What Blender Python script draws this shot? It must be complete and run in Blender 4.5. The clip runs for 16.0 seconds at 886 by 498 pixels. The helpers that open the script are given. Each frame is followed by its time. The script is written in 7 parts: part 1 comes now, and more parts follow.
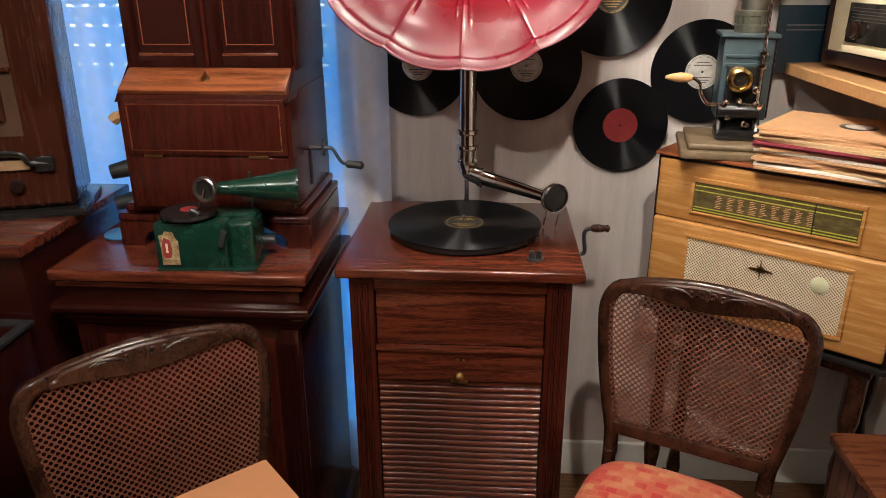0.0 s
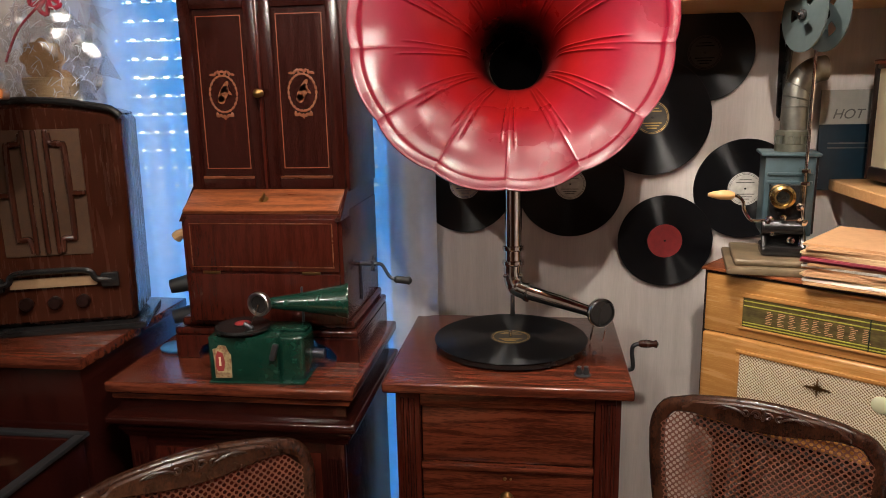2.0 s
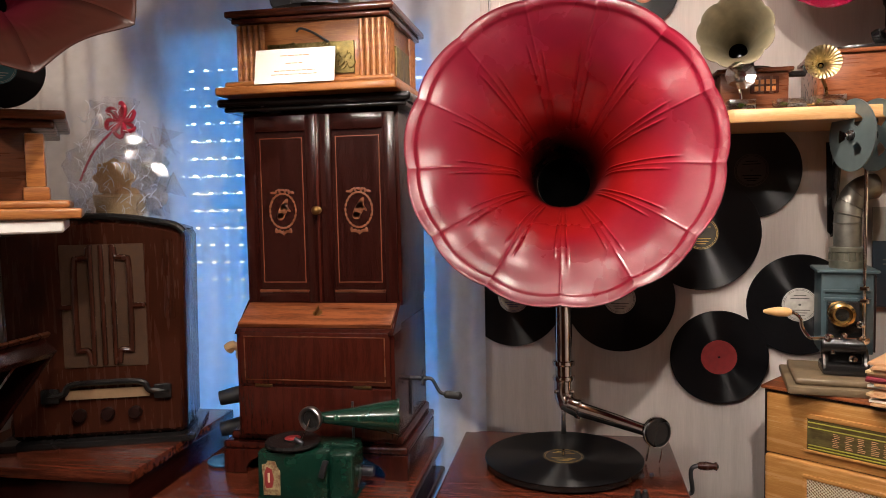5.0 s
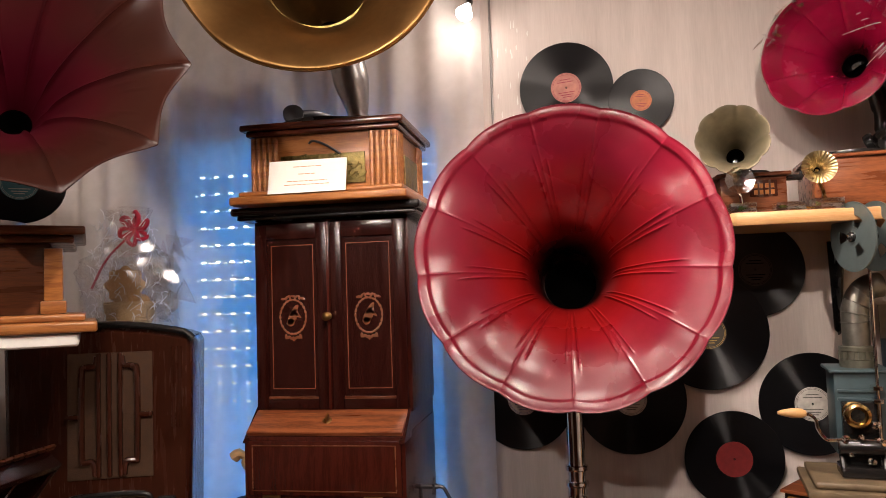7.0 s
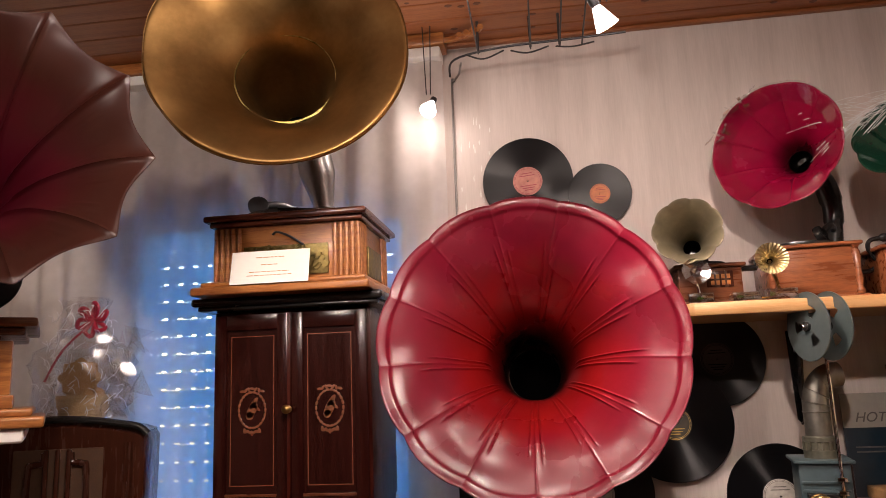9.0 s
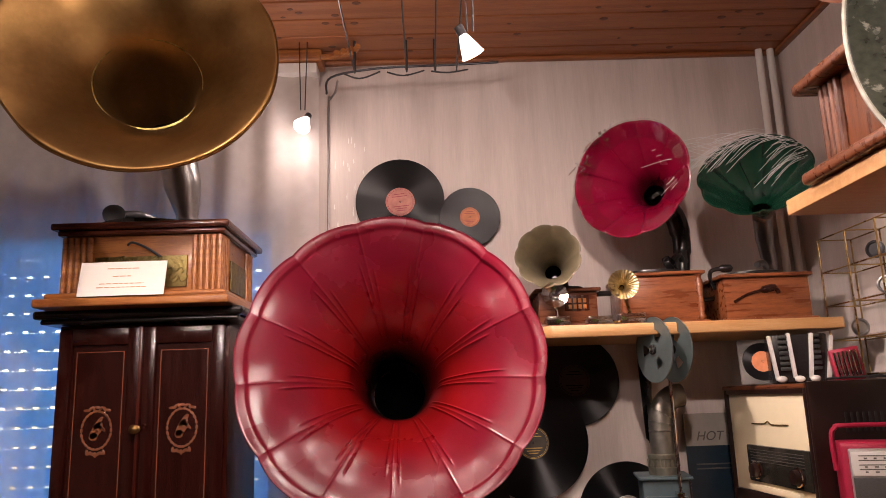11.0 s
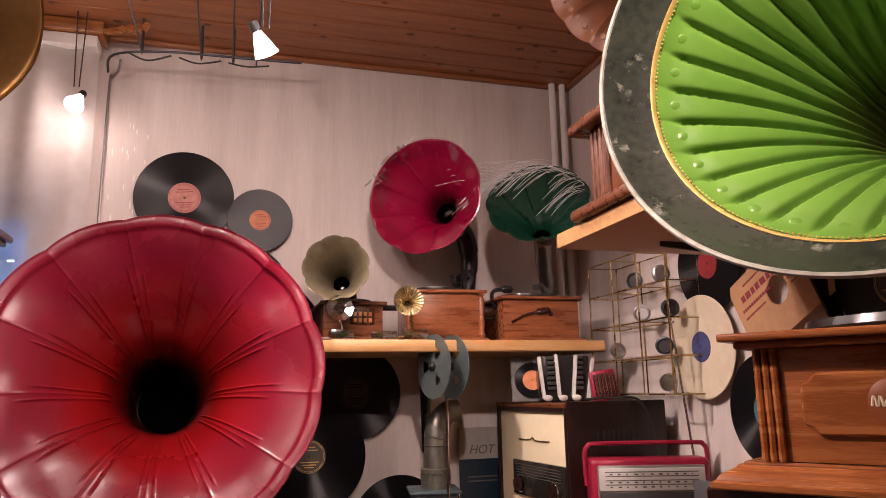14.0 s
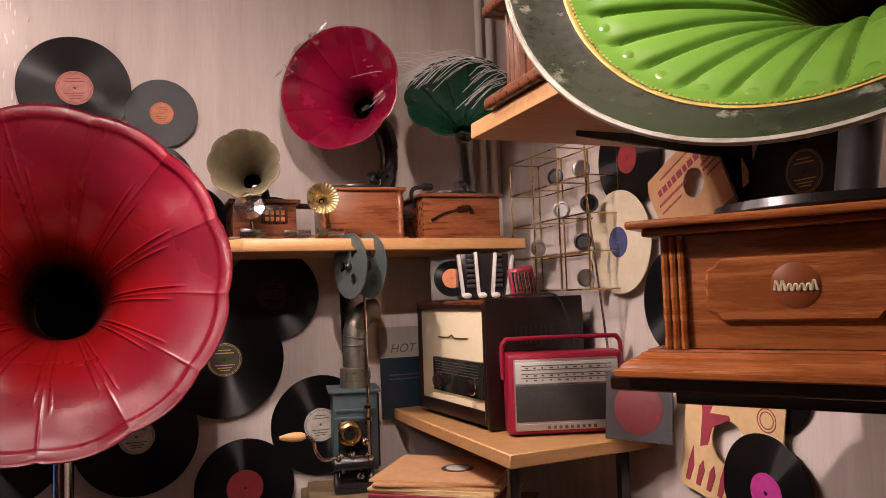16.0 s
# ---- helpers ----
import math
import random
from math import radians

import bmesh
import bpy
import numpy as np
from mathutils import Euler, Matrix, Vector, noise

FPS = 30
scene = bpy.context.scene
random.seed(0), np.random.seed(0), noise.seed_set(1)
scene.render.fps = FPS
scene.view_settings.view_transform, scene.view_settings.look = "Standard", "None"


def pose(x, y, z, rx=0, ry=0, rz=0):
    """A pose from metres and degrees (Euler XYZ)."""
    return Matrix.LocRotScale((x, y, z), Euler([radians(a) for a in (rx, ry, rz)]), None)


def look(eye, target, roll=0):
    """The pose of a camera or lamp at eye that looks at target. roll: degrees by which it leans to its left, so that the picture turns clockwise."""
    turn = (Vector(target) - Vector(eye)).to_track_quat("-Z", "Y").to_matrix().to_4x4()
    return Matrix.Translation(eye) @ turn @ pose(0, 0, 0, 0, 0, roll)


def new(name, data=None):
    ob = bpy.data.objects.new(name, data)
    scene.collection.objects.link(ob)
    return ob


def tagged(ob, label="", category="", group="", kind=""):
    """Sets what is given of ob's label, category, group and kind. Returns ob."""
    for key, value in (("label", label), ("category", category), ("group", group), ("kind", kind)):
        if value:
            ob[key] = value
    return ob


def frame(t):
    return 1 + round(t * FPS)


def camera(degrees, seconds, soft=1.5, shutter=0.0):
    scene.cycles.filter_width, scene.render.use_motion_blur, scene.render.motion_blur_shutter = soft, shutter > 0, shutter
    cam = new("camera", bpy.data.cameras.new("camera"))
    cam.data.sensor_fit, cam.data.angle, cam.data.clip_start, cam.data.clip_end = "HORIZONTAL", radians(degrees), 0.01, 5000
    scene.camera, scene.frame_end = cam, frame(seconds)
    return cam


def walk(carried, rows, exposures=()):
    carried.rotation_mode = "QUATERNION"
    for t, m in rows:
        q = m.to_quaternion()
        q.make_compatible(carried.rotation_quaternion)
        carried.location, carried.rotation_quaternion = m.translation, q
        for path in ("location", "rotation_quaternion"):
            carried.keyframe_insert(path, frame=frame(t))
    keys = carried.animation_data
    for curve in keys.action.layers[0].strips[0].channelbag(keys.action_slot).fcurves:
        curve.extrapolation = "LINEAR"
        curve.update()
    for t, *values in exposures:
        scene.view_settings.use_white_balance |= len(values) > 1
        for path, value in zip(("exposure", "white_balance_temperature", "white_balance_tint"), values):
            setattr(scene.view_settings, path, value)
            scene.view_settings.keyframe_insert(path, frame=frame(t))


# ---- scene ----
cam = camera(62.8, 16.0, soft=0.6)
PATH = [
    (0, (0.014, 0.018, 1.61), (-0.123, 1.88, 0.892), -0.3),
    (0.5, (0.013, 0.018, 1.611), (-0.161, 1.897, 0.95), -0.7),
    (1, (0.016, 0.009, 1.616), (-0.202, 1.916, 1.056), -1.0),
    (1.5, (0.014, -0.001, 1.625), (-0.228, 1.923, 1.137), -1.1),
    (2, (0.014, -0.006, 1.628), (-0.252, 1.93, 1.203), -1.2),
    (2.5, (0.012, -0.009, 1.628), (-0.297, 1.934, 1.273), -1.4),
    (3, (0.008, -0.004, 1.628), (-0.329, 1.943, 1.32), -1.5),
    (3.5, (0.003, 0.0, 1.629), (-0.348, 1.95, 1.358), -1.4),
    (4, (-0.005, 0.002, 1.643), (-0.361, 1.956, 1.41), -1.2),
    (4.2, (-0.008, -0.001, 1.642), (-0.365, 1.956, 1.435), -1.2),
    (6.3, (-0.052, -0.04, 1.686), (-0.412, 1.927, 1.632), -1.5),
    (6.5, (-0.052, -0.037, 1.692), (-0.411, 1.93, 1.661), -1.7),
    (7, (-0.051, -0.04, 1.684), (-0.398, 1.926, 1.8), -1.9),
    (7.5, (-0.049, -0.043, 1.685), (-0.386, 1.919, 1.873), -2.0),
    (8, (-0.049, -0.041, 1.685), (-0.372, 1.917, 1.936), -2.1),
    (8.2, (-0.046, -0.04, 1.687), (-0.363, 1.915, 1.965), -2.1),
    (10.3, (0.019, -0.056, 1.68), (-0.069, 1.902, 2.081), -2.2),
    (10.5, (0.024, -0.057, 1.679), (-0.03, 1.902, 2.081), -2.1),
    (11, (0.032, -0.045, 1.678), (0.076, 1.913, 2.08), -2.0),
    (11.5, (0.046, -0.038, 1.685), (0.194, 1.917, 2.079), -1.6),
    (12, (0.051, -0.028, 1.692), (0.322, 1.915, 2.082), -1.3),
    (12.5, (0.054, -0.026, 1.702), (0.397, 1.906, 2.091), -0.9),
    (13, (0.065, -0.03, 1.709), (0.468, 1.89, 2.096), -0.7),
    (13.5, (0.08, -0.023, 1.712), (0.576, 1.875, 2.102), -0.8),
    (14, (0.086, -0.022, 1.712), (0.647, 1.858, 2.101), -1.0),
    (14.5, (0.098, -0.013, 1.712), (0.709, 1.853, 2.09), -1.2),
    (15, (0.113, -0.003, 1.71), (0.781, 1.85, 2.058), -1.6),
    (15.5, (0.128, 0.01, 1.703), (0.835, 1.866, 1.934), -1.7),
    (16, (0.146, 0.026, 1.697), (0.882, 1.881, 1.825), -2.0),
]
walk(cam, [(t, look(eye, target, roll)) for t, eye, target, roll in PATH],
     exposures=[(0.0, 0.66, 6200, 1), (4.0, 0.48, 6250, 4), (8.0, 0.08, 6650, 13), (11.0, -0.08, 6750, 22), (13.5, -0.10, 6750, 27), (16.0, -0.08, 6650, 21)])

# ---- world and lights ----
world = bpy.data.worlds.new("dusk")
scene.world = world
world.use_nodes = True
wn, wl = world.node_tree.nodes, world.node_tree.links
sky = wn.new("ShaderNodeTexSky")
sky.sky_type, sky.sun_disc = "NISHITA", False
sky.sun_elevation, sky.sun_rotation = radians(14), radians(120)
wl.new(sky.outputs[0], wn["Background"].inputs[0])
wn["Background"].inputs[1].default_value = 2.0

WARM = (1.0, 0.86, 0.76)


def spot(at, to, power, angle=100, size=0.022, colour=WARM):
    d = bpy.data.lights.new("halogen", "SPOT")
    d.energy, d.color, d.spot_size, d.spot_blend, d.shadow_soft_size = power, colour, radians(angle), 0.7, size
    ob = new("halogen", d)
    ob.matrix_world = look(at, to) @ Matrix.Translation((0, 0, -0.035))
    return ob


# halogen spots on the low-voltage wires: two before the wall, then five unseen ones added over the room, placed and
# aimed as fill
SPOTS = [
    ((0.135, 1.335, 2.375), (0.72, 1.60, 1.22), 40, 100),
    ((-0.318, 1.955, 2.470), (-0.62, 0.95, 1.25), 13, 100),
    ((-0.25, 0.60, 2.56), (-1.25, 1.95, 1.60), 44, 85),
    ((0.25, 0.25, 2.58), (0.30, 1.85, 1.12), 56, 100),
    ((0.30, 1.30, 2.58), (1.02, 1.20, 1.35), 16, 100),
    ((-0.85, -0.55, 2.55), (-1.30, 1.80, 1.45), 48, 100),
    ((-0.35, 0.95, 2.56), (0.92, 0.56, 1.56), 78, 58),
]
for at_, to_, watt, cone in SPOTS:
    spot(at_, to_, watt, cone)
    stray = bpy.data.lights.new("stray_light", "POINT")
    stray.energy, stray.color, stray.shadow_soft_size = watt * (0.12 if watt < 15 else 0.08), WARM, 0.02
    new("stray_light", stray).matrix_world = look(at_, to_) @ Matrix.Translation((0, 0, -0.045))


# ---- materials ----
def mat(name, colour, rough=0.5, metal=0.0, vary=0.15, scale=8.0, bump=0.0, bscale=60.0, coat=0.0, stretch=(1, 1, 1), second=None, sharp=0.0, emit=0.0, alpha=1.0, trans=0.0, rough_vary=0.1, spec=0.5):
    """Principled material with noise at two scales in colour, gloss and relief."""
    m = bpy.data.materials.new(name)
    m.use_nodes = True
    n, l = m.node_tree.nodes, m.node_tree.links
    p = n["Principled BSDF"]
    tc, mp = n.new("ShaderNodeTexCoord"), n.new("ShaderNodeMapping")
    mp.inputs["Scale"].default_value = stretch
    l.new(tc.outputs["Object"], mp.inputs[0])
    big, fine = n.new("ShaderNodeTexNoise"), n.new("ShaderNodeTexNoise")
    big.inputs["Scale"].default_value, big.inputs["Detail"].default_value = scale, 6
    fine.inputs["Scale"].default_value, fine.inputs["Detail"].default_value = bscale, 4
    for t in (big, fine):
        l.new(mp.outputs[0], t.inputs["Vector"])
    ramp = n.new("ShaderNodeValToRGB")
    c2 = second or tuple(c * (1 - vary) for c in colour)
    c1 = tuple(min(1, c * (1 + vary)) for c in colour) if second is None else colour
    ramp.color_ramp.elements[0].color, ramp.color_ramp.elements[1].color = (*c2, 1), (*c1, 1)
    ramp.color_ramp.elements[0].position, ramp.color_ramp.elements[1].position = 0.3 + sharp, 0.7 - sharp
    mix = n.new("ShaderNodeMix")
    mix.data_type, mix.inputs[0].default_value = "FLOAT", 0.35
    l.new(big.outputs[0], mix.inputs[2])
    l.new(fine.outputs[0], mix.inputs[3])
    l.new(mix.outputs[0], ramp.inputs[0])
    l.new(ramp.outputs[0], p.inputs["Base Color"])
    rr = n.new("ShaderNodeMapRange")
    rr.inputs[3].default_value, rr.inputs[4].default_value = max(0.02, rough - rough_vary), min(1, rough + rough_vary)
    l.new(big.outputs[0], rr.inputs[0])
    l.new(rr.outputs[0], p.inputs["Roughness"])
    p.inputs["Metallic"].default_value = metal
    p.inputs["Coat Weight"].default_value = coat
    p.inputs["Coat Roughness"].default_value = 0.12
    p.inputs["Specular IOR Level"].default_value = spec
    p.inputs["Transmission Weight"].default_value = trans
    p.inputs["Alpha"].default_value = alpha
    if emit:
        p.inputs["Emission Color"].default_value, p.inputs["Emission Strength"].default_value = (*colour, 1), emit
    if bump:
        b = n.new("ShaderNodeBump")
        b.inputs["Strength"].default_value, b.inputs["Distance"].default_value = bump, 0.002
        l.new(fine.outputs[0], b.inputs["Height"])
        l.new(b.outputs[0], p.inputs["Normal"])
    return m


def wood(name, light, dark, rough=0.3, grain=(1, 1, 12), coat=0.25, scale=6):
    k = 0.78
    return mat(name, tuple(c * k for c in light), rough - 0.04, second=tuple(c * k for c in dark), scale=scale, bscale=45, stretch=grain, bump=0.12, coat=coat * 0.6, rough_vary=0.10, spec=0.38, sharp=0.13)


# grain across z is slow where the stretch is small: boards run along the axis with the small factor
mahog_v = wood("mahogany_upright", (0.062, 0.0108, 0.0063), (0.042, 0.0074, 0.0046), 0.26, (14, 14, 1.2), 0.3)
mahog_h = wood("mahogany_lying", (0.150, 0.0350, 0.0168), (0.058, 0.0130, 0.0070), 0.25, (1.2, 14, 14), 0.3)
mahog_dark = wood("dark_mahogany", (0.032, 0.0058, 0.0040), (0.020, 0.0040, 0.0029), 0.24, (14, 14, 1.2), 0.35)
walnut = wood("walnut_brown", (0.165, 0.052, 0.020), (0.105, 0.031, 0.0135), 0.33, (1.2, 14, 14), 0.25)
walnut_v = wood("walnut_upright", (0.165, 0.052, 0.020), (0.075, 0.022, 0.010), 0.33, (14, 14, 1.2), 0.25)
orange_wood = wood("orange_beech", (0.47, 0.18, 0.05), (0.30, 0.10, 0.028), 0.35, (1.2, 14, 14), 0.2)
flap_wood = wood("flap_veneer", (0.34, 0.105, 0.038), (0.15, 0.038, 0.014), 0.35, (1.2, 14, 14), 0.2)
honey = wood("honey_veneer", (0.60, 0.30, 0.095), (0.48, 0.22, 0.062), 0.3, (1.0, 1.0, 14), 0.25)
pine = wood("pine_shelf", (0.62, 0.35, 0.155), (0.54, 0.28, 0.11), 0.45, (1.2, 14, 14), 0.05)
radio_wood = wood("radio_walnut", (0.058, 0.0155, 0.0080), (0.047, 0.0125, 0.0065), 0.30, (14, 14, 1.2), 0.25)
chair_wood = wood("chair_walnut", (0.062, 0.024, 0.013), (0.028, 0.010, 0.006), 0.26, (6, 6, 3), 0.2)
oak = wood("golden_oak", (0.50, 0.165, 0.048), (0.33, 0.092, 0.026), 0.3, (1.2, 14, 14), 0.3)
red_oak = wood("red_oak", (0.30, 0.095, 0.034), (0.18, 0.050, 0.019), 0.33, (1.2, 14, 14), 0.25)
inlay = mat("inlay_wood", (0.15, 0.048, 0.020), 0.35, scale=60)
black_lac = mat("black_lacquer", (0.012, 0.011, 0.011), 0.25, bump=0.05)
# near-black without gloss, for the shade in horn throats and one label's print
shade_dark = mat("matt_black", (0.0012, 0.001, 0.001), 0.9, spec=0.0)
wallpaper = mat("striped_plaster", (0.67, 0.595, 0.555), 0.75, second=(0.53, 0.465, 0.430), scale=14, bscale=110, stretch=(2.2, 2.2, 0.16), bump=0.16)
white_paint = mat("white_paint", (0.78, 0.76, 0.72), 0.45, vary=0.06)
floor_wood = wood("floor_boards", (0.20, 0.10, 0.045), (0.11, 0.05, 0.022), 0.4, (1, 12, 12), 0.1)
ceil_wood = wood("ceiling_pine", (0.42, 0.155, 0.058), (0.32, 0.105, 0.036), 0.42, (0.6, 9, 9), 0.12, 5)
knot = mat("pine_knot", (0.12, 0.04, 0.018), 0.5, scale=40)
vinyl = mat("shellac", (0.005, 0.005, 0.006), 0.40, vary=0.1, scale=40, rough_vary=0.0, spec=0.27)
vt = vinyl.node_tree.nodes.new("ShaderNodeTangent")
vt.direction_type, vt.axis = "RADIAL", "Z"
vinyl.node_tree.links.new(vt.outputs[0], vinyl.node_tree.nodes["Principled BSDF"].inputs["Tangent"])
vinyl.node_tree.nodes["Principled BSDF"].inputs["Anisotropic"].default_value = 1.0
vinyl.node_tree.nodes["Principled BSDF"].inputs["Anisotropic Rotation"].default_value = 0.25
chrome = mat("nickel", (0.68, 0.66, 0.63), 0.09, 1.0, vary=0.08, rough_vary=0.05)
steel = mat("dull_steel", (0.35, 0.34, 0.33), 0.35, 1.0, vary=0.2)
brass = mat("brass", (0.46, 0.31, 0.12), 0.28, 1.0, vary=0.15)
old_brass = mat("aged_brass", (0.235, 0.135, 0.050), 0.44, 1.0, second=(0.155, 0.084, 0.029), scale=5, bump=0.06, rough_vary=0.14)
gold_relief = mat("pressed_brass", (0.24, 0.18, 0.065), 0.42, 1.0, second=(0.07, 0.05, 0.016), scale=45, bump=1.0, bscale=90)
cream = mat("cream_plastic", (0.74, 0.64, 0.44), 0.4, vary=0.04)
card_white = mat("card", (0.82, 0.79, 0.72), 0.6, vary=0.03)
ink = mat("print", (0.10, 0.09, 0.08), 0.6)
ivory_cloth = mat("speaker_cloth", (0.30, 0.20, 0.10), 0.8, second=(0.16, 0.10, 0.05), scale=240, bscale=320, bump=0.6)
brown_cloth = mat("radio_cloth", (0.078, 0.035, 0.015), 0.85, second=(0.050, 0.022, 0.010), scale=60, bscale=300, bump=0.5)
sea_green = mat("grey_blue_enamel", (0.042, 0.068, 0.078), 0.4, vary=0.2, scale=20)
toy_green = mat("green_enamel", (0.005, 0.028, 0.018), 0.25, vary=0.3, scale=20, coat=0.3)
horn_bright_green = mat("light_green_enamel", (0.095, 0.235, 0.027), 0.24, second=(0.130, 0.275, 0.040), scale=6, coat=0.25, spec=0.5)
horn_black = mat("worn_black_rim", (0.013, 0.015, 0.011), 0.27, second=(0.036, 0.040, 0.029), scale=9, sharp=0.12, coat=0.0, spec=0.5, bscale=120)
boss_green = mat("boss_green_enamel", (0.100, 0.235, 0.028), 0.2, vary=0.1, scale=30, coat=0.3, spec=0.5)
worn_tin = mat("worn_tin_edge", (0.62, 0.60, 0.52), 0.32, 0.35, second=(0.22, 0.22, 0.18), scale=22, bscale=90)
gilt = mat("gilt_line", (0.62, 0.42, 0.12), 0.4, 0.4, scale=90, second=(0.40, 0.26, 0.07))
crimson = mat("crimson_enamel", (0.185, 0.0045, 0.0200), 0.29, second=(0.120, 0.0042, 0.0120), scale=5, coat=0.0, spec=0.55, bump=0.32, bscale=26, rough_vary=0.13)
pink_red = mat("cherry_enamel", (0.30, 0.004, 0.040), 0.26, second=(0.24, 0.0035, 0.030), scale=8, coat=0.2, spec=0.4, bump=0.1, bscale=30)
maroon = mat("maroon_enamel", (0.032, 0.0085, 0.0052), 0.34, second=(0.019, 0.0052, 0.0034), scale=5, coat=0.0, spec=0.28, bump=0.1, bscale=25)
bottle_green = mat("bottle_green_enamel", (0.004, 0.040, 0.022), 0.2, vary=0.3, scale=8, coat=0.3)
grey_horn = mat("grey_gilt_tin", (0.185, 0.155, 0.098), 0.38, 0.5, vary=0.25, scale=20)
terracotta = mat("embossed_copper", (0.20, 0.072, 0.030), 0.45, 0.1, second=(0.12, 0.040, 0.016), scale=40, bump=0.6, bscale=50)
red_label = mat("red_paper", (0.25, 0.020, 0.022), 0.6, scale=60)
white_label = mat("white_paper", (0.55, 0.52, 0.47), 0.6, second=(0.36, 0.33, 0.30), scale=70)
gold_label = mat("gold_black_paper", (0.05, 0.04, 0.03), 0.5, second=(0.02, 0.018, 0.016), scale=50)
vinyl_label = mat("black_paper", (0.020, 0.014, 0.013), 0.6, scale=60, vary=0.3)
pink_label = mat("pink_paper", (0.48, 0.20, 0.15), 0.6, second=(0.34, 0.12, 0.10), scale=60)
orange_label = mat("orange_paper", (0.50, 0.17, 0.07), 0.6, scale=60)
blue_label = mat("blue_paper", (0.055, 0.07, 0.20), 0.6, scale=60)
teal_label = mat("teal_paper", (0.05, 0.16, 0.19), 0.6, scale=60)
magenta_label = mat("magenta_paper", (0.40, 0.03, 0.22), 0.6, scale=60)
cream_disc = mat("cream_shellac", (0.66, 0.57, 0.42), 0.35, vary=0.1, scale=20)
kraft = mat("kraft_paper", (0.55, 0.31, 0.16), 0.75, second=(0.46, 0.25, 0.12), scale=30)
kraft_pale = mat("pale_kraft", (0.62, 0.44, 0.24), 0.75, second=(0.52, 0.35, 0.18), scale=30)
maroon_print = mat("maroon_print", (0.26, 0.03, 0.05), 0.7, vary=0.2)
paper_white = mat("paper_edges", (0.70, 0.66, 0.58), 0.8, scale=200, vary=0.3)
rubber = mat("black_rubber", (0.015, 0.015, 0.015), 0.55)
portable_red = mat("red_leatherette", (0.28, 0.010, 0.035), 0.4, bump=0.5, bscale=300)
alu = mat("aluminium", (0.50, 0.49, 0.47), 0.35, 0.8, bscale=200)
grille_grey = mat("grey_grille", (0.12, 0.115, 0.11), 0.5, 0.5, scale=30, bscale=400, bump=0.6)
pale_dial = mat("pale_dial", (0.62, 0.61, 0.58), 0.35, 0.2, vary=0.05)
dark_grille = mat("dark_grille", (0.055, 0.053, 0.052), 0.5, 0.5, scale=30, bscale=400, bump=0.6)
brown_plastic = mat("brown_bakelite", (0.014, 0.0055, 0.0045), 0.30, vary=0.2, spec=0.4)
dial_glass = mat("radio_dial", (0.018, 0.016, 0.013), 0.12, vary=0.2)
dial_green = mat("printed_dial", (0.13, 0.11, 0.04), 0.2, second=(0.04, 0.026, 0.014), scale=26, bscale=90, stretch=(1, 1, 3), coat=0.5)
yellow_line = mat("yellow_line", (0.34, 0.33, 0.04), 0.4)
cane = mat("cane", (0.150, 0.048, 0.024), 0.45, vary=0.30, scale=18, bscale=700, bump=0.7)
board_mat = mat("orange_board", (0.58, 0.27, 0.13), 0.6, vary=0.05)
ginger = mat("gingerbread", (0.58, 0.36, 0.17), 0.7, second=(0.42, 0.23, 0.09), scale=50, bump=0.5)
teddy = mat("cork_tan", (0.42, 0.24, 0.10), 0.8, scale=40, bump=0.6)
ribbon_red = mat("red_ribbon", (0.45, 0.02, 0.05), 0.3)
sign_blue = mat("dark_blue_tin", (0.008, 0.022, 0.036), 0.35, vary=0.2)
steel_dark = mat("gun_metal", (0.06, 0.06, 0.065), 0.4, 0.7)
bone = mat("pale_wood_handle", (0.58, 0.33, 0.13), 0.4)
white_pearl = mat("pearl_keys", (0.52, 0.50, 0.47), 0.3)


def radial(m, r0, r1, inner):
    """Second colour round the horn's throat, such as sprayed paint or painted-in shade, passing into the first between
    two radii.
    """
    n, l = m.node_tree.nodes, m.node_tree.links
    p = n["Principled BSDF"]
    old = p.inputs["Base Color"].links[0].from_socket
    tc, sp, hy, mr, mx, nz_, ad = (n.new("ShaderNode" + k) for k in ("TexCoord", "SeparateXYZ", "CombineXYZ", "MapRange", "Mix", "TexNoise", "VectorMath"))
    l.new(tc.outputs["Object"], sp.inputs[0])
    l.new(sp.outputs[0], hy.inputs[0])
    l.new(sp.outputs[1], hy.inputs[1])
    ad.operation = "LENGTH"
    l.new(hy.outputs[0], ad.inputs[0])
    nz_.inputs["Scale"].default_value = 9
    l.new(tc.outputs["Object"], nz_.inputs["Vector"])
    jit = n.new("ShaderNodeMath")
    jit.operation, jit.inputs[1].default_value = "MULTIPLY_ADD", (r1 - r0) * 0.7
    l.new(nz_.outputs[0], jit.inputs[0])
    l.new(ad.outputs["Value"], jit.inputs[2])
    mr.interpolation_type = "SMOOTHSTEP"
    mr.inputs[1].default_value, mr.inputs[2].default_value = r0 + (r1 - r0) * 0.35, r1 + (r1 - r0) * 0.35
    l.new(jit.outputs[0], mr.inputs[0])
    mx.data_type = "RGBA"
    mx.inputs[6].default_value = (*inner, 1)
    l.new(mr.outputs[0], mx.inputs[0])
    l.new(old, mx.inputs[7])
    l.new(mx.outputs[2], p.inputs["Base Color"])


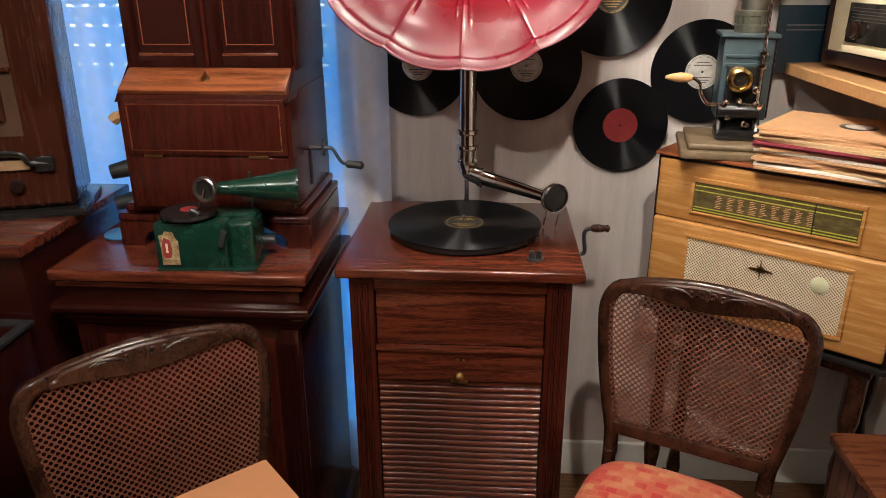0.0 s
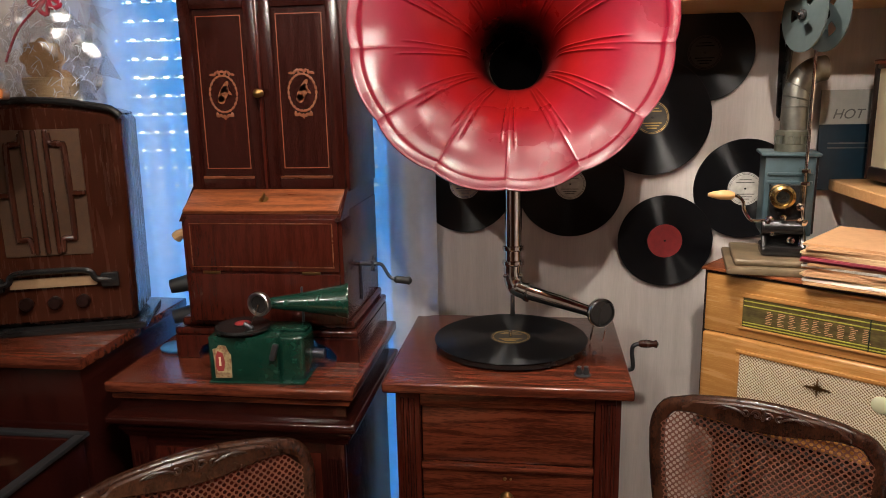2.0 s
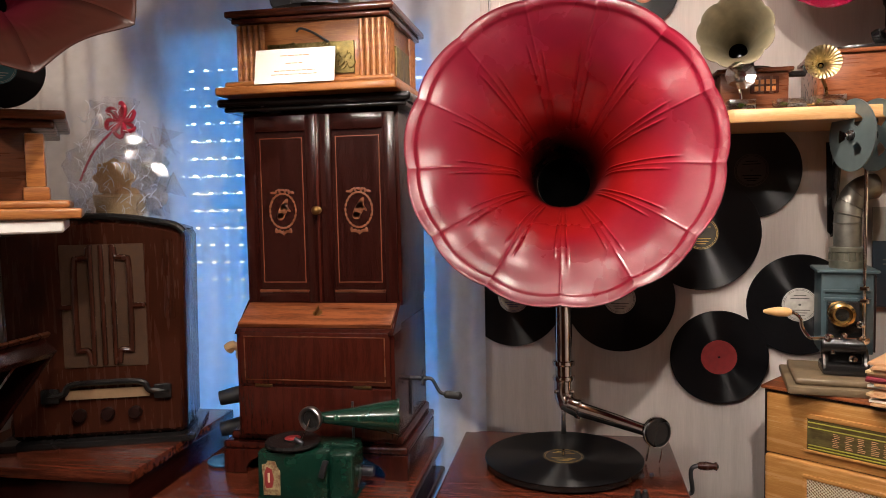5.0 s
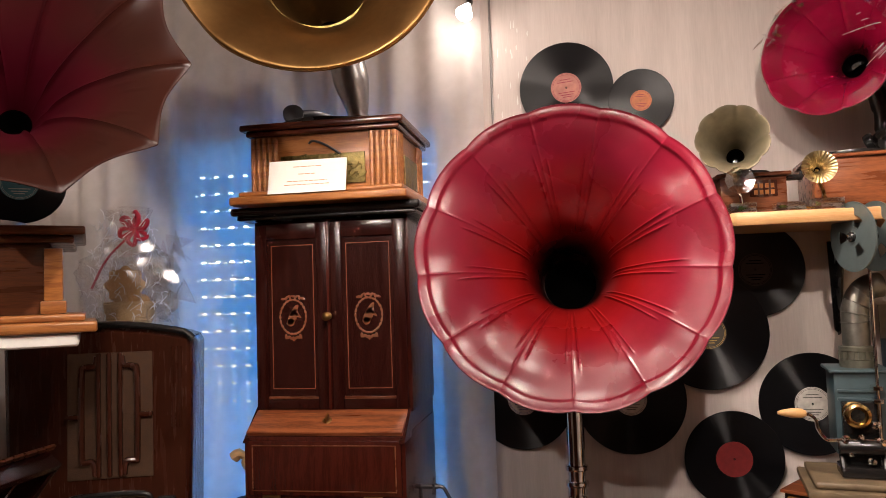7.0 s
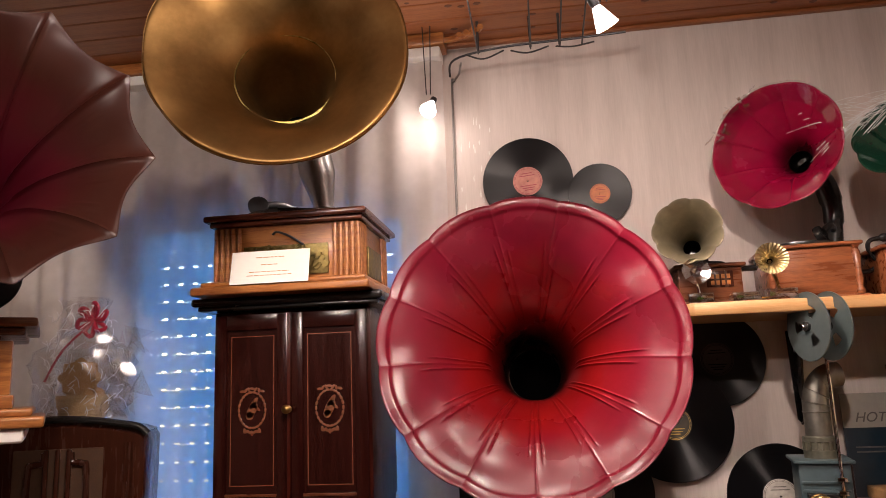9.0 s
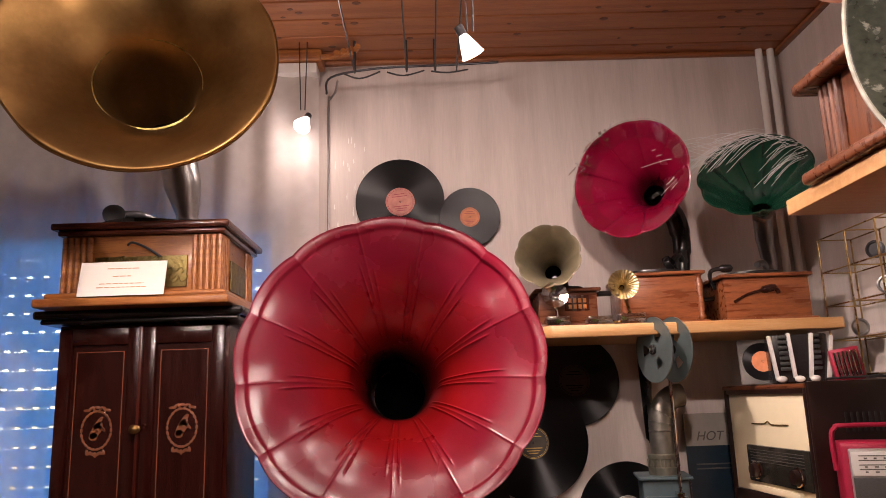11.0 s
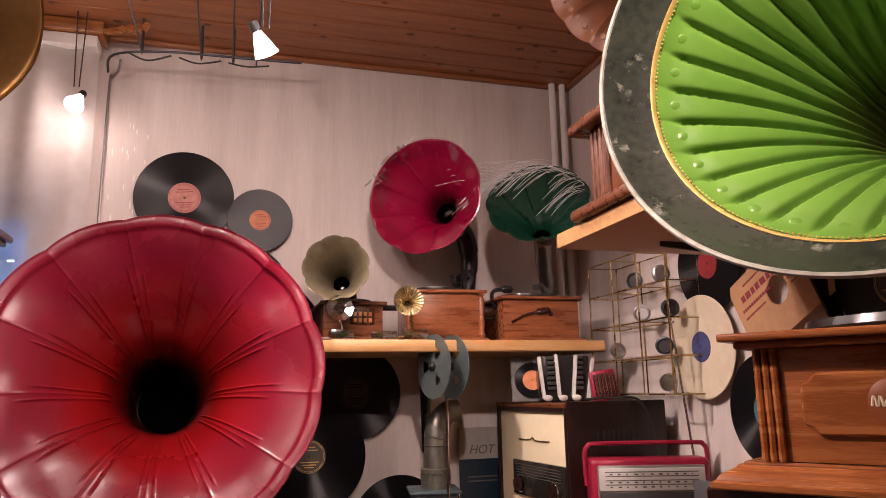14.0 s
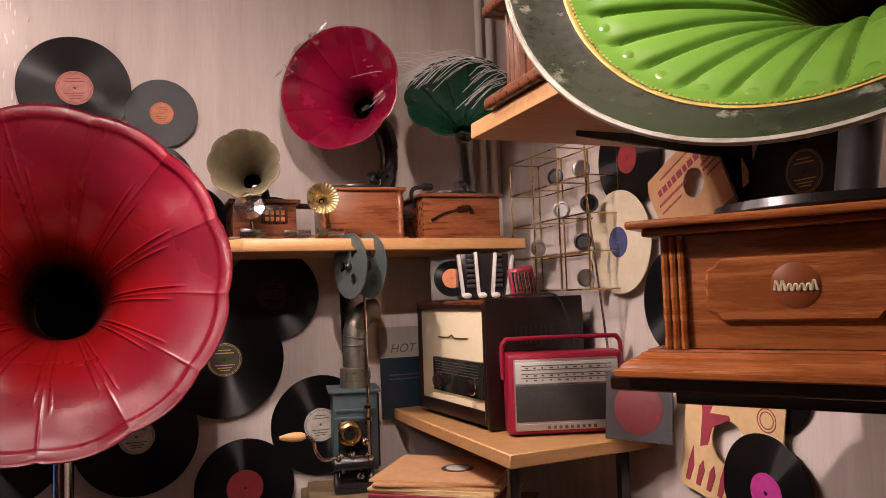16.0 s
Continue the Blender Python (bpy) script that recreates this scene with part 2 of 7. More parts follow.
def worn(m, colour, scale, level, stretch=(1, 1, 1), soft=0.04):
    """Patches of another colour where the paint has worn off."""
    n, l = m.node_tree.nodes, m.node_tree.links
    p = n["Principled BSDF"]
    old = p.inputs["Base Color"].links[0].from_socket
    tc, mp, nz_, mr, mx = (n.new("ShaderNode" + k) for k in ("TexCoord", "Mapping", "TexNoise", "MapRange", "Mix"))
    mp.inputs["Scale"].default_value = stretch
    l.new(tc.outputs["Object"], mp.inputs[0])
    nz_.inputs["Scale"].default_value, nz_.inputs["Detail"].default_value, nz_.inputs["Roughness"].default_value = scale, 8, 0.65
    l.new(mp.outputs[0], nz_.inputs["Vector"])
    mr.inputs[1].default_value, mr.inputs[2].default_value = level, level + soft
    l.new(nz_.outputs[0], mr.inputs[0])
    mx.data_type = "RGBA"
    l.new(mr.outputs[0], mx.inputs[0])
    l.new(old, mx.inputs[6])
    mx.inputs[7].default_value = (*colour, 1)
    l.new(mx.outputs[2], p.inputs["Base Color"])


radial(crimson, 0.12, 0.27, (0.230, 0.0050, 0.0050))
# throat's shade and grime painted into the crimson, near black inside
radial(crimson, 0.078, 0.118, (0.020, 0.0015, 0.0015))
# the same dark throat shade put into the cherry colour
radial(pink_red, 0.030, 0.062, (0.040, 0.0020, 0.0050))
worn(crimson, (0.22, 0.05, 0.06), 7, 0.62, soft=0.2)
radial(maroon, 0.06, 0.22, (0.060, 0.0026, 0.0085))
radial(horn_bright_green, 0.030, 0.085, (0.085, 0.056, 0.020))
worn(horn_bright_green, (0.26, 0.13, 0.06), 30, 0.66, soft=0.05)
worn(horn_black, (0.17, 0.17, 0.14), 34, 0.61, soft=0.06)
worn(old_brass, (0.15, 0.085, 0.030), 6, 0.52, soft=0.14)


def glassy(name, tint=(1, 1, 1), amount=0.85, rough=0.05):
    """Thin clear sheet: mostly clear, with gloss."""
    m = bpy.data.materials.new(name)
    m.use_nodes = True
    n, l = m.node_tree.nodes, m.node_tree.links
    out = n["Material Output"]
    clear, gloss, mix = n.new("ShaderNodeBsdfTransparent"), n.new("ShaderNodeBsdfGlossy"), n.new("ShaderNodeMixShader")
    clear.inputs[0].default_value, gloss.inputs["Roughness"].default_value = (*tint, 1), rough
    mix.inputs[0].default_value = 1 - amount
    l.new(clear.outputs[0], mix.inputs[1])
    l.new(gloss.outputs[0], mix.inputs[2])
    l.new(mix.outputs[0], out.inputs[0])
    return m


cellophane = glassy("cellophane", (0.99, 0.99, 0.99), 0.78, 0.26)
thin_glass = glassy("glass_sheet", (0.97, 0.98, 0.98), 0.90, 0.03)
crystal = glassy("crystal", (0.94, 0.95, 0.94), 0.45, 0.10)
pale_gilt = mat("pale_gilt", (0.50, 0.40, 0.22), 0.3, 1.0, vary=0.3, scale=60)
film_wrap = glassy("wrap", (0.98, 0.98, 0.98), 0.94, 0.08)
crisp_film = glassy("crisp_film", (0.95, 0.95, 0.95), 0.45, 0.12)
# pale colour for glints painted along the film's creases
film_glint = mat("film_glint", (0.75, 0.76, 0.76), 0.2, vary=0.05)


def sheer(name, clear=0.42, through_=0.34, colour=(0.80, 0.76, 0.73)):
    """Net curtain: part gap, part thread that lets light through."""
    m = bpy.data.materials.new(name)
    m.use_nodes = True
    n, l = m.node_tree.nodes, m.node_tree.links
    gap, back, face = n.new("ShaderNodeBsdfTransparent"), n.new("ShaderNodeBsdfTranslucent"), n.new("ShaderNodeBsdfDiffuse")
    a, b = n.new("ShaderNodeMixShader"), n.new("ShaderNodeMixShader")
    back.inputs[0].default_value = face.inputs[0].default_value = (*colour, 1)
    tc, wv, mr = n.new("ShaderNodeTexCoord"), n.new("ShaderNodeTexNoise"), n.new("ShaderNodeMapRange")
    wv.inputs["Scale"].default_value = 30
    l.new(tc.outputs["Object"], wv.inputs["Vector"])
    mr.inputs[3].default_value, mr.inputs[4].default_value = clear - 0.08, clear + 0.08
    l.new(wv.outputs[0], mr.inputs[0])
    a.inputs[0].default_value = through_
    l.new(face.outputs[0], a.inputs[1])
    l.new(back.outputs[0], a.inputs[2])
    l.new(mr.outputs[0], b.inputs[0])
    l.new(a.outputs[0], b.inputs[1])
    l.new(gap.outputs[0], b.inputs[2])
    l.new(b.outputs[0], n["Material Output"].inputs[0])
    return m


curtain_mat = sheer("net_curtain", 0.36, 0.40, (0.84, 0.80, 0.77))
shutter_mat = sheer("shutter_slat", 0.0, 0.62, (0.30, 0.60, 0.88))
bulb = mat("lamp_glow", (1.0, 0.90, 0.80), 0.3, emit=90.0, vary=0.0)


# ---- building helpers ----
def I():
    return bmesh.new()


def box(bm, x0, y0, z0, x1, y1, z1, bev=0.003, m=None, seg=2):
    c, s = Vector(((x0 + x1) / 2, (y0 + y1) / 2, (z0 + z1) / 2)), (abs(x1 - x0), abs(y1 - y0), abs(z1 - z0))
    mm = Matrix.Translation(c) @ Matrix.Diagonal((*s, 1))
    vs = bmesh.ops.create_cube(bm, size=1, matrix=(m @ mm) if m else mm)["verts"]
    bev = min(bev, min(s) * 0.45)
    if bev > 0.0004:
        es = list({e for v in vs for e in v.link_edges})
        bmesh.ops.bevel(bm, geom=es, offset=bev, segments=seg, affect="EDGES", profile=0.6)
    return bm


def frame_to(p0, p1):
    d = Vector(p1) - Vector(p0)
    return Matrix.Translation(p0) @ d.to_track_quat("Z", "Y").to_matrix().to_4x4(), d.length


def lathe(bm, prof, n=40, m=None, wave=None, caps=True):
    """Turn (radius, height) pairs round z. wave(angle, k) scales radius and lifts height at profile step k (0..1)."""
    rings = []
    for i, (r, z) in enumerate(prof):
        k = i / (len(prof) - 1)
        ring = []
        for j in range(n):
            a = 2 * math.pi * j / n
            rr, zz = (r, z) if wave is None else wave(a, k, r, z)
            v = Vector((rr * math.cos(a), rr * math.sin(a), zz))
            ring.append(bm.verts.new(m @ v if m else v))
        rings.append(ring)
    for a, b in zip(rings, rings[1:]):
        for j in range(n):
            bm.faces.new((a[j], a[(j + 1) % n], b[(j + 1) % n], b[j]))
    for ring, r in ((rings[0][::-1], prof[0][0]), (rings[-1], prof[-1][0])):
        if caps and r < 0.0305:
            bm.faces.new(ring)
    return bm


def rod(bm, p0, p1, r, r1=None, n=16):
    m, h = frame_to(p0, p1)
    r1 = r if r1 is None else r1
    e = min(0.0015, r * 0.3, h * 0.2)
    return lathe(bm, [(max(r - e, 1e-4), 0), (r, e), (r1, h - e), (max(r1 - e, 1e-4), h)], n, m)


def disc(bm, m, r, t, n=48, hole=0.0):
    return lathe(bm, [(max(hole, 1e-4), 0), (r - t * 0.4, 0), (r, t * 0.4), (r, t * 0.7), (r - t * 0.4, t), (max(hole, 1e-4), t)], n, m)


def tube(bm, pts, r, n=12):
    """Round tube along points; r is one radius or one for each point."""
    pts = [Vector(p) for p in pts]
    rs = r if isinstance(r, (list, tuple)) else [r] * len(pts)
    up, rings = None, []
    for i, p in enumerate(pts):
        d = (pts[min(i + 1, len(pts) - 1)] - pts[max(i - 1, 0)]).normalized()
        if up is None:
            up = d.orthogonal().normalized()
        up = (up - d * up.dot(d)).normalized()
        s = d.cross(up)
        rings.append([bm.verts.new(p + (up * math.cos(a) + s * math.sin(a)) * rs[i]) for a in (2 * math.pi * k / n for k in range(n))])
    for a, b in zip(rings, rings[1:]):
        for j in range(n):
            bm.faces.new((a[j], a[(j + 1) % n], b[(j + 1) % n], b[j]))
    bm.faces.new(rings[0][::-1])
    bm.faces.new(rings[-1])
    return bm


def curve_pts(pts, n=8):
    """Smooth line through points."""
    pts = [Vector(p) for p in pts]
    out = []
    for i in range(len(pts) - 1):
        a, b, c, d = pts[max(i - 1, 0)], pts[i], pts[i + 1], pts[min(i + 2, len(pts) - 1)]
        for k in range(n):
            t = k / n
            out.append(0.5 * ((2 * b) + (c - a) * t + (2 * a - 5 * b + 4 * c - d) * t * t + (3 * b - a - 3 * c + d) * t ** 3))
    return out + [pts[-1]]


def prism(bm, outline, z0, z1, m=None, bev=0.002):
    """Upright block over a flat outline of (x, y)."""
    vs = [bm.verts.new((m @ Vector((x, y, z0))) if m else (x, y, z0)) for x, y in outline]
    f = bm.faces.new(vs)
    up = (m.to_3x3() @ Vector((0, 0, z1 - z0))) if m else Vector((0, 0, z1 - z0))
    g = bmesh.ops.extrude_face_region(bm, geom=[f])
    nv = [v for v in g["geom"] if isinstance(v, bmesh.types.BMVert)]
    bmesh.ops.translate(bm, verts=nv, vec=up)
    bmesh.ops.recalc_face_normals(bm, faces=bm.faces[:])
    if bev:
        es = list({e for v in vs + nv for e in v.link_edges})
        bmesh.ops.bevel(bm, geom=es, offset=bev, segments=1, affect="EDGES")
    return bm


def mesh_of(name, bm, material, angle=38):
    bmesh.ops.recalc_face_normals(bm, faces=bm.faces[:])
    me = bpy.data.meshes.new(name)
    for f in bm.faces:
        f.smooth = True
    bm.to_mesh(me)
    bm.free()
    me.set_sharp_from_angle(angle=radians(angle))
    for x in (material if isinstance(material, (list, tuple)) else [material]):
        me.materials.append(x)
    return me


def part(name, bm, material, parent, label="", angle=38):
    ob = new(name, mesh_of(name, bm, material, angle))
    ob.parent = parent
    return tagged(ob, label)


def thing(name, m, label, category, group="", kind=""):
    e = new(name)
    e.matrix_world = m if isinstance(m, Matrix) else Matrix.Translation(m)
    e.empty_display_size = 0.05
    return tagged(e, label, category, group, kind)


def solid(name, bm, material, m, label, category, group="", kind="", angle=38):
    ob = new(name, mesh_of(name, bm, material, angle))
    ob.matrix_world = m if isinstance(m, Matrix) else Matrix.Translation(m)
    return tagged(ob, label, category, group, kind)


# ---- the room ----
FZ, CZ, WY, WX, LX, BY = 0.0, 2.73, 2.10, 1.178, -1.95, -2.3
WIN = (-1.385, -0.40, 0.05, 2.25)  # window opening: x from, x to, z from, z to
TH = 0.28

b = I()
x0, x1, z0, z1 = WIN
for a in ((LX - TH, WY, FZ, x0, WY + TH, CZ + 0.1), (x1, WY, FZ, WX + TH, WY + TH, CZ + 0.1), (x0, WY, z1, x1, WY + TH, CZ + 0.1), (x0, WY, FZ, x1, WY + TH, z0)):
    box(b, *a, bev=0)
bmesh.ops.remove_doubles(b, verts=b.verts[:], dist=0.0005)
solid("wall_north", b, wallpaper, Matrix(), "pale plastered wall with faint vertical streaks", "wall", kind="structure")
for nm, a in (("wall_east", (WX, BY, FZ, WX + TH, WY, CZ + 0.1)), ("wall_west", (LX - TH, BY, FZ, LX, WY, CZ + 0.1)), ("wall_south", (LX - TH, BY - TH, FZ, WX + TH, BY, CZ + 0.1))):
    # the unseen south wall is walnut only to cut fill and reflections
    south = nm == "wall_south"
    solid(nm, box(I(), *a, bev=0), walnut_v if south else wallpaper, Matrix(), "unseen south wall, kept dark to cut fill light and reflections" if south else "pale plastered wall with faint streaks", "wall", kind="structure")

floor = solid("floor", box(I(), LX - TH, BY - TH, -0.12, WX + TH, WY + TH, -0.012, bev=0), floor_wood, Matrix(), "dark wooden board floor", "floor", kind="structure")
b = I()
for i in range(20):
    xx = BY + i * 0.22
    box(b, LX, xx, -0.012, WX, min(xx + 0.218, WY), 0.0, 0.002, seg=1)
part("board", b, floor_wood, floor)

# ceiling boards with joints and knots
b = I()
box(b, LX - TH, BY - TH, CZ + 0.012, WX + TH, WY + TH, CZ + 0.1, bev=0)
yy = BY
while yy < WY - 0.002:
    box(b, LX, yy, CZ, WX, min(yy + 0.094, WY), CZ + 0.012, 0.004, seg=1)
    yy += 0.096
solid("ceiling", b, ceil_wood, Matrix(), "varnished pine board ceiling with dark knots", "ceiling", kind="structure")
b = I()
rng = random.Random(4)
for i in range(170):
    kx, ky = rng.uniform(-0.8, 1.15), rng.uniform(0.2, 2.05)
    r = rng.uniform(0.004, 0.009)
    disc(b, Matrix.Translation((kx, ky, CZ - 0.0012)) @ Matrix.Diagonal((1.5, 1, 1, 1)), r, 0.0016, 10)
tagged(solid("knots", b, knot, Matrix(), "dark round knots in the pine ceiling", "wood knot"), kind="stuff")
b = I()
box(b, LX, WY - 0.022, CZ - 0.012, WX, WY, CZ, 0.005)
box(b, WX - 0.022, BY, CZ - 0.012, WX, WY - 0.022, CZ, 0.005)
solid("trim", b, ceil_wood, Matrix(), "narrow pine moulding under the ceiling", "trim", kind="structure")
b = I()
box(b, x1 + 0.01, WY - 0.018, FZ, WX - 0.002, WY, 0.13, 0.006)
box(b, WX - 0.018, BY, FZ, WX, WY - 0.02, 0.13, 0.006)
solid("baseboard", b, white_paint, Matrix(), "white painted skirting board", "baseboard", kind="structure")

# heating pipes in the corner
for px in (1.105, 1.142):
    solid("heating_pipe", rod(I(), (0, 0, 0), (0, 0, 0.93), 0.011, n=16), white_paint, (px, WY - 0.025, 1.80), "white painted heating pipe in the room corner", "pipe", "pipes in the corner")

# window with roller shutter
win = thing("window_1", (0, 0, 0), "window with a closed roller shutter letting in blue daylight", "window", kind="structure")
b = I()
for a in ((x0, WY + 0.06, z0, x0 + 0.05, WY + 0.11, z1), (x1 - 0.05, WY + 0.06, z0, x1, WY + 0.11, z1), (x0 + 0.05, WY + 0.06, z1 - 0.05, x1 - 0.05, WY + 0.11, z1), (x0 + 0.05, WY + 0.06, z0, x1 - 0.05, WY + 0.11, z0 + 0.05)):
    box(b, *a, bev=0.004)
part("window_frame", b, white_paint, win)
pane = part("pane", box(I(), x0 + 0.05, WY + 0.08, z0 + 0.05, x1 - 0.05, WY + 0.086, z1 - 0.05, 0), thin_glass, win)
pane.visible_shadow = False
SH = 0.0585
slat_bm = I()
# a slat: two strips with bridges that leave long slots between them
box(slat_bm, x0, 0, 0.006, x1, 0.006, SH - 0.001, 0.0015, seg=1)
step = 0.052
k = x0
while k < x1 - 0.01:
    box(slat_bm, k, 0.0, 0.0, min(k + 0.033, x1), 0.006, 0.0058, 0)
    k += step
slat_me = mesh_of("slat", slat_bm, shutter_mat)
closed_me = mesh_of("slat", box(I(), x0, 0, 0.0, x1, 0.006, SH - 0.001, 0.0015, seg=1), shutter_mat)
zz = z0
while zz + SH <= z1 + 0.06:
    s = new("slat", slat_me if zz < 2.10 else closed_me)
    s.parent = win
    s.location = (0, WY + 0.16, zz)
    zz += SH

# net curtain in folds
b = I()
cx0, cx1 = -1.93, -0.285
cols, rows_ = 420, 10
grid = []
for i in range(cols + 1):
    u = i / cols
    x = cx0 + (cx1 - cx0) * u
    w = noise.noise(Vector((x * 3.1, 1.7, 0))) * 1.6
    col = []
    for j in range(rows_ + 1):
        v = j / rows_
        amp = 0.011 + 0.008 * noise.noise(Vector((x * 2, v, 3)))
        y = 2.035 + amp * math.sin(x * 62 + 2.2 * w + 0.5 * math.sin(v * 3)) + 0.010 * math.sin(x * 23 + v)
        col.append(b.verts.new((x, y, 0.03 + v * 2.655)))
    grid.append(col)
for i in range(cols):
    for j in range(rows_):
        b.faces.new((grid[i][j], grid[i + 1][j], grid[i + 1][j + 1], grid[i][j + 1]))
cur = thing("curtain", (0, 0, 0), "sheer white net curtain hanging in folds before the window", "curtain")
part("net", b, curtain_mat, cur, angle=180)
part("heading", box(I(), cx0, 2.0, 2.655, cx1, 2.075, 2.688, 0.006), white_paint, cur, "white gathered heading band")
solid("curtain_rail", box(I(), cx0, 1.99, 2.69, -0.27, 2.08, 2.728, 0.008), orange_wood, Matrix(), "varnished wooden curtain rail under the ceiling", "curtain rail")
b = I()
for k in range(4):
    r = 0.05 + 0.022 * k
    tube(b, [(-0.27 + r * math.sin(a), 2.08 - 0.0 - 0.085 + 0.085 * 0 + r * (math.cos(a) - 1) * 0.6, 2.70) for a in np.linspace(0, 1.5, 10)], 0.009, 8)
solid("rail_end", b, orange_wood, Matrix(), "rounded fluted wooden end of the curtain rail", "curtain rail")


# ---- horns ----
def aim(mouth, way, length, spin=0.0):
    d = Vector(way).normalized()
    return Matrix.Translation(Vector(mouth) - d * length) @ d.to_track_quat("Z", "Y").to_matrix().to_4x4() @ Matrix.Rotation(spin, 4, "Z")


def horn_mesh(m, R, L, r0, N=0, scallop=0.0, groove=0.0, bell=2.6, depth=1.7, steps=44, per=14, lip=0.004, pairs=True, petal=0.0, u0=0.0, u1=1.0, twist=0.0, rim_step=0.0, gw=0.035):
    """Flaring horn from a throat at the origin to a mouth L along z; both faces and a rolled lip."""
    bm = I()
    us = [u0 + (u1 - u0) * i / steps for i in range(steps + 1)]

    def point(u, a, off):
        r = r0 + (R - r0) * (0.25 * u + 0.75 * u ** bell)
        z = L * (1 - (1 - u) ** depth)
        if N:
            s = a * N / (2 * math.pi) + twist * u
            f = s - math.floor(s)
            e = min(f, 1 - f)
            r *= 1 + scallop * (u ** 5) * (math.sin(math.pi * f) ** 0.7 - 0.6)
            bulge = petal * math.sin(math.pi * f) * min(1, u * 1.6)
            if groove and 0.30 < u < 0.97:
                fade = min(1, (u - 0.30) / 0.1) * min(1, (0.97 - u) / 0.06)
                c = 0.085 / max(u, 0.3) * 0.8 if pairs else 0.0
                bulge -= groove * fade * math.exp(-((e - c) / gw) ** 2)
            z -= bulge
        if rim_step and u > 0.9:
            z += rim_step * min(1, (u - 0.9) / 0.02)
        z -= off
        return r, z

    n = max(72, N * per)
    ins, outs = [], []
    for u in us:
        ins.append([bm.verts.new(m @ Vector((r * math.cos(a), r * math.sin(a), z))) for a in (2 * math.pi * j / n for j in range(n)) for r, z in (point(u, a, 0),)])
    for u in us:
        outs.append([bm.verts.new(m @ Vector(((r + 0.002) * math.cos(a), (r + 0.002) * math.sin(a), z))) for a in (2 * math.pi * j / n for j in range(n)) for r, z in (point(u, a, 0.003),)])
    lipr = [bm.verts.new(m @ Vector(((r + lip) * math.cos(a), (r + lip) * math.sin(a), z + lip * 0.3))) for a in (2 * math.pi * j / n for j in range(n)) for r, z in (point(us[-1], a, 0),)]
    chain = ins + [lipr] + outs[::-1]
    for a, c in zip(chain, chain[1:]):
        for j in range(n):
            bm.faces.new((a[j], a[(j + 1) % n], c[(j + 1) % n], c[j]))
    return bm


def facing(mouth, way):
    """Pose at a horn's mouth: z out of it, x level, y down the rim."""
    n = Vector(way).normalized()
    a = n.cross(Vector((0, 0, 1))).normalized()
    c = n.cross(a)
    return Matrix(((a.x, c.x, n.x, mouth[0]), (a.y, c.y, n.y, mouth[1]), (a.z, c.z, n.z, mouth[2]), (0, 0, 0, 1)))


def bell(prof, N=0, a0=0.0, per=14, sub=6, scallop=0.0, tip=0.7, ribs=(), petal=0.0, twist=0.0, lip=0.004, wall=0.002, dent=0.0, step=0.0):
    """Horn from its throat to its mouth at z = 0, as (radius, depth) pairs, with both faces and a rolled lip.
    a0: angle in degrees of a seam between two petals; ribs: (offset from the seam in petals, height, width in metres, from u, to u)."""
    bm = I()
    line = curve_pts([(r, 0, z) for r, z in prof], sub)
    ln = [0.0]
    for p, q in zip(line, line[1:]):
        ln.append(ln[-1] + (q - p).length)
    us = [d / ln[-1] for d in ln]
    n = max(96, N * per)
    tan = []
    for i in range(len(line)):
        d = (line[min(i + 1, len(line) - 1)] - line[max(i - 1, 0)]).normalized()
        tan.append((-d.z, d.x))  # points to the axis side and out of the mouth

    def point(i, a, off):
        u, r, z = us[i], line[i].x, line[i].z
        nr, nz = tan[i]
        h = -off
        if N:
            sg = (a - radians(a0)) * N / (2 * math.pi) + twist * (u - 1)
            f = sg - math.floor(sg)
            e = f if f < 0.5 else f - 1
            r *= 1 + scallop * (u ** 6) * (math.sin(math.pi * f) ** tip - 0.6)
            h -= petal * (math.sin(math.pi * f) ** 0.6) * min(1, u * 1.5)
            w = 2 * math.pi * max(r, 0.02) / N
            for o, hi, wd, ua, ub in ribs:
                if ua < u < ub:
                    h += hi * min(1, (u - ua) / 0.08, (ub - u) / 0.04) * math.exp(-(((e - o) * w) / wd) ** 2)
        if dent:
            h += dent * noise.noise(Vector((r * math.cos(a) * 9, r * math.sin(a) * 9, z * 9)))
        if step and u > 0.958:
            h += step * min(1, (u - 0.958) / 0.012)
        return r + nr * h, z + nz * h

    def ring(i, off, extra=0.0, up=0.0):
        out = []
        for j in range(n):
            a = 2 * math.pi * j / n
            r, z = point(i, a, off)
            out.append(bm.verts.new(((r + extra) * math.cos(a), (r + extra) * math.sin(a), z + up)))
        return out

    k = len(line)
    chain = [ring(i, 0) for i in range(k)] + [ring(k - 1, 0, lip * 0.7, lip * 0.45), ring(k - 1, 0, lip, -lip * 0.2), ring(k - 1, 0, lip * 0.8, -lip)] + [ring(i, wall) for i in range(k - 2, -1, -1)]
    for a, c in zip(chain, chain[1:]):
        for j in range(n):
            bm.faces.new((a[j], a[(j + 1) % n], c[(j + 1) % n], c[j]))
    return bm


def horn_part(bm, m, material, parent, label, name="horn", angle=60):
    ob = part(name, bm, material, parent, label, angle)
    ob.matrix_basis = m
    return ob


def record_bm(r, label_r, t=0.002):
    d, lab = I(), I()
    prof = [(0.0035, 0), (r - 0.001, 0), (r, t * 0.5), (r - 0.001, t)]
    prof += [(label_r + 0.003, t), (0.0035, t)]
    lathe(d, prof, 72)
    lathe(lab, [(0.0035, t), (0.0035, t + 0.0005), (label_r, t + 0.0005), (label_r, t)], 40)
    return d, lab


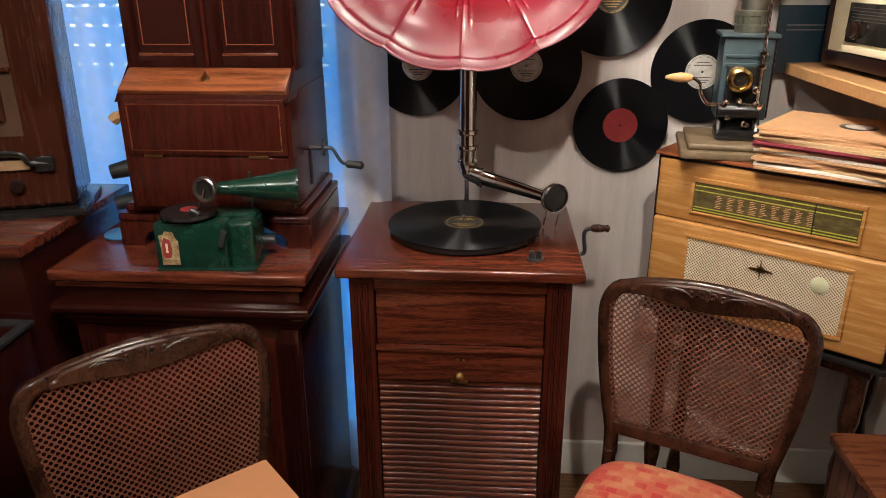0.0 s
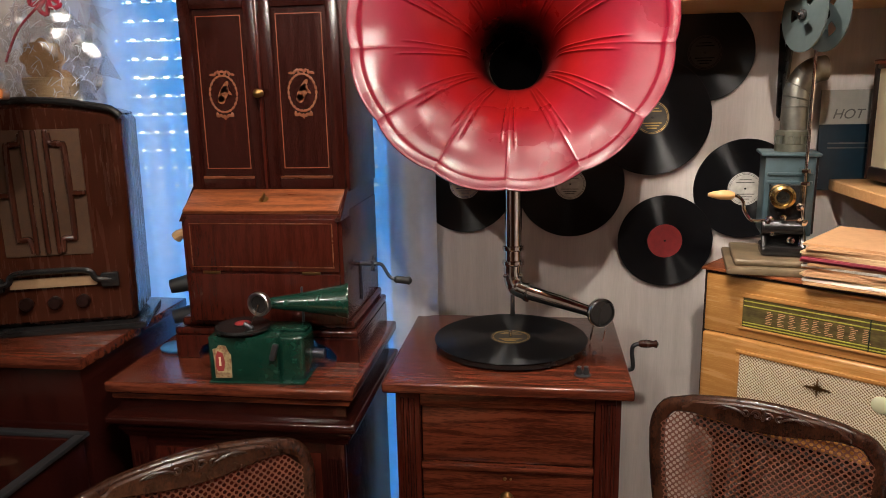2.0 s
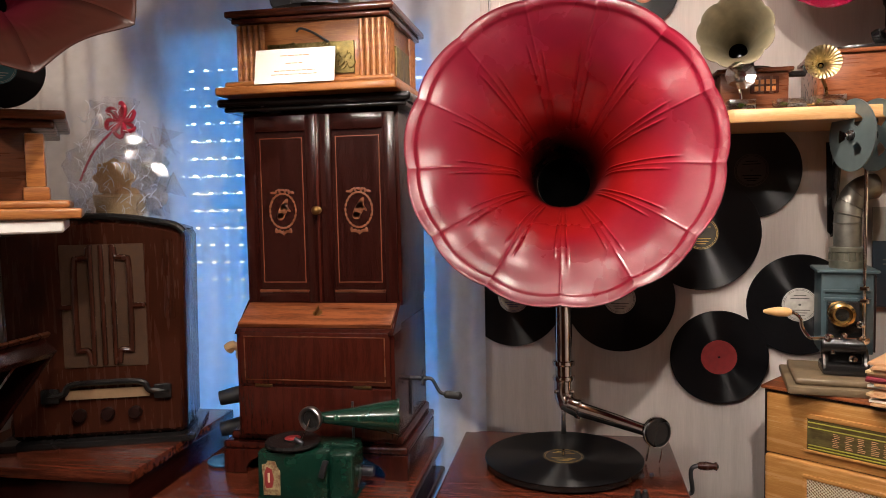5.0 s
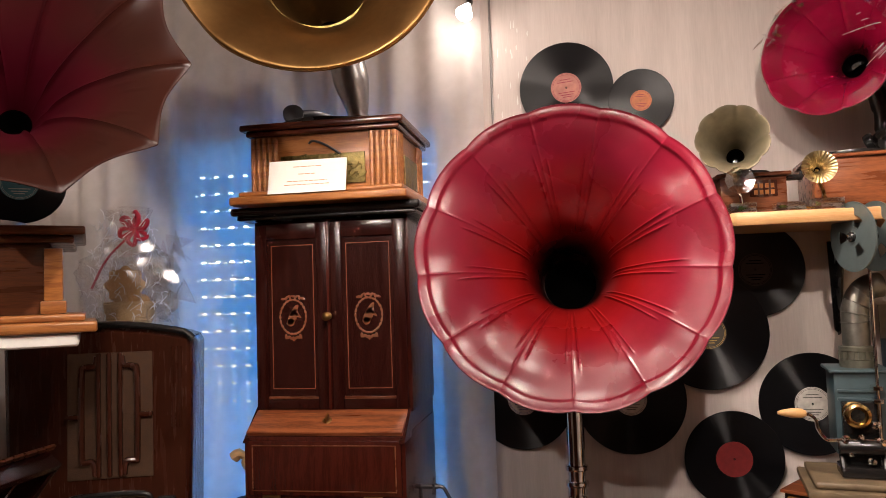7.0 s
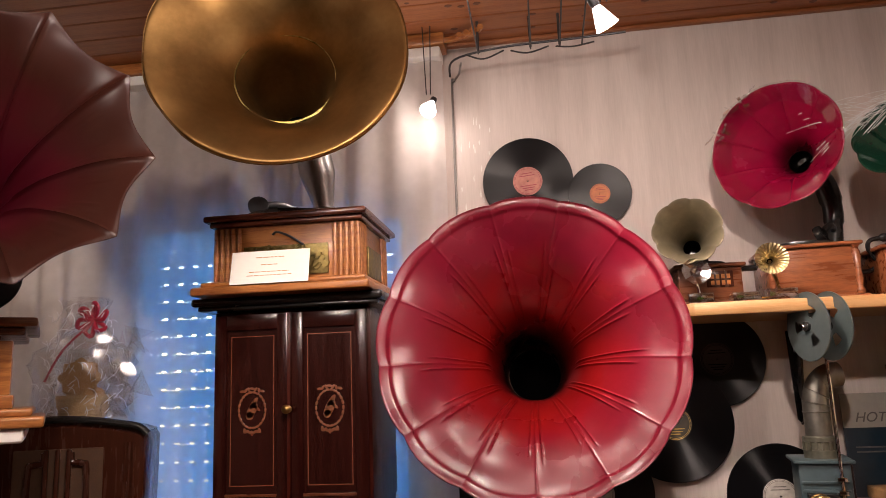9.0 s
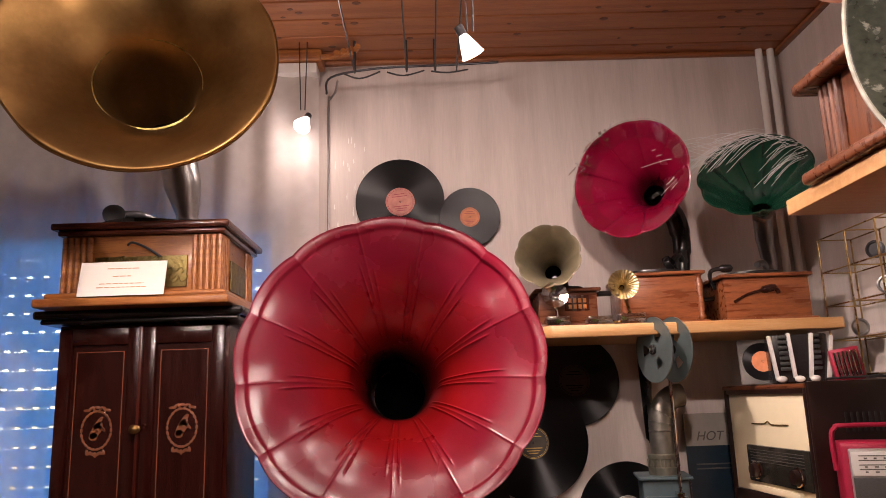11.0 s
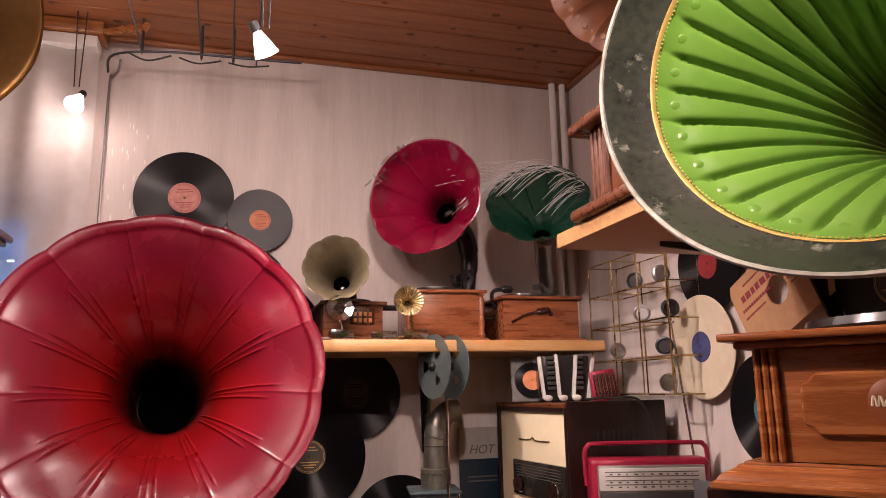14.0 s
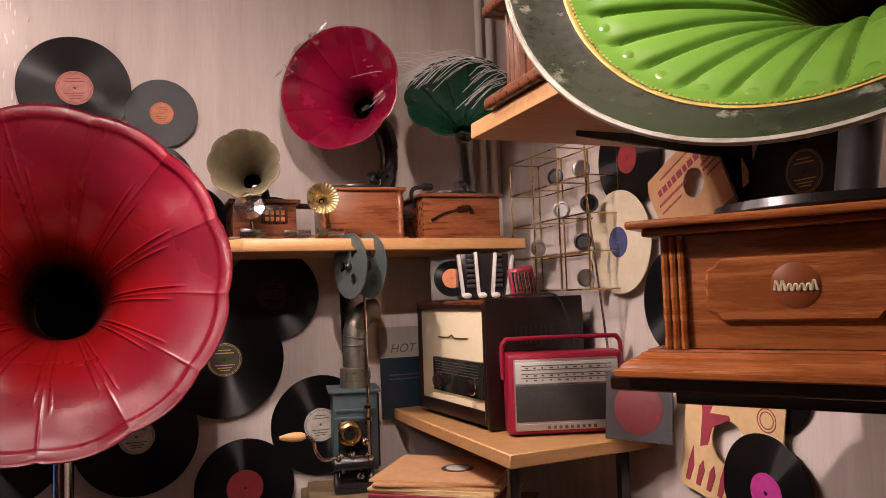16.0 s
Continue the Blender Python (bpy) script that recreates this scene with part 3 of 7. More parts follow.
def record(m, r, label_r, label_mat, label, group="", print_mat=None, disc_mat=None):
    e = thing("record", m, label, "record", group)
    d, lab = record_bm(r, label_r)
    part("disc", d, disc_mat or vinyl, e)
    lb = part("label", lab, label_mat, e, "printed paper record label")
    if print_mat:
        b = I()
        t = 0.0026
        for rr in (0.93, 0.86):
            lathe(b, [(label_r * rr, t), (label_r * (rr + 0.01), t + 0.0002), (label_r * (rr + 0.02), t)], 32, caps=False)
        for k, w in ((0.55, 0.5), (0.38, 0.75), (-0.32, 0.8), (-0.48, 0.6), (-0.62, 0.4)):
            box(b, -label_r * w * 0.7, label_r * (k - 0.025), t, label_r * w * 0.7, label_r * (k + 0.025), t + 0.0003, 0)
        part("print", b, print_mat, lb)
    return e


def on_north(x, z, y=2.085, spin=0, lean=0):
    return pose(x, y, z, 90 + lean, 0, 0) @ Matrix.Rotation(radians(spin), 4, "Z")


def on_east(y, z, x=1.165, spin=0):
    return pose(x, y, z, 90, 0, -90) @ Matrix.Rotation(radians(spin), 4, "Z")


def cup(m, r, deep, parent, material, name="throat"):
    """Closed end put behind a horn's throat; its black stands in for the shade inside the neck."""
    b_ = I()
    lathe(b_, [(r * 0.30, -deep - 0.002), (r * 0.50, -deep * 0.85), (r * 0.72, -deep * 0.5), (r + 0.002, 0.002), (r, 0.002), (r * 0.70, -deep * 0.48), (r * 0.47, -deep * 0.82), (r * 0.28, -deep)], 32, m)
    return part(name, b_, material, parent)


# ---- floor gramophone with the large red horn ----
gx = -0.0605
gram = thing("horn_gramophone", (0, 0, 0), "mahogany floor gramophone with tambour front and large crimson flower horn", "gramophone")
TZ = 0.98
b = box(I(), -0.345, 1.515, TZ - 0.026, 0.222, 2.04, TZ, 0.007, seg=3)
part("cabinet_top", b, mahog_h, gram, "polished mahogany cabinet top")
for s in (-0.318, 0.140):
    b = box(I(), s, 1.540, 0.0, s + 0.057, 1.600, 0.953, 0.004)
    for k in range(3):
        tube(b, [(s + 0.016 + k * 0.0125, 1.539, 0.03), (s + 0.016 + k * 0.0125, 1.539, 0.935)], 0.004, 8)
    part("corner_post", b, mahog_v, gram, "fluted corner post")
for s in (-0.318, 0.172):
    part("side_panel", box(I(), s, 1.60, 0.02, s + 0.025, 2.03, 0.953, 0.002), mahog_v, gram)
part("upper_rail", box(I(), -0.261, 1.545, 0.914, 0.14, 1.575, 0.953, 0.003), mahog_h, gram)
part("lower_rail", box(I(), -0.261, 1.548, 0.03, 0.14, 1.575, 0.11, 0.003), mahog_h, gram)
part("back_panel", box(I(), -0.293, 2.0, 0.02, 0.172, 2.03, 0.953, 0), mahog_v, gram)
b = I()
box(b, -0.259, 1.556, 0.772, 0.138, 1.580, 0.912, 0.003)
part("front_panel", b, mahog_h, gram, "plain mahogany front panel")
b = I()
box(b, -0.259, 1.548, 0.676, 0.138, 1.576, 0.756, 0.003)
box(b, -0.261, 1.538, 0.757, 0.140, 1.576, 0.770, 0.005)
rail = part("rail", b, mahog_h, gram)
b = I()
lathe(b, [(0.0165, -0.006), (0.0165, 0), (0.014, 0.006), (0.008, 0.011), (0.001, 0.012)], 20, pose(gx, 1.547, 0.686, 90, 0, 0))
box(b, gx - 0.02, 1.538, 0.676, gx + 0.02, 1.548, 0.682, 0.002)
part("pull", b, old_brass, rail, "worn brass cup pull")
b = I()
disc(b, pose(gx - 0.004, 1.547, 0.736, 90, 0, 0), 0.0045, 0.002, 14)
disc(b, pose(gx + 0.010, 1.547, 0.736, 90, 0, 0), 0.003, 0.002, 12)
part("keyhole", b, old_brass, rail)
sl = I()
lathe_pts = [(0.0, -0.0082), (-0.0035, -0.0074), (-0.0062, -0.0045), (-0.0070, 0), (-0.0062, 0.0045), (-0.0035, 0.0074), (0.0, 0.0082)]
va = [sl.verts.new((-0.2585, y, z)) for y, z in lathe_pts]
vb = [sl.verts.new((0.1375, y, z)) for y, z in lathe_pts]
for i in range(len(va) - 1):
    sl.faces.new((va[i], vb[i], vb[i + 1], va[i + 1]))
sl.faces.new((va[-1], vb[-1], vb[0], va[0]))
sl_me = mesh_of("slat", sl, mahog_h, 60)
zz = 0.664
while zz > 0.115:
    s = new("slat", sl_me)
    s.parent, s.location = gram, (0, 1.563, zz)
    zz -= 0.0175
part("backing", box(I(), -0.259, 1.566, 0.112, 0.138, 1.572, 0.674, 0), mahog_dark, gram)
b = I()
lathe(b, [(0.01, 0.0), (0.188, 0.0), (0.193, 0.003), (0.193, 0.014), (0.186, 0.016), (0.01, 0.016)], 64, Matrix.Translation((gx, 1.79, TZ + 0.004)))
part("turntable", b, black_lac, gram, "felt-covered platter")
b = I()
rod(b, (gx, 1.79, TZ), (gx, 1.79, TZ + 0.040), 0.0045)
part("spindle", b, chrome, gram)
# pipe, elbow and tone arm
PY = 1.97
b = I()
rod(b, (gx, PY, 1.15), (gx, PY, 1.44), 0.0235, n=32)
tube(b, curve_pts([(gx, PY, 1.42), (gx, PY + 0.003, 1.50), (gx, PY + 0.014, 1.57), (gx, PY + 0.026, 1.606)], 8), 0.0225, 24)
for zc in (1.158, 1.20):
    lathe(b, [(0.0235, -0.008), (0.030, -0.006), (0.031, 0), (0.030, 0.006), (0.0235, 0.008)], 32, Matrix.Translation((gx, PY, zc)))
pipe_ = part("pipe", b, chrome, gram, "polished nickel horn pipe")
b = I()
tube(b, curve_pts([(gx, PY, 1.155), (gx, PY - 0.001, 1.115), (gx + 0.012, PY - 0.012, 1.090), (gx + 0.045, PY - 0.030, 1.080)], 8), [0.026] * 8 + [0.027] * 9 + [0.0245] * 8, 24)
tube(b, [(gx + 0.04, PY - 0.028, 1.081), (gx + 0.13, PY - 0.075, 1.068), (gx + 0.225, PY - 0.125, 1.052)], [0.0215, 0.018, 0.0135], 20)
lathe(b, [(0.022, -0.006), (0.028, -0.004), (0.028, 0.004), (0.022, 0.006)], 28, frame_to((gx + 0.042, PY - 0.029, 1.081), (gx + 0.13, PY - 0.075, 1.068))[0])
rod(b, (gx - 0.002, PY, 0.985), (gx - 0.002, PY, 1.10), 0.007)
rod(b, (gx - 0.002, PY, TZ), (gx - 0.002, PY, TZ + 0.012), 0.022, 0.016)
for dx in (-0.022, 0.022):
    lathe(b, [(0.001, -0.006), (0.005, -0.004), (0.005, 0.004), (0.001, 0.006)], 12, pose(gx + dx, PY - 0.022, 1.125, 90))
part("tone_arm", b, chrome, gram)
sb = frame_to((gx + 0.231, PY - 0.135, 1.058), (gx + 0.245, PY - 0.165, 1.060))[0]
b = I()
lathe(b, [(0.006, -0.022), (0.018, -0.020), (0.034, -0.012), (0.038, -0.004), (0.038, 0.006), (0.033, 0.010), (0.031, 0.003), (0.001, 0.003)], 36, sb)
sbx = part("sound_box", b, black_lac, gram, "round black sound box")
b = I()
lathe(b, [(0.033, 0.006), (0.038, 0.007), (0.039, 0.002), (0.036, -0.004)], 36, sb)
rod(b, (gx + 0.242, PY - 0.158, 1.022), (gx + 0.236, PY - 0.150, 0.985), 0.0016)
rod(b, (gx + 0.215, PY - 0.14, 1.04), (gx + 0.205, PY - 0.14, 0.985), 0.0025)
part("ring", b, chrome, sbx)
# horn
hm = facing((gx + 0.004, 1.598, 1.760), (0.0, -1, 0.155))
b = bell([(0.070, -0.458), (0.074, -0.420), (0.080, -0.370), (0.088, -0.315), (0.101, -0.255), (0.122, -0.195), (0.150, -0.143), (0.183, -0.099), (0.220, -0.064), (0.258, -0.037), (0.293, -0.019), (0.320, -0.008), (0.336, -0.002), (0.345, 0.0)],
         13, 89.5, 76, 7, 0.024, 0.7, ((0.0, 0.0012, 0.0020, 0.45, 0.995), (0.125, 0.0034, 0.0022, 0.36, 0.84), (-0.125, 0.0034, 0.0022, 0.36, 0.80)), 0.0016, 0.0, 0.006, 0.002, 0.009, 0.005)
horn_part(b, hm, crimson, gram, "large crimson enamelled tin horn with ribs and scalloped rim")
cup(hm @ Matrix.Translation((0, 0, -0.457)), 0.071, 0.03, gram, shade_dark, "throat_shade")
# crank and switch
b = I()
tube(b, curve_pts([(0.195, 1.83, 0.905), (0.245, 1.83, 0.905), (0.256, 1.83, 0.915), (0.252, 1.83, 0.955), (0.256, 1.83, 0.972), (0.270, 1.83, 0.978)], 6), 0.0055, 10)
crank_ = part("crank", b, steel_dark, gram)
b = I()
lathe(b, [(0.006, 0), (0.010, 0.006), (0.011, 0.022), (0.008, 0.038), (0.011, 0.045), (0.004, 0.050)], 16, pose(0.268, 1.83, 0.978, 0, 90, 0))
part("handle", b, radio_wood, crank_, "worn wooden crank handle")
b = I()
disc(b, pose(0.113, 1.60, TZ), 0.020, 0.003, 24)
part("switch_plate", b, steel_dark, gram)
for dx in (-0.008, 0.008):
    part("switch_knob", lathe(I(), [(0.007, 0), (0.0075, 0.006), (0.005, 0.014), (0.006, 0.017), (0.002, 0.019)], 14, Matrix.Translation((0.113 + dx, 1.60, TZ + 0.003))), steel_dark, gram)
for p in ((0.125, 1.735), (0.10, 1.76), (0.15, 1.74)):
    part("stud", lathe(I(), [(0.007, 0), (0.005, 0.006), (0.001, 0.008)], 12, Matrix.Translation((*p, TZ))), steel_dark, gram)
record(Matrix.Translation((gx, 1.79, TZ + 0.0205)), 0.197, 0.052, gold_label, "large black shellac record lying on the turntable", "", gilt)

# ---- dark cabinet with the bureau gramophone ----
cab = thing("gramophone_cabinet", (0, 0, 0), "dark mahogany floor cabinet with stepped top and fluted corners", "cabinet")
LZ = 0.975
b = box(I(), -1.005, 1.475, LZ - 0.028, -0.402, 1.99, LZ, 0.009, seg=3)
box(b, -0.995, 1.487, LZ - 0.045, -0.412, 1.985, LZ - 0.029, 0.006)
part("top", b, mahog_h, cab, "polished mahogany top with moulded edge")
b = box(I(), -0.980, 1.50, 0.830, -0.425, 1.975, LZ - 0.046, 0.003)
box(b, -1.012, 1.470, 0.868, -0.398, 1.985, 0.892, 0.010, seg=3)
box(b, -0.992, 1.488, 0.845, -0.414, 1.98, 0.868, 0.008, seg=3)
part("frieze", b, mahog_dark, cab)
part("body", box(I(), -0.970, 1.515, 0.06, -0.435, 1.97, 0.829, 0.003), mahog_dark, cab)
for s in (-0.972, -0.480):
    b = box(I(), s, 1.502, 0.06, s + 0.045, 1.52, 0.828, 0.004)
    for k in range(3):
        tube(b, [(s + 0.011 + k * 0.0115, 1.501, 0.12), (s + 0.011 + k * 0.0115, 1.501, 0.79)], 0.004, 8)
    part("corner_post", b, mahog_dark, cab, "fluted corner post")
part("plinth", box(I(), -1.0, 1.48, 0.0, -0.41, 1.985, 0.06, 0.008), mahog_dark, cab)
for xa in (-0.915, -0.700):
    dr_ = part("door", box(I(), xa, 1.509, 0.12, xa + 0.205, 1.517, 0.80, 0.003), mahog_v, cab)
    part("field", box(I(), xa + 0.03, 1.503, 0.16, xa + 0.175, 1.510, 0.76, 0.005), mahog_v, dr_)

bur = thing("bureau_gramophone", (0, 0, 0), "mahogany bureau-shaped cabinet gramophone with inlaid doors", "gramophone")
b = I()
box(b, -0.905, 1.645, LZ + 0.062, -0.428, 1.985, LZ + 0.082, 0.008, seg=3)
box(b, -0.888, 1.655, LZ + 0.082, -0.440, 1.982, LZ + 0.105, 0.010, seg=3)
for xa, sgn in ((-0.905, 1), (-0.428, -1)):
    outl = [(0, 0), (0.062, 0), (0.058, 0.014), (0.072, 0.032), (0.105, 0.048), (0.118, 0.062), (0, 0.062)]
    prism(b, [(xa + sgn * x, z) for x, z in outl], 0, 0.022, pose(0, 1.668, LZ, 90, 0, 0))
    box(b, xa, 1.67, LZ, xa + sgn * 0.022, 1.98, LZ + 0.062, 0.003)
part("plinth", b, mahog_v, bur, "bracket-footed plinth")
b = box(I(), -0.848, 1.625, 1.080, -0.449, 1.98, 1.350, 0.003)
prism(b, [(1.625, 1.350), (1.700, 1.394), (1.98, 1.394), (1.98, 1.350)], 0, 0.395, Matrix(((0, 0, 1, -0.846), (1, 0, 0, 0), (0, 1, 0, 0), (0, 0, 0, 1))), 0)
part("lower_case", b, mahog_v, bur)
b = I()
box(b, -0.838, 1.618, 1.212, -0.458, 1.628, 1.340, 0.003)
box(b, -0.838, 1.618, 1.086, -0.458, 1.628, 1.206, 0.003)
part("drop_front", b, mahog_v, bur)
b = I()
for q in ((-0.826, 1.222, -0.4705, 1.2245), (-0.826, 1.328, -0.4705, 1.3305), (-0.826, 1.2245, -0.8235, 1.328), (-0.473, 1.2245, -0.4705, 1.328)):
    box(b, q[0], 1.6166, q[1], q[2], 1.619, q[3], 0)
part("stringing", b, walnut, bur, "thin light stringing line")
b = I()
for xa in (-0.80, -0.55):
    part("hinge", box(I(), xa, 1.6155, 1.206, xa + 0.045, 1.619, 1.2125, 0.001), old_brass, bur)
fm = pose(-0.6485, 1.6615, 1.3745, math.degrees(math.atan2(0.044, 0.075)), 0, 0)
b = box(I(), -0.193, -0.043, -0.004, 0.193, 0.041, 0.008, 0.002, fm)
flap = part("flap", b, flap_wood, bur, "light veneered sloping flap")
b = I()
for xa in (-0.848, -0.462):
    part("side_edge", prism(I(), [(1.612, 1.335), (1.700, 1.408), (1.700, 1.335)], 0, 0.013, Matrix(((0, 0, 1, xa), (1, 0, 0, 0), (0, 1, 0, 0), (0, 0, 0, 1))), 0.001), mahog_dark, bur)
b = I()
disc(b, fm @ Matrix.Translation((0, 0.0, 0.008)), 0.012, 0.002, 20)
box(b, -0.002, -0.012, 0.010, 0.002, 0.012, 0.022, 0.001, fm)
part("key", b, old_brass, flap)
b = box(I(), -0.848, 1.705, 1.394, -0.446, 1.98, 1.876, 0.003)
part("upper_case", b, mahog_v, bur)
for xa in (-0.842, -0.645):
    b = I()
    w, z0_, z1_ = 0.192, 1.402, 1.868
    box(b, xa, 1.690, z0_, xa + 0.030, 1.704, z1_, 0.003)
    box(b, xa + w - 0.030, 1.690, z0_, xa + w, 1.704, z1_, 0.003)
    box(b, xa + 0.030, 1.690, z0_, xa + w - 0.030, 1.704, z0_ + 0.030, 0.003)
    box(b, xa + 0.030, 1.690, z1_ - 0.040, xa + w - 0.030, 1.704, z1_, 0.003)
    box(b, xa + 0.028, 1.698, z0_ + 0.028, xa + w - 0.028, 1.7045, z1_ - 0.038, 0)
    dr = part("door", b, mahog_dark, bur)
    b = I()
    box(b, xa + 0.031, 1.688, z0_ + 0.026, xa + w - 0.031, 1.694, z0_ + 0.033, 0.002)
    part("ledge", b, walnut, dr)
    b = I()
    xl, xr, zl, zh = xa + 0.040, xa + w - 0.040, z0_ + 0.050, z1_ - 0.055
    for q in ((xl, zl, xl + 0.002, zh), (xr - 0.002, zl, xr, zh), (xl + 0.002, zl, xr - 0.002, zl + 0.002), (xl + 0.002, zh - 0.002, xr - 0.002, zh)):
        box(b, q[0], 1.6968, q[1], q[2], 1.699, q[3], 0)
    cx, cz = xa + w / 2, 1.632
    im = pose(cx, 1.698, cz, 90, 0, 0)
    for k in range(22):
        a = 2 * math.pi * k / 22
        r = 0.036 + 0.003 * math.sin(5 * a)
        disc(b, im @ Matrix.Translation((0.034 * math.cos(a), 0.043 * math.sin(a), 0)) @ Matrix.Rotation(a, 4, "Z") @ Matrix.Diagonal((1, 1.9, 1, 1)), 0.0032, 0.0014, 8)
    for k, (dx, dz, s1, s2, ro) in enumerate(((0, 0, 0.011, 0.022, -0.5), (0.004, 0.016, 0.006, 0.017, -0.6), (-0.006, -0.014, 0.010, 0.010, 0.3), (0.010, 0.006, 0.004, 0.014, 0.9))):
        disc(b, im @ Matrix.Translation((dx, dz, 0)) @ Matrix.Rotation(ro, 4, "Z") @ Matrix.Diagonal((s1 / 0.02, s2 / 0.02, 1, 1)), 0.02, 0.0016, 18)
    for k in range(7):
        dx = (k - 3) * 0.0085
        disc(b, im @ Matrix.Translation((dx, 0.052 - abs(k - 3) * 0.0022, 0)) @ Matrix.Rotation(k, 4, "Z") @ Matrix.Diagonal((1.6, 0.8, 1, 1)), 0.0042, 0.0014, 8)
        disc(b, im @ Matrix.Translation((dx * 0.75, -0.055 + abs(k - 3) * 0.002, 0)) @ Matrix.Rotation(-k, 4, "Z") @ Matrix.Diagonal((0.9, 1.7, 1, 1)), 0.0040, 0.0014, 8)
    part("inlay", b, inlay, dr, "light wood inlay with wreath and violin")
b = box(I(), -0.6525, 1.684, 1.402, -0.6445, 1.692, 1.868, 0.003)
part("meeting_stile", b, mahog_v, bur)
b = I()
lathe(b, [(0.009, 0), (0.009, 0.003), (0.005, 0.005), (0.005, 0.010), (0.010, 0.014), (0.011, 0.019), (0.007, 0.023), (0.001, 0.024)], 20, pose(-0.6485, 1.684, 1.632, 90, 0, 0))
part("knob", b, old_brass, bur, "small turned brass knob")
b = box(I(), -0.878, 1.665, 1.877, -0.416, 1.99, 1.888, 0.006, seg=3)
box(b, -0.890, 1.650, 1.888, -0.404, 1.995, 1.908, 0.010, seg=3)
part("cornice", b, black_lac, bur, "dark moulded cornice")
b = I()
tube(b, [(-0.449, 1.78, 1.195), (-0.405, 1.78, 1.195)], 0.006, 10)
tube(b, curve_pts([(-0.41, 1.78, 1.195), (-0.392, 1.78, 1.193), (-0.378, 1.78, 1.170), (-0.368, 1.78, 1.158), (-0.355, 1.78, 1.155)], 6), 0.0045, 10)
for k in range(5):
    a = 2 * math.pi * k / 5
    rod(b, (-0.415, 1.78, 1.195), (-0.415, 1.78 + 0.022 * math.cos(a), 1.195 + 0.022 * math.sin(a)), 0.003)
box(b, -0.448, 1.775, 1.10, -0.444, 1.785, 1.20, 0.001)
cr = part("crank", b, steel_dark, bur)
b = I()
lathe(b, [(0.006, 0), (0.010, 0.005), (0.0095, 0.030), (0.011, 0.040), (0.004, 0.046)], 14, pose(-0.360, 1.78, 1.155, 0, 95, 0))
part("handle", b, rubber, cr)

# ---- horn gramophone on the bureau ----
pz = 1.909
par = thing("table_gramophone", (0, 0, 0), "light oak table gramophone with fluted corners and tall brass horn", "gramophone")
b = box(I(), -0.868, 1.602, pz, -0.424, 1.975, pz + 0.020, 0.006, seg=3)
box(b, -0.850, 1.618, pz + 0.020, -0.436, 1.968, pz + 0.034, 0.007, seg=3)
part("base", b, orange_wood, par)
b = box(I(), -0.822, 1.648, pz + 0.034, -0.458, 1.95, pz + 0.172, 0.002)
part("case", b, orange_wood, par)
for xa in (-0.828, -0.524):
    for k in range(5):
        part("flute", tube(I(), [(xa + 0.008 + k * 0.0145, 1.645, pz + 0.036), (xa + 0.008 + k * 0.0145, 1.645, pz + 0.168)], 0.0066, 8), orange_wood, par)
for ya in (1.655, 1.885):
    for k in range(4):
        part("flute", tube(I(), [(-0.456, ya + k * 0.0145, pz + 0.036), (-0.456, ya + k * 0.0145, pz + 0.168)], 0.0066, 8), orange_wood, par)
b = box(I(), -0.748, 1.642, pz + 0.045, -0.533, 1.6475, pz + 0.120, 0.001)
rngp = random.Random(8)
for k in range(46):
    xx, zq = rngp.uniform(-0.74, -0.54), rngp.uniform(pz + 0.052, pz + 0.114)
    tube(b, [(xx + 0.010 * math.cos(a + k), 1.6415, zq + 0.008 * math.sin(a * 1.3 + k)) for a in np.linspace(0, 3.4, 7)], 0.0018, 5)
part("relief_panel", box(I(), -0.4575, 1.73, pz + 0.045, -0.4525, 1.87, pz + 0.120, 0.001), gold_relief, par, "pressed brass relief panel")
part("relief_panel", b, gold_relief, par, "pressed brass relief panel")
b = box(I(), -0.846, 1.618, pz + 0.184, -0.432, 1.972, pz + 0.200, 0.006, seg=3)
box(b, -0.835, 1.632, pz + 0.172, -0.444, 1.962, pz + 0.184, 0.005, seg=3)
part("lid_frame", b, mahog_h, par)
b = I()
lathe(b, [(0.01, 0), (0.143, 0), (0.145, 0.004), (0.145, 0.012), (0.01, 0.014)], 48, Matrix.Translation((-0.66, 1.79, pz + 0.203)))
part("turntable", b, black_lac, par)
b = I()
tube(b, curve_pts([(-0.62, 1.90, pz + 0.21), (-0.622, 1.90, pz + 0.275), (-0.635, 1.892, pz + 0.36), (-0.648, 1.872, pz + 0.44), (-0.664, 1.862, pz + 0.466), (-0.671, 1.848, pz + 0.472)], 7), [0.0265] * 8 + [0.030, 0.033, 0.036, 0.039, 0.042, 0.045, 0.048] + [0.050] * 21, 24)
lathe(b, [(0.0265, -0.004), (0.031, -0.003), (0.031, 0.003), (0.0265, 0.004)], 28, Matrix.Translation((-0.621, 1.90, pz + 0.27)))
part("neck", b, steel, par, "grey metal horn neck")
b = I()
lathe(b, [(0.012, 0), (0.026, 0.003), (0.026, 0.012), (0.012, 0.016)], 20, pose(-0.735, 1.70, pz + 0.235, 70, 0, 20))
tube(b, curve_pts([(-0.72, 1.71, pz + 0.24), (-0.69, 1.75, pz + 0.248), (-0.65, 1.83, pz + 0.238), (-0.63, 1.88, pz + 0.23)], 6), 0.010, 12)
part("sound_box", b, steel_dark, par)
b = I()
tube(b, curve_pts([(-0.672, 1.640, pz + 0.148), (-0.655, 1.625, pz + 0.150), (-0.62, 1.615, pz + 0.135), (-0.585, 1.612, pz + 0.112)], 6), 0.003, 8)
part("crank", b, steel_dark, par)
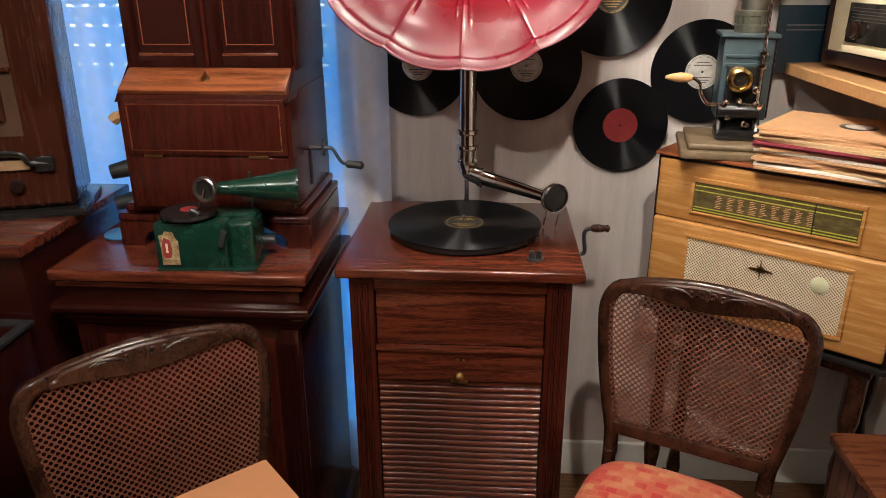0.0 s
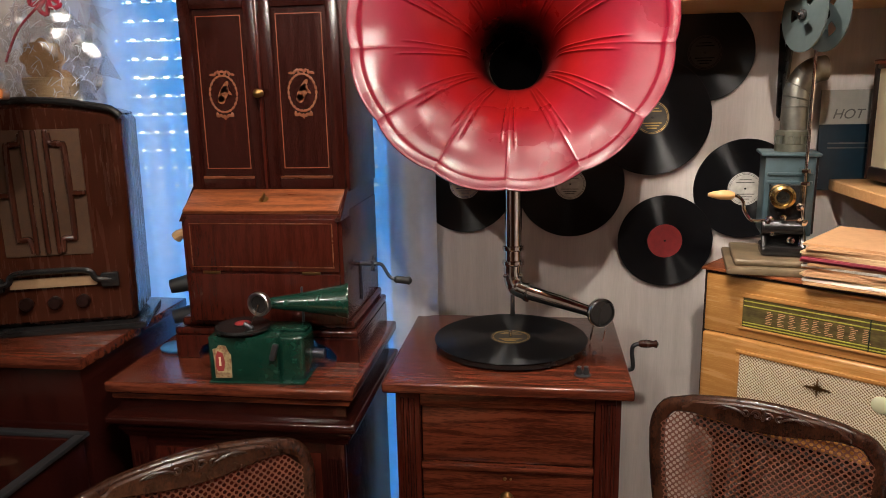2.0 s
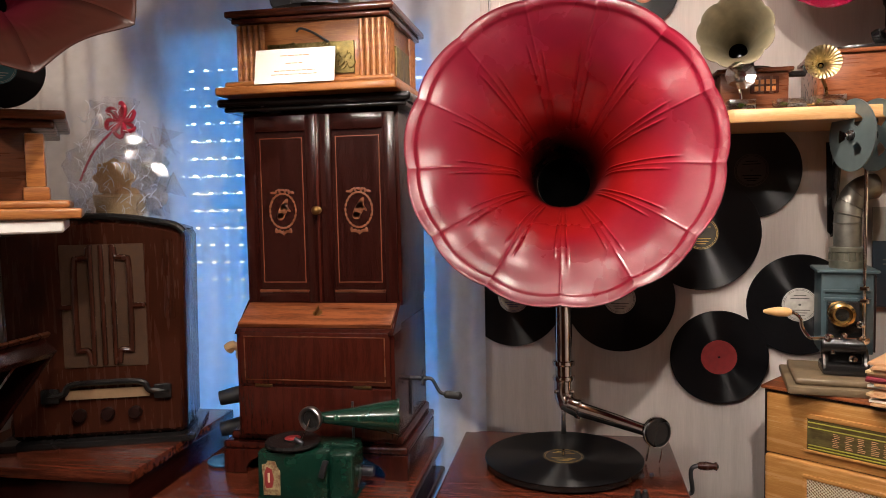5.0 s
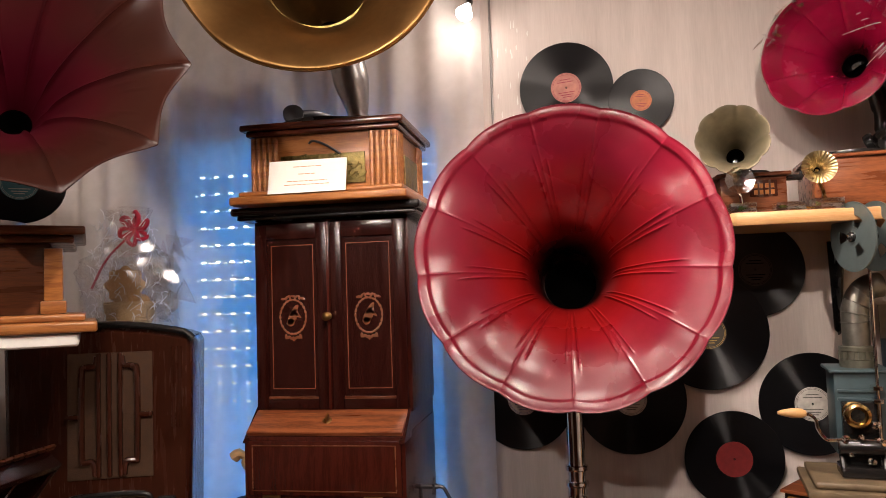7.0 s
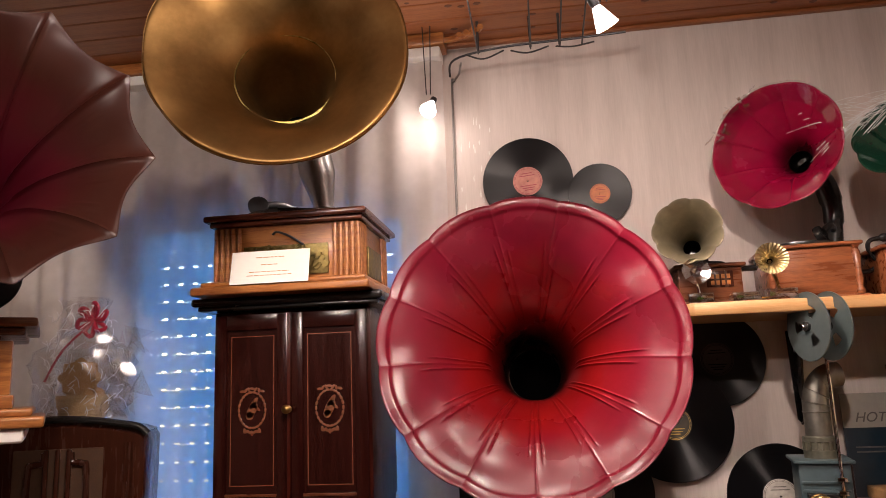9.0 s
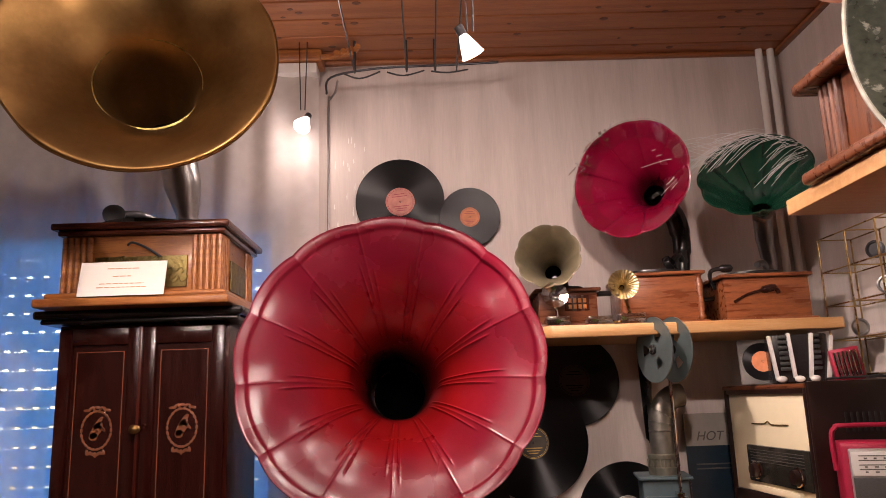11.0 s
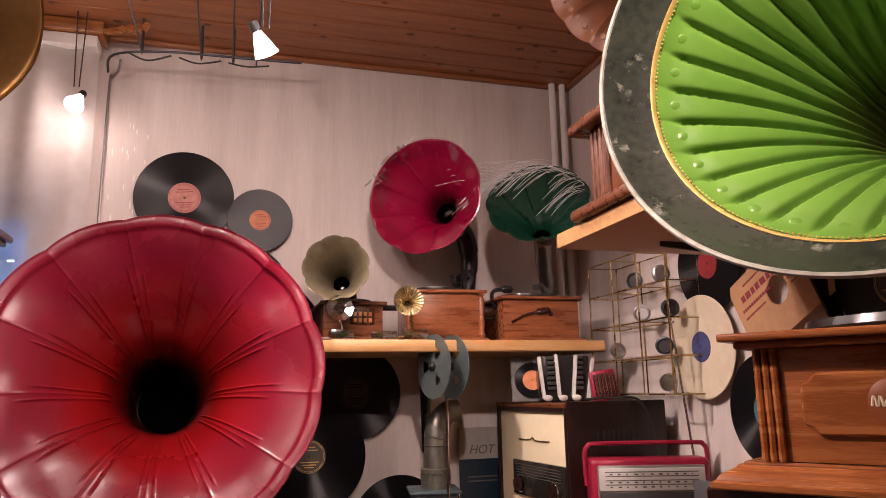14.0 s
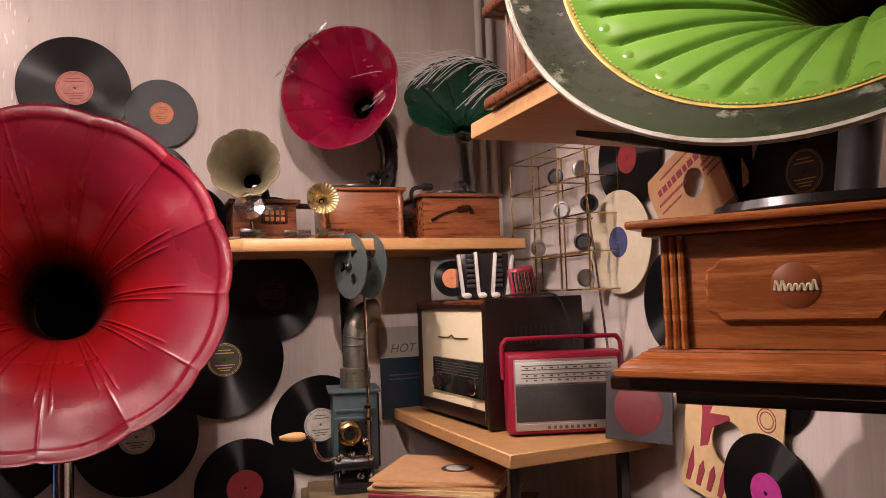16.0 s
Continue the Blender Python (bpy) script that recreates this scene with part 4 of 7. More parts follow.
bm_ = facing((-0.579, 1.42, 2.446), (0.212, -0.966, 0.147))
b = bell([(0.040, -0.40), (0.058, -0.335), (0.078, -0.265), (0.100, -0.195), (0.123, -0.139), (0.150, -0.100), (0.185, -0.064), (0.222, -0.036), (0.256, -0.015), (0.280, -0.003), (0.292, 0.001), (0.295, -0.003)],
         0, 0, 14, 6, lip=0.003, dent=0.007)
hb = horn_part(b, bm_, old_brass, par, "large plain aged brass horn with dents")
sm0 = part("seam", lathe(I(), [(0.1255, -0.1395), (0.1205, -0.1385), (0.1195, -0.1405), (0.1215, -0.143)], 72, caps=False), gold_relief, hb, "soldered seam ring")
cup(bm_ @ Matrix.Translation((0, 0, -0.399)), 0.041, 0.04, par, shade_dark, "throat_shade")
card = thing("label_card", pose(-0.668, 1.600, pz + 0.022, -12, 0, 0), "white printed label card leaning on the gramophone", "label card")
part("card", box(I(), -0.098, 0, 0, 0.098, 0.002, 0.083, 0), card_white, card)
b = I()
rc_ = random.Random(2)
for z, w in ((0.066, 0.036), (0.047, 0.022), (0.029, 0.050), (0.020, 0.056)):
    xq = -w
    while xq < w:
        wq = rc_.uniform(0.006, 0.016)
        box(b, xq, -0.0008, z - 0.0009, min(xq + wq, w), 0.0, z + 0.0009, 0)
        xq += wq + 0.003
part("print", b, kraft, card, "small unreadable printed lines")

# ---- records on the north wall ----
grp = "records on the wall"
record(on_north(-0.045, 2.265, spin=5), 0.135, 0.044, pink_label, "black shellac record with pink label on the wall", grp, maroon_print)
record(on_north(0.164, 2.210, 2.081), 0.092, 0.030, orange_label, "small black shellac record with orange label on the wall", grp, maroon_print)
record(on_north(0.125, 2.01, 2.089), 0.125, 0.043, gold_label, "black shellac record half hidden on the wall", grp)
record(on_north(0.215, 1.90, 2.079), 0.125, 0.043, gold_label, "black shellac record half hidden on the wall", grp)
record(on_north(0.447, 1.715, 2.086), 0.130, 0.045, vinyl_label, "black shellac record with dark label under the shelf", grp, shade_dark)
record(on_north(0.316, 1.545, 2.080), 0.158, 0.046, gold_label, "large black shellac record with black and gold label", grp, gilt)
record(on_north(0.096, 1.362, 2.083), 0.152, 0.044, white_label, "large black shellac record with grey label", grp, ink)
record(on_north(-0.205, 1.365, 2.079), 0.143, 0.044, white_label, "black shellac record with pale label beside the curtain", grp, blue_label)
record(on_north(0.364, 1.199, 2.081), 0.131, 0.048, red_label, "black shellac record with plain red label", grp)
record(on_north(0.573, 1.347, 2.084), 0.138, 0.046, white_label, "black shellac record with white printed label", grp, ink)


def along(x, y, angle):
    """Local frame with x along a front face at this angle and -y out of it."""
    return pose(x, y, 0, 0, 0, angle)


def plinth_box(bm, x0, x1, y0, y1, z0, z1, grow=0.01, bev=0.004):
    return box(bm, x0 - grow, y0 - grow, z0, x1 + grow, y1, z1, bev, seg=3)


# ---- corner radio cabinet and its stand ----
con = thing("console_radio", along(0.42, 1.84, -36), "honey-veneered fifties radio cabinet with woven cloth and dial", "radio")
b = box(I(), 0.0, 0.016, 0.770, 0.585, 0.27, 1.176, 0.003)
part("body", b, brown_plastic, con, "dark brown sides and back")
b = box(I(), 0.010, 0.004, 1.020, 0.575, 0.018, 1.168, 0.004)
part("upper_front", b, honey, con, "honey veneer dial panel")
b = box(I(), 0.010, -0.006, 0.782, 0.575, 0.018, 1.018, 0.008, seg=3)
part("lower_front", b, honey, con, "honey veneer loudspeaker panel")
b = box(I(), -0.004, 0.0, 1.176, 0.589, 0.274, 1.184, 0.003)
part("top", b, flap_wood, con)
b = I()
for a in ((0.098, 1.122, 0.484, 1.134), (0.098, 1.041, 0.484, 1.048), (0.098, 1.048, 0.106, 1.122), (0.476, 1.048, 0.484, 1.122)):
    box(b, a[0], -0.002, a[1], a[2], 0.008, a[3], 0.003)
part("dial_frame", b, honey, con)
dl = part("dial", box(I(), 0.105, 0.001, 1.046, 0.478, 0.006, 1.124, 0), dial_green, con, "printed station dial behind glass")
b = I()
for z in (1.114, 1.102, 1.060, 1.053):
    box(b, 0.108, -0.0005, z - 0.0012, 0.475, 0.001, z + 0.0012, 0)
rd = random.Random(3)
part("dial_line", b, yellow_line, dl)
b = I()
for k in range(9):
    for q in range(8):
        xx = 0.16 + k * 0.026 + rd.uniform(0, 0.004)
        box(b, xx, 0.0002, 1.066 + q * 0.0042, xx + rd.uniform(0.008, 0.017), 0.0011, 1.0672 + q * 0.0042, 0)
part("station_print", b, kraft, dl, "small unreadable station print")
part("needle", box(I(), 0.382, -0.002, 1.048, 0.3845, 0.001, 1.122, 0), toy_green, dl)
b = I()
for a in ((0.100, 0.980, 0.486, 0.990), (0.100, 0.814, 0.486, 0.824), (0.100, 0.824, 0.110, 0.980), (0.476, 0.824, 0.486, 0.980)):
    box(b, a[0], -0.012, a[1], a[2], -0.004, a[3], 0.003)
part("grille_frame", b, honey, con)
b = box(I(), 0.108, -0.008, 0.822, 0.478, -0.004, 0.982, 0)
gr = part("speaker_cloth", b, ivory_cloth, con, "woven cream loudspeaker cloth")
b = I()
nx, nz = 46, 20
for i in range(nx + nz):
    for sgn in (1, -1):
        pts = []
        u0, v0 = (i * 0.008, 0.0)
        a0 = Vector((0.110 + i * 0.008 - (0.0 if sgn > 0 else 0.156), -0.0085, 0.824))
        p, q_ = (a0, a0 + Vector((0.156, 0, 0.156))) if sgn < 0 else (a0, a0 + Vector((-0.156, 0, 0.156)))
        lo, hi = 0.110, 0.476
        d = q_ - p
        t0, t1 = 0.0, 1.0
        for lim, s in ((lo, 1), (hi, -1)):
            if abs(d.x) > 1e-9:
                t = (lim - p.x) / d.x
                if (d.x > 0) == (s > 0):
                    t0 = max(t0, t)
                else:
                    t1 = min(t1, t)
        if t1 - t0 > 0.03:
            tube(b, [p + d * t0, p + d * t1], 0.0011, 4)
part("weave", b, cream_disc, gr, "raised cream weave")
b = I()
for k in range(8):
    a = k * math.pi / 4
    ln = (0.026, 0.012)[k % 2]
    m_ = pose(0.291, -0.009, 0.941, 90, 0, 0) @ Matrix.Rotation(a, 4, "Z")
    prism(b, [(0, -0.003), (ln, 0), (0, 0.003)], 0, 0.004, m_, 0)
box(b, 0.262, -0.012, 0.937, 0.32, -0.009, 0.9395, 0)
part("star_badge", b, old_brass, con, "eight-pointed metal star")
b = I()
lathe(b, [(0.001, 0), (0.018, 0), (0.020, 0.003), (0.014, 0.006), (0.001, 0.006)], 28, pose(0.422, -0.008, 0.937, 90, 0, 0))
part("tuning_eye", b, mat("pale_glass_eye", (0.55, 0.55, 0.36), 0.15, vary=0.1), con, "pale round tuning eye")
b = I()
box(b, -0.004, -0.012, 0.758, 0.589, 0.274, 0.771, 0.004)
part("base", b, black_lac, con)

stand = thing("side_table", along(0.42, 1.84, -36), "dark wooden side table with turned legs under the radio", "table")
part("tabletop", box(I(), 0.03, 0.01, 0.728, 0.56, 0.26, 0.757, 0.006), chair_wood, stand)
leg = [(0.016, 0.0), (0.020, 0.02), (0.014, 0.05), (0.022, 0.12), (0.013, 0.20), (0.024, 0.30), (0.013, 0.36), (0.021, 0.46), (0.013, 0.52), (0.024, 0.60), (0.024, 0.728)]
for lx_, ly_ in ((0.06, 0.04), (0.53, 0.04), (0.06, 0.235), (0.53, 0.235)):
    part("leg", lathe(I(), leg, 18, Matrix.Translation((lx_, ly_, 0))), chair_wood, stand)
part("stretcher", box(I(), 0.06, 0.13, 0.14, 0.53, 0.15, 0.165, 0.004), chair_wood, stand)

# ---- film projector on the radio ----
CT = 1.184
pj = thing("film_projector", along(0.600, 1.85, -10) @ Matrix.Translation((0, 0, CT)), "antique hand-cranked film projector in grey-blue enamel", "projector")
b = box(I(), -0.125, -0.115, 0.0, 0.085, 0.13, 0.018, 0.006)
box(b, -0.108, -0.095, 0.018, 0.070, 0.12, 0.034, 0.008, seg=3)
part("base", b, mat("grey_worn_wood", (0.15, 0.105, 0.060), 0.5, scale=25, vary=0.35), pj, "grey worn wooden base")
b = box(I(), -0.042, 0.015, 0.075, 0.072, 0.14, 0.272, 0.004)
box(b, -0.052, 0.005, 0.272, 0.082, 0.15, 0.280, 0.003)
box(b, -0.036, 0.010, 0.225, 0.066, 0.018, 0.232, 0.002)
box(b, -0.036, 0.010, 0.205, 0.066, 0.018, 0.212, 0.002)
part("lamp_house", b, sea_green, pj, "grey-blue enamelled lamp house")
part("side_panel", box(I(), 0.0725, 0.020, 0.080, 0.0775, 0.138, 0.268, 0.002), brown_plastic, pj, "dark polished side panel")
part("door_knob", lathe(I(), [(0.004, 0), (0.004, 0.006), (0.007, 0.009), (0.005, 0.013), (0.001, 0.014)], 14, pose(0.0775, 0.110, 0.175, 0, 90, 0)), chrome, pj)
b = I()
lathe(b, [(0.040, 0.280), (0.040, 0.298), (0.037, 0.300), (0.037, 0.318), (0.040, 0.320), (0.040, 0.330), (0.030, 0.333)], 28, Matrix.Translation((0.022, 0.075, 0)))
chm = part("chimney_base", b, mat("pewter", (0.16, 0.155, 0.12), 0.4, 0.7, vary=0.3, scale=30), pj, "slotted vent ring with brass edge")
bar_me = mesh_of("vent_bar", box(I(), -0.003, 0.037, 0.300, 0.003, 0.041, 0.319, 0), chm.data.materials[0])
for k in range(16):
    vb_ = new("vent_bar", bar_me)
    vb_.parent = chm
    vb_.matrix_basis = Matrix.Translation((0.022, 0.075, 0)) @ Matrix.Rotation(2 * math.pi * k / 16, 4, "Z")
b = I()
tube(b, curve_pts([(0.022, 0.075, 0.330), (0.022, 0.075, 0.385), (0.024, 0.076, 0.425), (0.036, 0.080, 0.455), (0.058, 0.088, 0.475), (0.085, 0.096, 0.480)], 6), 0.031, 24)
for k, p in enumerate(((0.0225, 0.075, 0.39), (0.0235, 0.0755, 0.41), (0.028, 0.078, 0.435), (0.042, 0.083, 0.460))):
    lathe(b, [(0.030, -0.002), (0.034, 0), (0.030, 0.002)], 24, Matrix.Translation(p) @ Matrix.Rotation(0.25 * k, 4, "Y"))
part("chimney", b, mat("tin", (0.20, 0.19, 0.165), 0.42, 0.85, scale=25, vary=0.3), pj, "bent tin chimney")
b = box(I(), -0.030, -0.010, 0.036, 0.052, 0.030, 0.205, 0.004)
box(b, -0.045, -0.050, 0.036, 0.055, 0.030, 0.060, 0.006)
for x in (-0.038, 0.048):
    tube(b, curve_pts([(x, -0.045, 0.05), (x, -0.02, 0.09), (x * 0.8, -0.01, 0.12)], 5), 0.007, 8)
lathe(b, [(0.001, -0.05), (0.018, -0.05), (0.020, -0.045), (0.020, 0.04), (0.001, 0.045)], 20, pose(0.005, -0.030, 0.105, 0, 90, 0))
part("mechanism", b, black_lac, pj, "black cast mechanism")
b = I()
lathe(b, [(0.001, 0.0), (0.026, 0.0), (0.027, 0.004), (0.023, 0.008), (0.023, 0.03), (0.028, 0.034), (0.028, 0.046), (0.024, 0.050), (0.021, 0.052), (0.019, 0.044), (0.001, 0.040)], 32, pose(-0.005, -0.006, 0.180, 90, 0, 0))
ln_p = part("lens", b, brass, pj, "brass projection lens")
part("glass", lathe(I(), [(0.001, 0.0445), (0.010, 0.0440), (0.0175, 0.0425), (0.0175, 0.0405), (0.001, 0.0405)], 28, pose(-0.005, -0.006, 0.180, 90, 0, 0)), dial_glass, ln_p, "dark lens glass")
b = I()
for k in range(28):
    a = 2 * math.pi * k / 28
    box(b, -0.0012, 0.0275, 0.035, 0.0012, 0.0292, 0.045, 0, pose(-0.005, -0.006, 0.180, 90, 0, 0) @ Matrix.Rotation(a, 4, "Z"))
part("knurling", b, brass, ln_p, "knurled focusing ring")
b = I()
for x, y, z, r in ((-0.03, -0.036, 0.120, 0.012), (0.04, -0.038, 0.118, 0.012), (0.035, -0.03, 0.155, 0.009), (-0.02, -0.035, 0.09, 0.008), (0.02, -0.04, 0.075, 0.009), (0.0, -0.045, 0.13, 0.007)):
    lathe(b, [(r * 0.5, -0.008), (r, -0.006), (r, 0.0), (r * 0.6, 0.003), (r * 0.6, 0.012), (0.001, 0.014)], 14, pose(x, y, z, 90, 0, 20 * x * 40))
rod(b, (-0.05, -0.035, 0.12), (0.055, -0.035, 0.12), 0.005)
tube(b, curve_pts([(-0.05, -0.035, 0.12), (-0.072, -0.038, 0.122), (-0.088, -0.04, 0.145), (-0.092, -0.042, 0.165), (-0.104, -0.044, 0.178), (-0.118, -0.045, 0.182)], 5), 0.0045, 8)
part("gear", b, chrome, pj, "nickel gears and crank arm")
b = I()
lathe(b, [(0.006, 0), (0.011, 0.01), (0.012, 0.03), (0.008, 0.05), (0.004, 0.062)], 16, pose(-0.112, -0.045, 0.182, 0, -90, 0))
part("crank_handle", b, bone, pj, "pale turned wooden crank handle")
b = I()
rod(b, (0.044, -0.020, 0.03), (0.044, -0.020, 0.545), 0.004)
for z in (0.11, 0.205, 0.235):
    box(b, 0.034, -0.028, z, 0.054, 0.012, z + 0.010, 0.002)
rod(b, (-0.01, -0.086, 0.594), (0.070, -0.050, 0.594), 0.005)
tube(b, [(0.044, -0.020, 0.545), (0.040, -0.062, 0.594)], 0.004, 8)
part("reel_arm", b, chrome, pj, "thin nickel reel arm")
rm = pose(0.014, -0.075, 0.594, 90, 0, -65)
for off, rr in ((0.0, 0.080), (0.045, 0.080)):
    b = I()
    mm = rm @ Matrix.Translation((0, 0, -off if off else 0.01))
    lathe(b, [(0.014, 0), (0.024, 0), (0.024, 0.0015), (0.014, 0.0015)], 24, mm)
    n_ = 60
    for i in range(n_):
        a0, a1 = 2 * math.pi * i / n_, 2 * math.pi * (i + 1) / n_
        k = (i % 20)
        rin = 0.050 if 7 <= k < 13 else 0.0235
        vs = [mm @ Vector((r * math.cos(a), r * math.sin(a), z)) for z in (0, 0.0015) for r, a in ((rin, a0), (rr, a0), (rr, a1), (rin, a1))]
        v = [b.verts.new(p) for p in vs]
        for f in ((0, 1, 2, 3), (7, 6, 5, 4), (1, 5, 6, 2), (3, 7, 4, 0)):
            b.faces.new([v[q] for q in f])
    bmesh.ops.remove_doubles(b, verts=b.verts[:], dist=0.00005)
    lathe(b, [(rr - 0.001, -0.001), (rr + 0.0015, -0.001), (rr + 0.0015, 0.0025), (rr - 0.001, 0.0025)], 60, mm)
    part("reel", b, mat("reel_grey", (0.12, 0.155, 0.155), 0.30, 0.6), pj, "grey-green tin film reel with openings")
part("hub", rod(I(), rm @ Vector((0, 0, 0.02)), rm @ Vector((0, 0, -0.05)), 0.012), black_lac, pj)

# ---- stack of record sleeves on the radio ----
rs = random.Random(12)
for i in range(15):
    th = rs.uniform(0.0035, 0.0075)
    zc = CT + sum(0.0065 for _ in range(i)) if i else CT
    bmx = box(I(), -0.15, -0.13, 0, 0.15, 0.13, 0.0058, 0.0006, seg=1)
    m_ = along(0.800, 1.705, -36 + rs.uniform(-7, 7)) @ Matrix.Translation((rs.uniform(-0.008, 0.008), rs.uniform(-0.008, 0.008), CT + i * 0.0062))
    mt = (kraft, paper_white, kraft_pale, paper_white, card_white, maroon_print)[rs.randrange(6)] if i < 12 else kraft
    if i == 14:
        sv = thing("record_sleeve", m_, "brown kraft paper record sleeve on top of the stack", "record sleeve", "record sleeves in the stack")
        part("sleeve", bmx, kraft, sv)
        d_ = I()
        disc(d_, Matrix.Translation((0.03, 0.0, 0.0058)), 0.040, 0.0008, 32)
        part("disc", d_, gold_label, sv, "dark record showing in the round hole")
        d_ = I()
        lathe(d_, [(0.001, 0.0064), (0.028, 0.0064), (0.028, 0.0072), (0.001, 0.0072)], 28, Matrix.Translation((0.03, 0, 0)))
        part("label", d_, white_label, sv)
    else:
        solid("record_sleeve", bmx, mt, m_, "worn paper record sleeve in a stack on the radio", "record sleeve", "record sleeves in the stack")


# ---- cane-back chairs ----
def cane_chair(m, label, seat_material, seat_label):
    e = thing("cane_chair", m, label, "chair", "cane chairs")
    # back frame: local x across, z up, front at -y; leaning back a little
    lean = lambda z: 0.10 * (z - 0.47) ** 1.3 if z > 0.47 else 0.0
    half = lambda z: 0.182 + 0.045 * math.sin(min(1, max(0, (z - 0.52) / 0.42)) * 1.9)
    top = lambda x: 0.905 + 0.030 * math.cos(x * 7.2) - 0.9 * max(0, abs(x) - 0.15) ** 1.6
    path = []
    for z in np.linspace(0.46, 0.84, 12):
        path.append((-half(z), lean(z), z))
    for a in np.linspace(0.15, 1, 6):
        path.append((-half(0.84) + 0.045 * (1 - math.cos(a * 1.57)), lean(0.88), 0.84 + 0.070 * math.sin(a * 1.57)))
    for x in np.linspace(-0.15, 0.15, 13):
        path.append((x, lean(0.93), top(x)))
    right = [(-x, y, z) for x, y, z in path[:18]][::-1]
    path += right
    b_ = I()
    tube(b_, path, 0.0185, 12)
    bmesh.ops.scale(b_, vec=(1, 0.75, 1), verts=b_.verts[:], space=Matrix.Translation((0, -0.03, 0)))
    fr = part("back_frame", b_, chair_wood, e, "moulded walnut back frame")
    b_ = I()
    ym = lean(0.93) * 0.75
    xs_ = np.linspace(-0.172, 0.172, 29)
    low_ = lambda x: top(x) - 0.014 - 0.034 * math.cos(x / 0.172 * 1.57) ** 1.5
    upper, lower = [(x, top(x) + 0.012 - (0.010 if abs(x) > 0.15 else 0.0)) for x in xs_], [(x, low_(x)) for x in xs_]
    prism(b_, upper + lower[::-1], -0.010, 0.010, pose(0, ym - 0.006, 0, 90, 0, 0), 0.004)
    part("crest_rail", b_, chair_wood, fr, "shaped walnut crest rail")
    b_ = I()
    zc_ = top(0) - 0.006
    yc_ = ym - 0.0175
    for sg in (-1, 1):
        tube(b_, [(sg * (0.011 + 0.010 * math.cos(t) * (1 - t / 9)), yc_, zc_ + 0.010 * math.sin(t) * (1 - t / 9)) for t in np.linspace(0, 6.6, 16)], 0.0030, 6)
        tube(b_, [(sg * (0.034 + 0.008 * math.cos(t + 1) * (1 - t / 9)), yc_, zc_ - 0.002 + 0.008 * math.sin(t + 1) * (1 - t / 9)) for t in np.linspace(0, 6.0, 14)], 0.0026, 6)
        for q in range(3):
            tube(b_, curve_pts([(sg * (0.040 + 0.012 * q), yc_, zc_ - 0.002 + 0.004 * q), (sg * (0.060 + 0.012 * q), yc_, zc_ + 0.006), (sg * (0.082 + 0.010 * q), yc_, zc_ - 0.002)], 4), [0.0030] * 4 + [0.0022] * 4 + [0.0006], 6)
    tube(b_, curve_pts([(0, yc_, zc_ + 0.016), (0.004, yc_, zc_ + 0.004), (0, yc_, zc_ - 0.012)], 4), [0.001] + [0.0045] * 7 + [0.001], 6)
    part("carving", b_, mat("carved_walnut", (0.040, 0.016, 0.009), 0.3, second=(0.014, 0.006, 0.004), scale=60), fr, "carved scroll crest")
    b_ = box(I(), -half(0.55) + 0.01, lean(0.55) - 0.018, 0.528, half(0.55) - 0.01, lean(0.55) + 0.012, 0.560, 0.006)
    part("lower_rail", b_, chair_wood, e)
    # woven cane
    b_ = I()

    def inside(x, z):
        return 0.556 < z < top(x) - 0.012 and abs(x) < half(min(z, 0.84)) - 0.006 - (0.9 * (z - 0.86) if z > 0.86 else 0)

    # a lattice of eight-sided holes set in slanting rows
    g = 0.0150
    h_ = g / 2

    def spot_(x, z, out):
        return b_.verts.new((x, (lean(z) - 0.004 - out) * 0.75, z))

    for i in range(-32, 33):
        for k in range(-4, 64):
            cx_, cz_ = (i + (k % 2) * 0.5) * g, 0.545 + k * h_
            if not inside(cx_, cz_):
                continue
            ring = [(h_, 0), (h_ / 2, h_ / 2), (0, h_), (-h_ / 2, h_ / 2), (-h_, 0), (-h_ / 2, -h_ / 2), (0, -h_), (h_ / 2, -h_ / 2)]
            outer = [spot_(cx_ + a_, cz_ + c_, 0.0014 if q % 2 else 0.0002) for q, (a_, c_) in enumerate(ring)]
            inner = [spot_(cx_ + 0.55 * h_ * math.cos(q * math.pi / 4), cz_ + 0.55 * h_ * math.sin(q * math.pi / 4), -0.0004) for q in range(8)]
            for q in range(8):
                b_.faces.new((outer[q], outer[(q + 1) % 8], inner[(q + 1) % 8], inner[q]))
    bmesh.ops.remove_doubles(b_, verts=b_.verts[:], dist=0.0002)
    part("cane_panel", b_, cane, e, "open woven cane panel")
    # seat
    outl = []
    for a in np.linspace(0, 2 * math.pi, 41)[:-1]:
        c_, s_ = math.cos(a), math.sin(a)
        outl.append((0.225 * math.copysign(abs(c_) ** 0.55, c_) * (1.0 if s_ < 0 else 0.9), -0.235 + 0.215 * math.copysign(abs(s_) ** 0.55, s_)))
    part("seat_frame", prism(I(), outl, 0.400, 0.445, None, 0.006), chair_wood, e)
    b_ = I()
    rings = []
    for k, (sc, zq) in enumerate(((0.985, 0.445), (1.0, 0.458), (0.985, 0.475), (0.90, 0.488), (0.70, 0.497), (0.35, 0.501), (0.05, 0.502))):
        rings.append([b_.verts.new((x * sc, -0.235 + (y + 0.235) * sc, zq)) for x, y in outl])
    for r0_, r1_ in zip(rings, rings[1:]):
        for j in range(len(outl)):
            b_.faces.new((r0_[j], r0_[(j + 1) % len(outl)], r1_[(j + 1) % len(outl)], r1_[j]))
    b_.faces.new(rings[-1])
    part("seat", b_, seat_material, e, seat_label, 60)
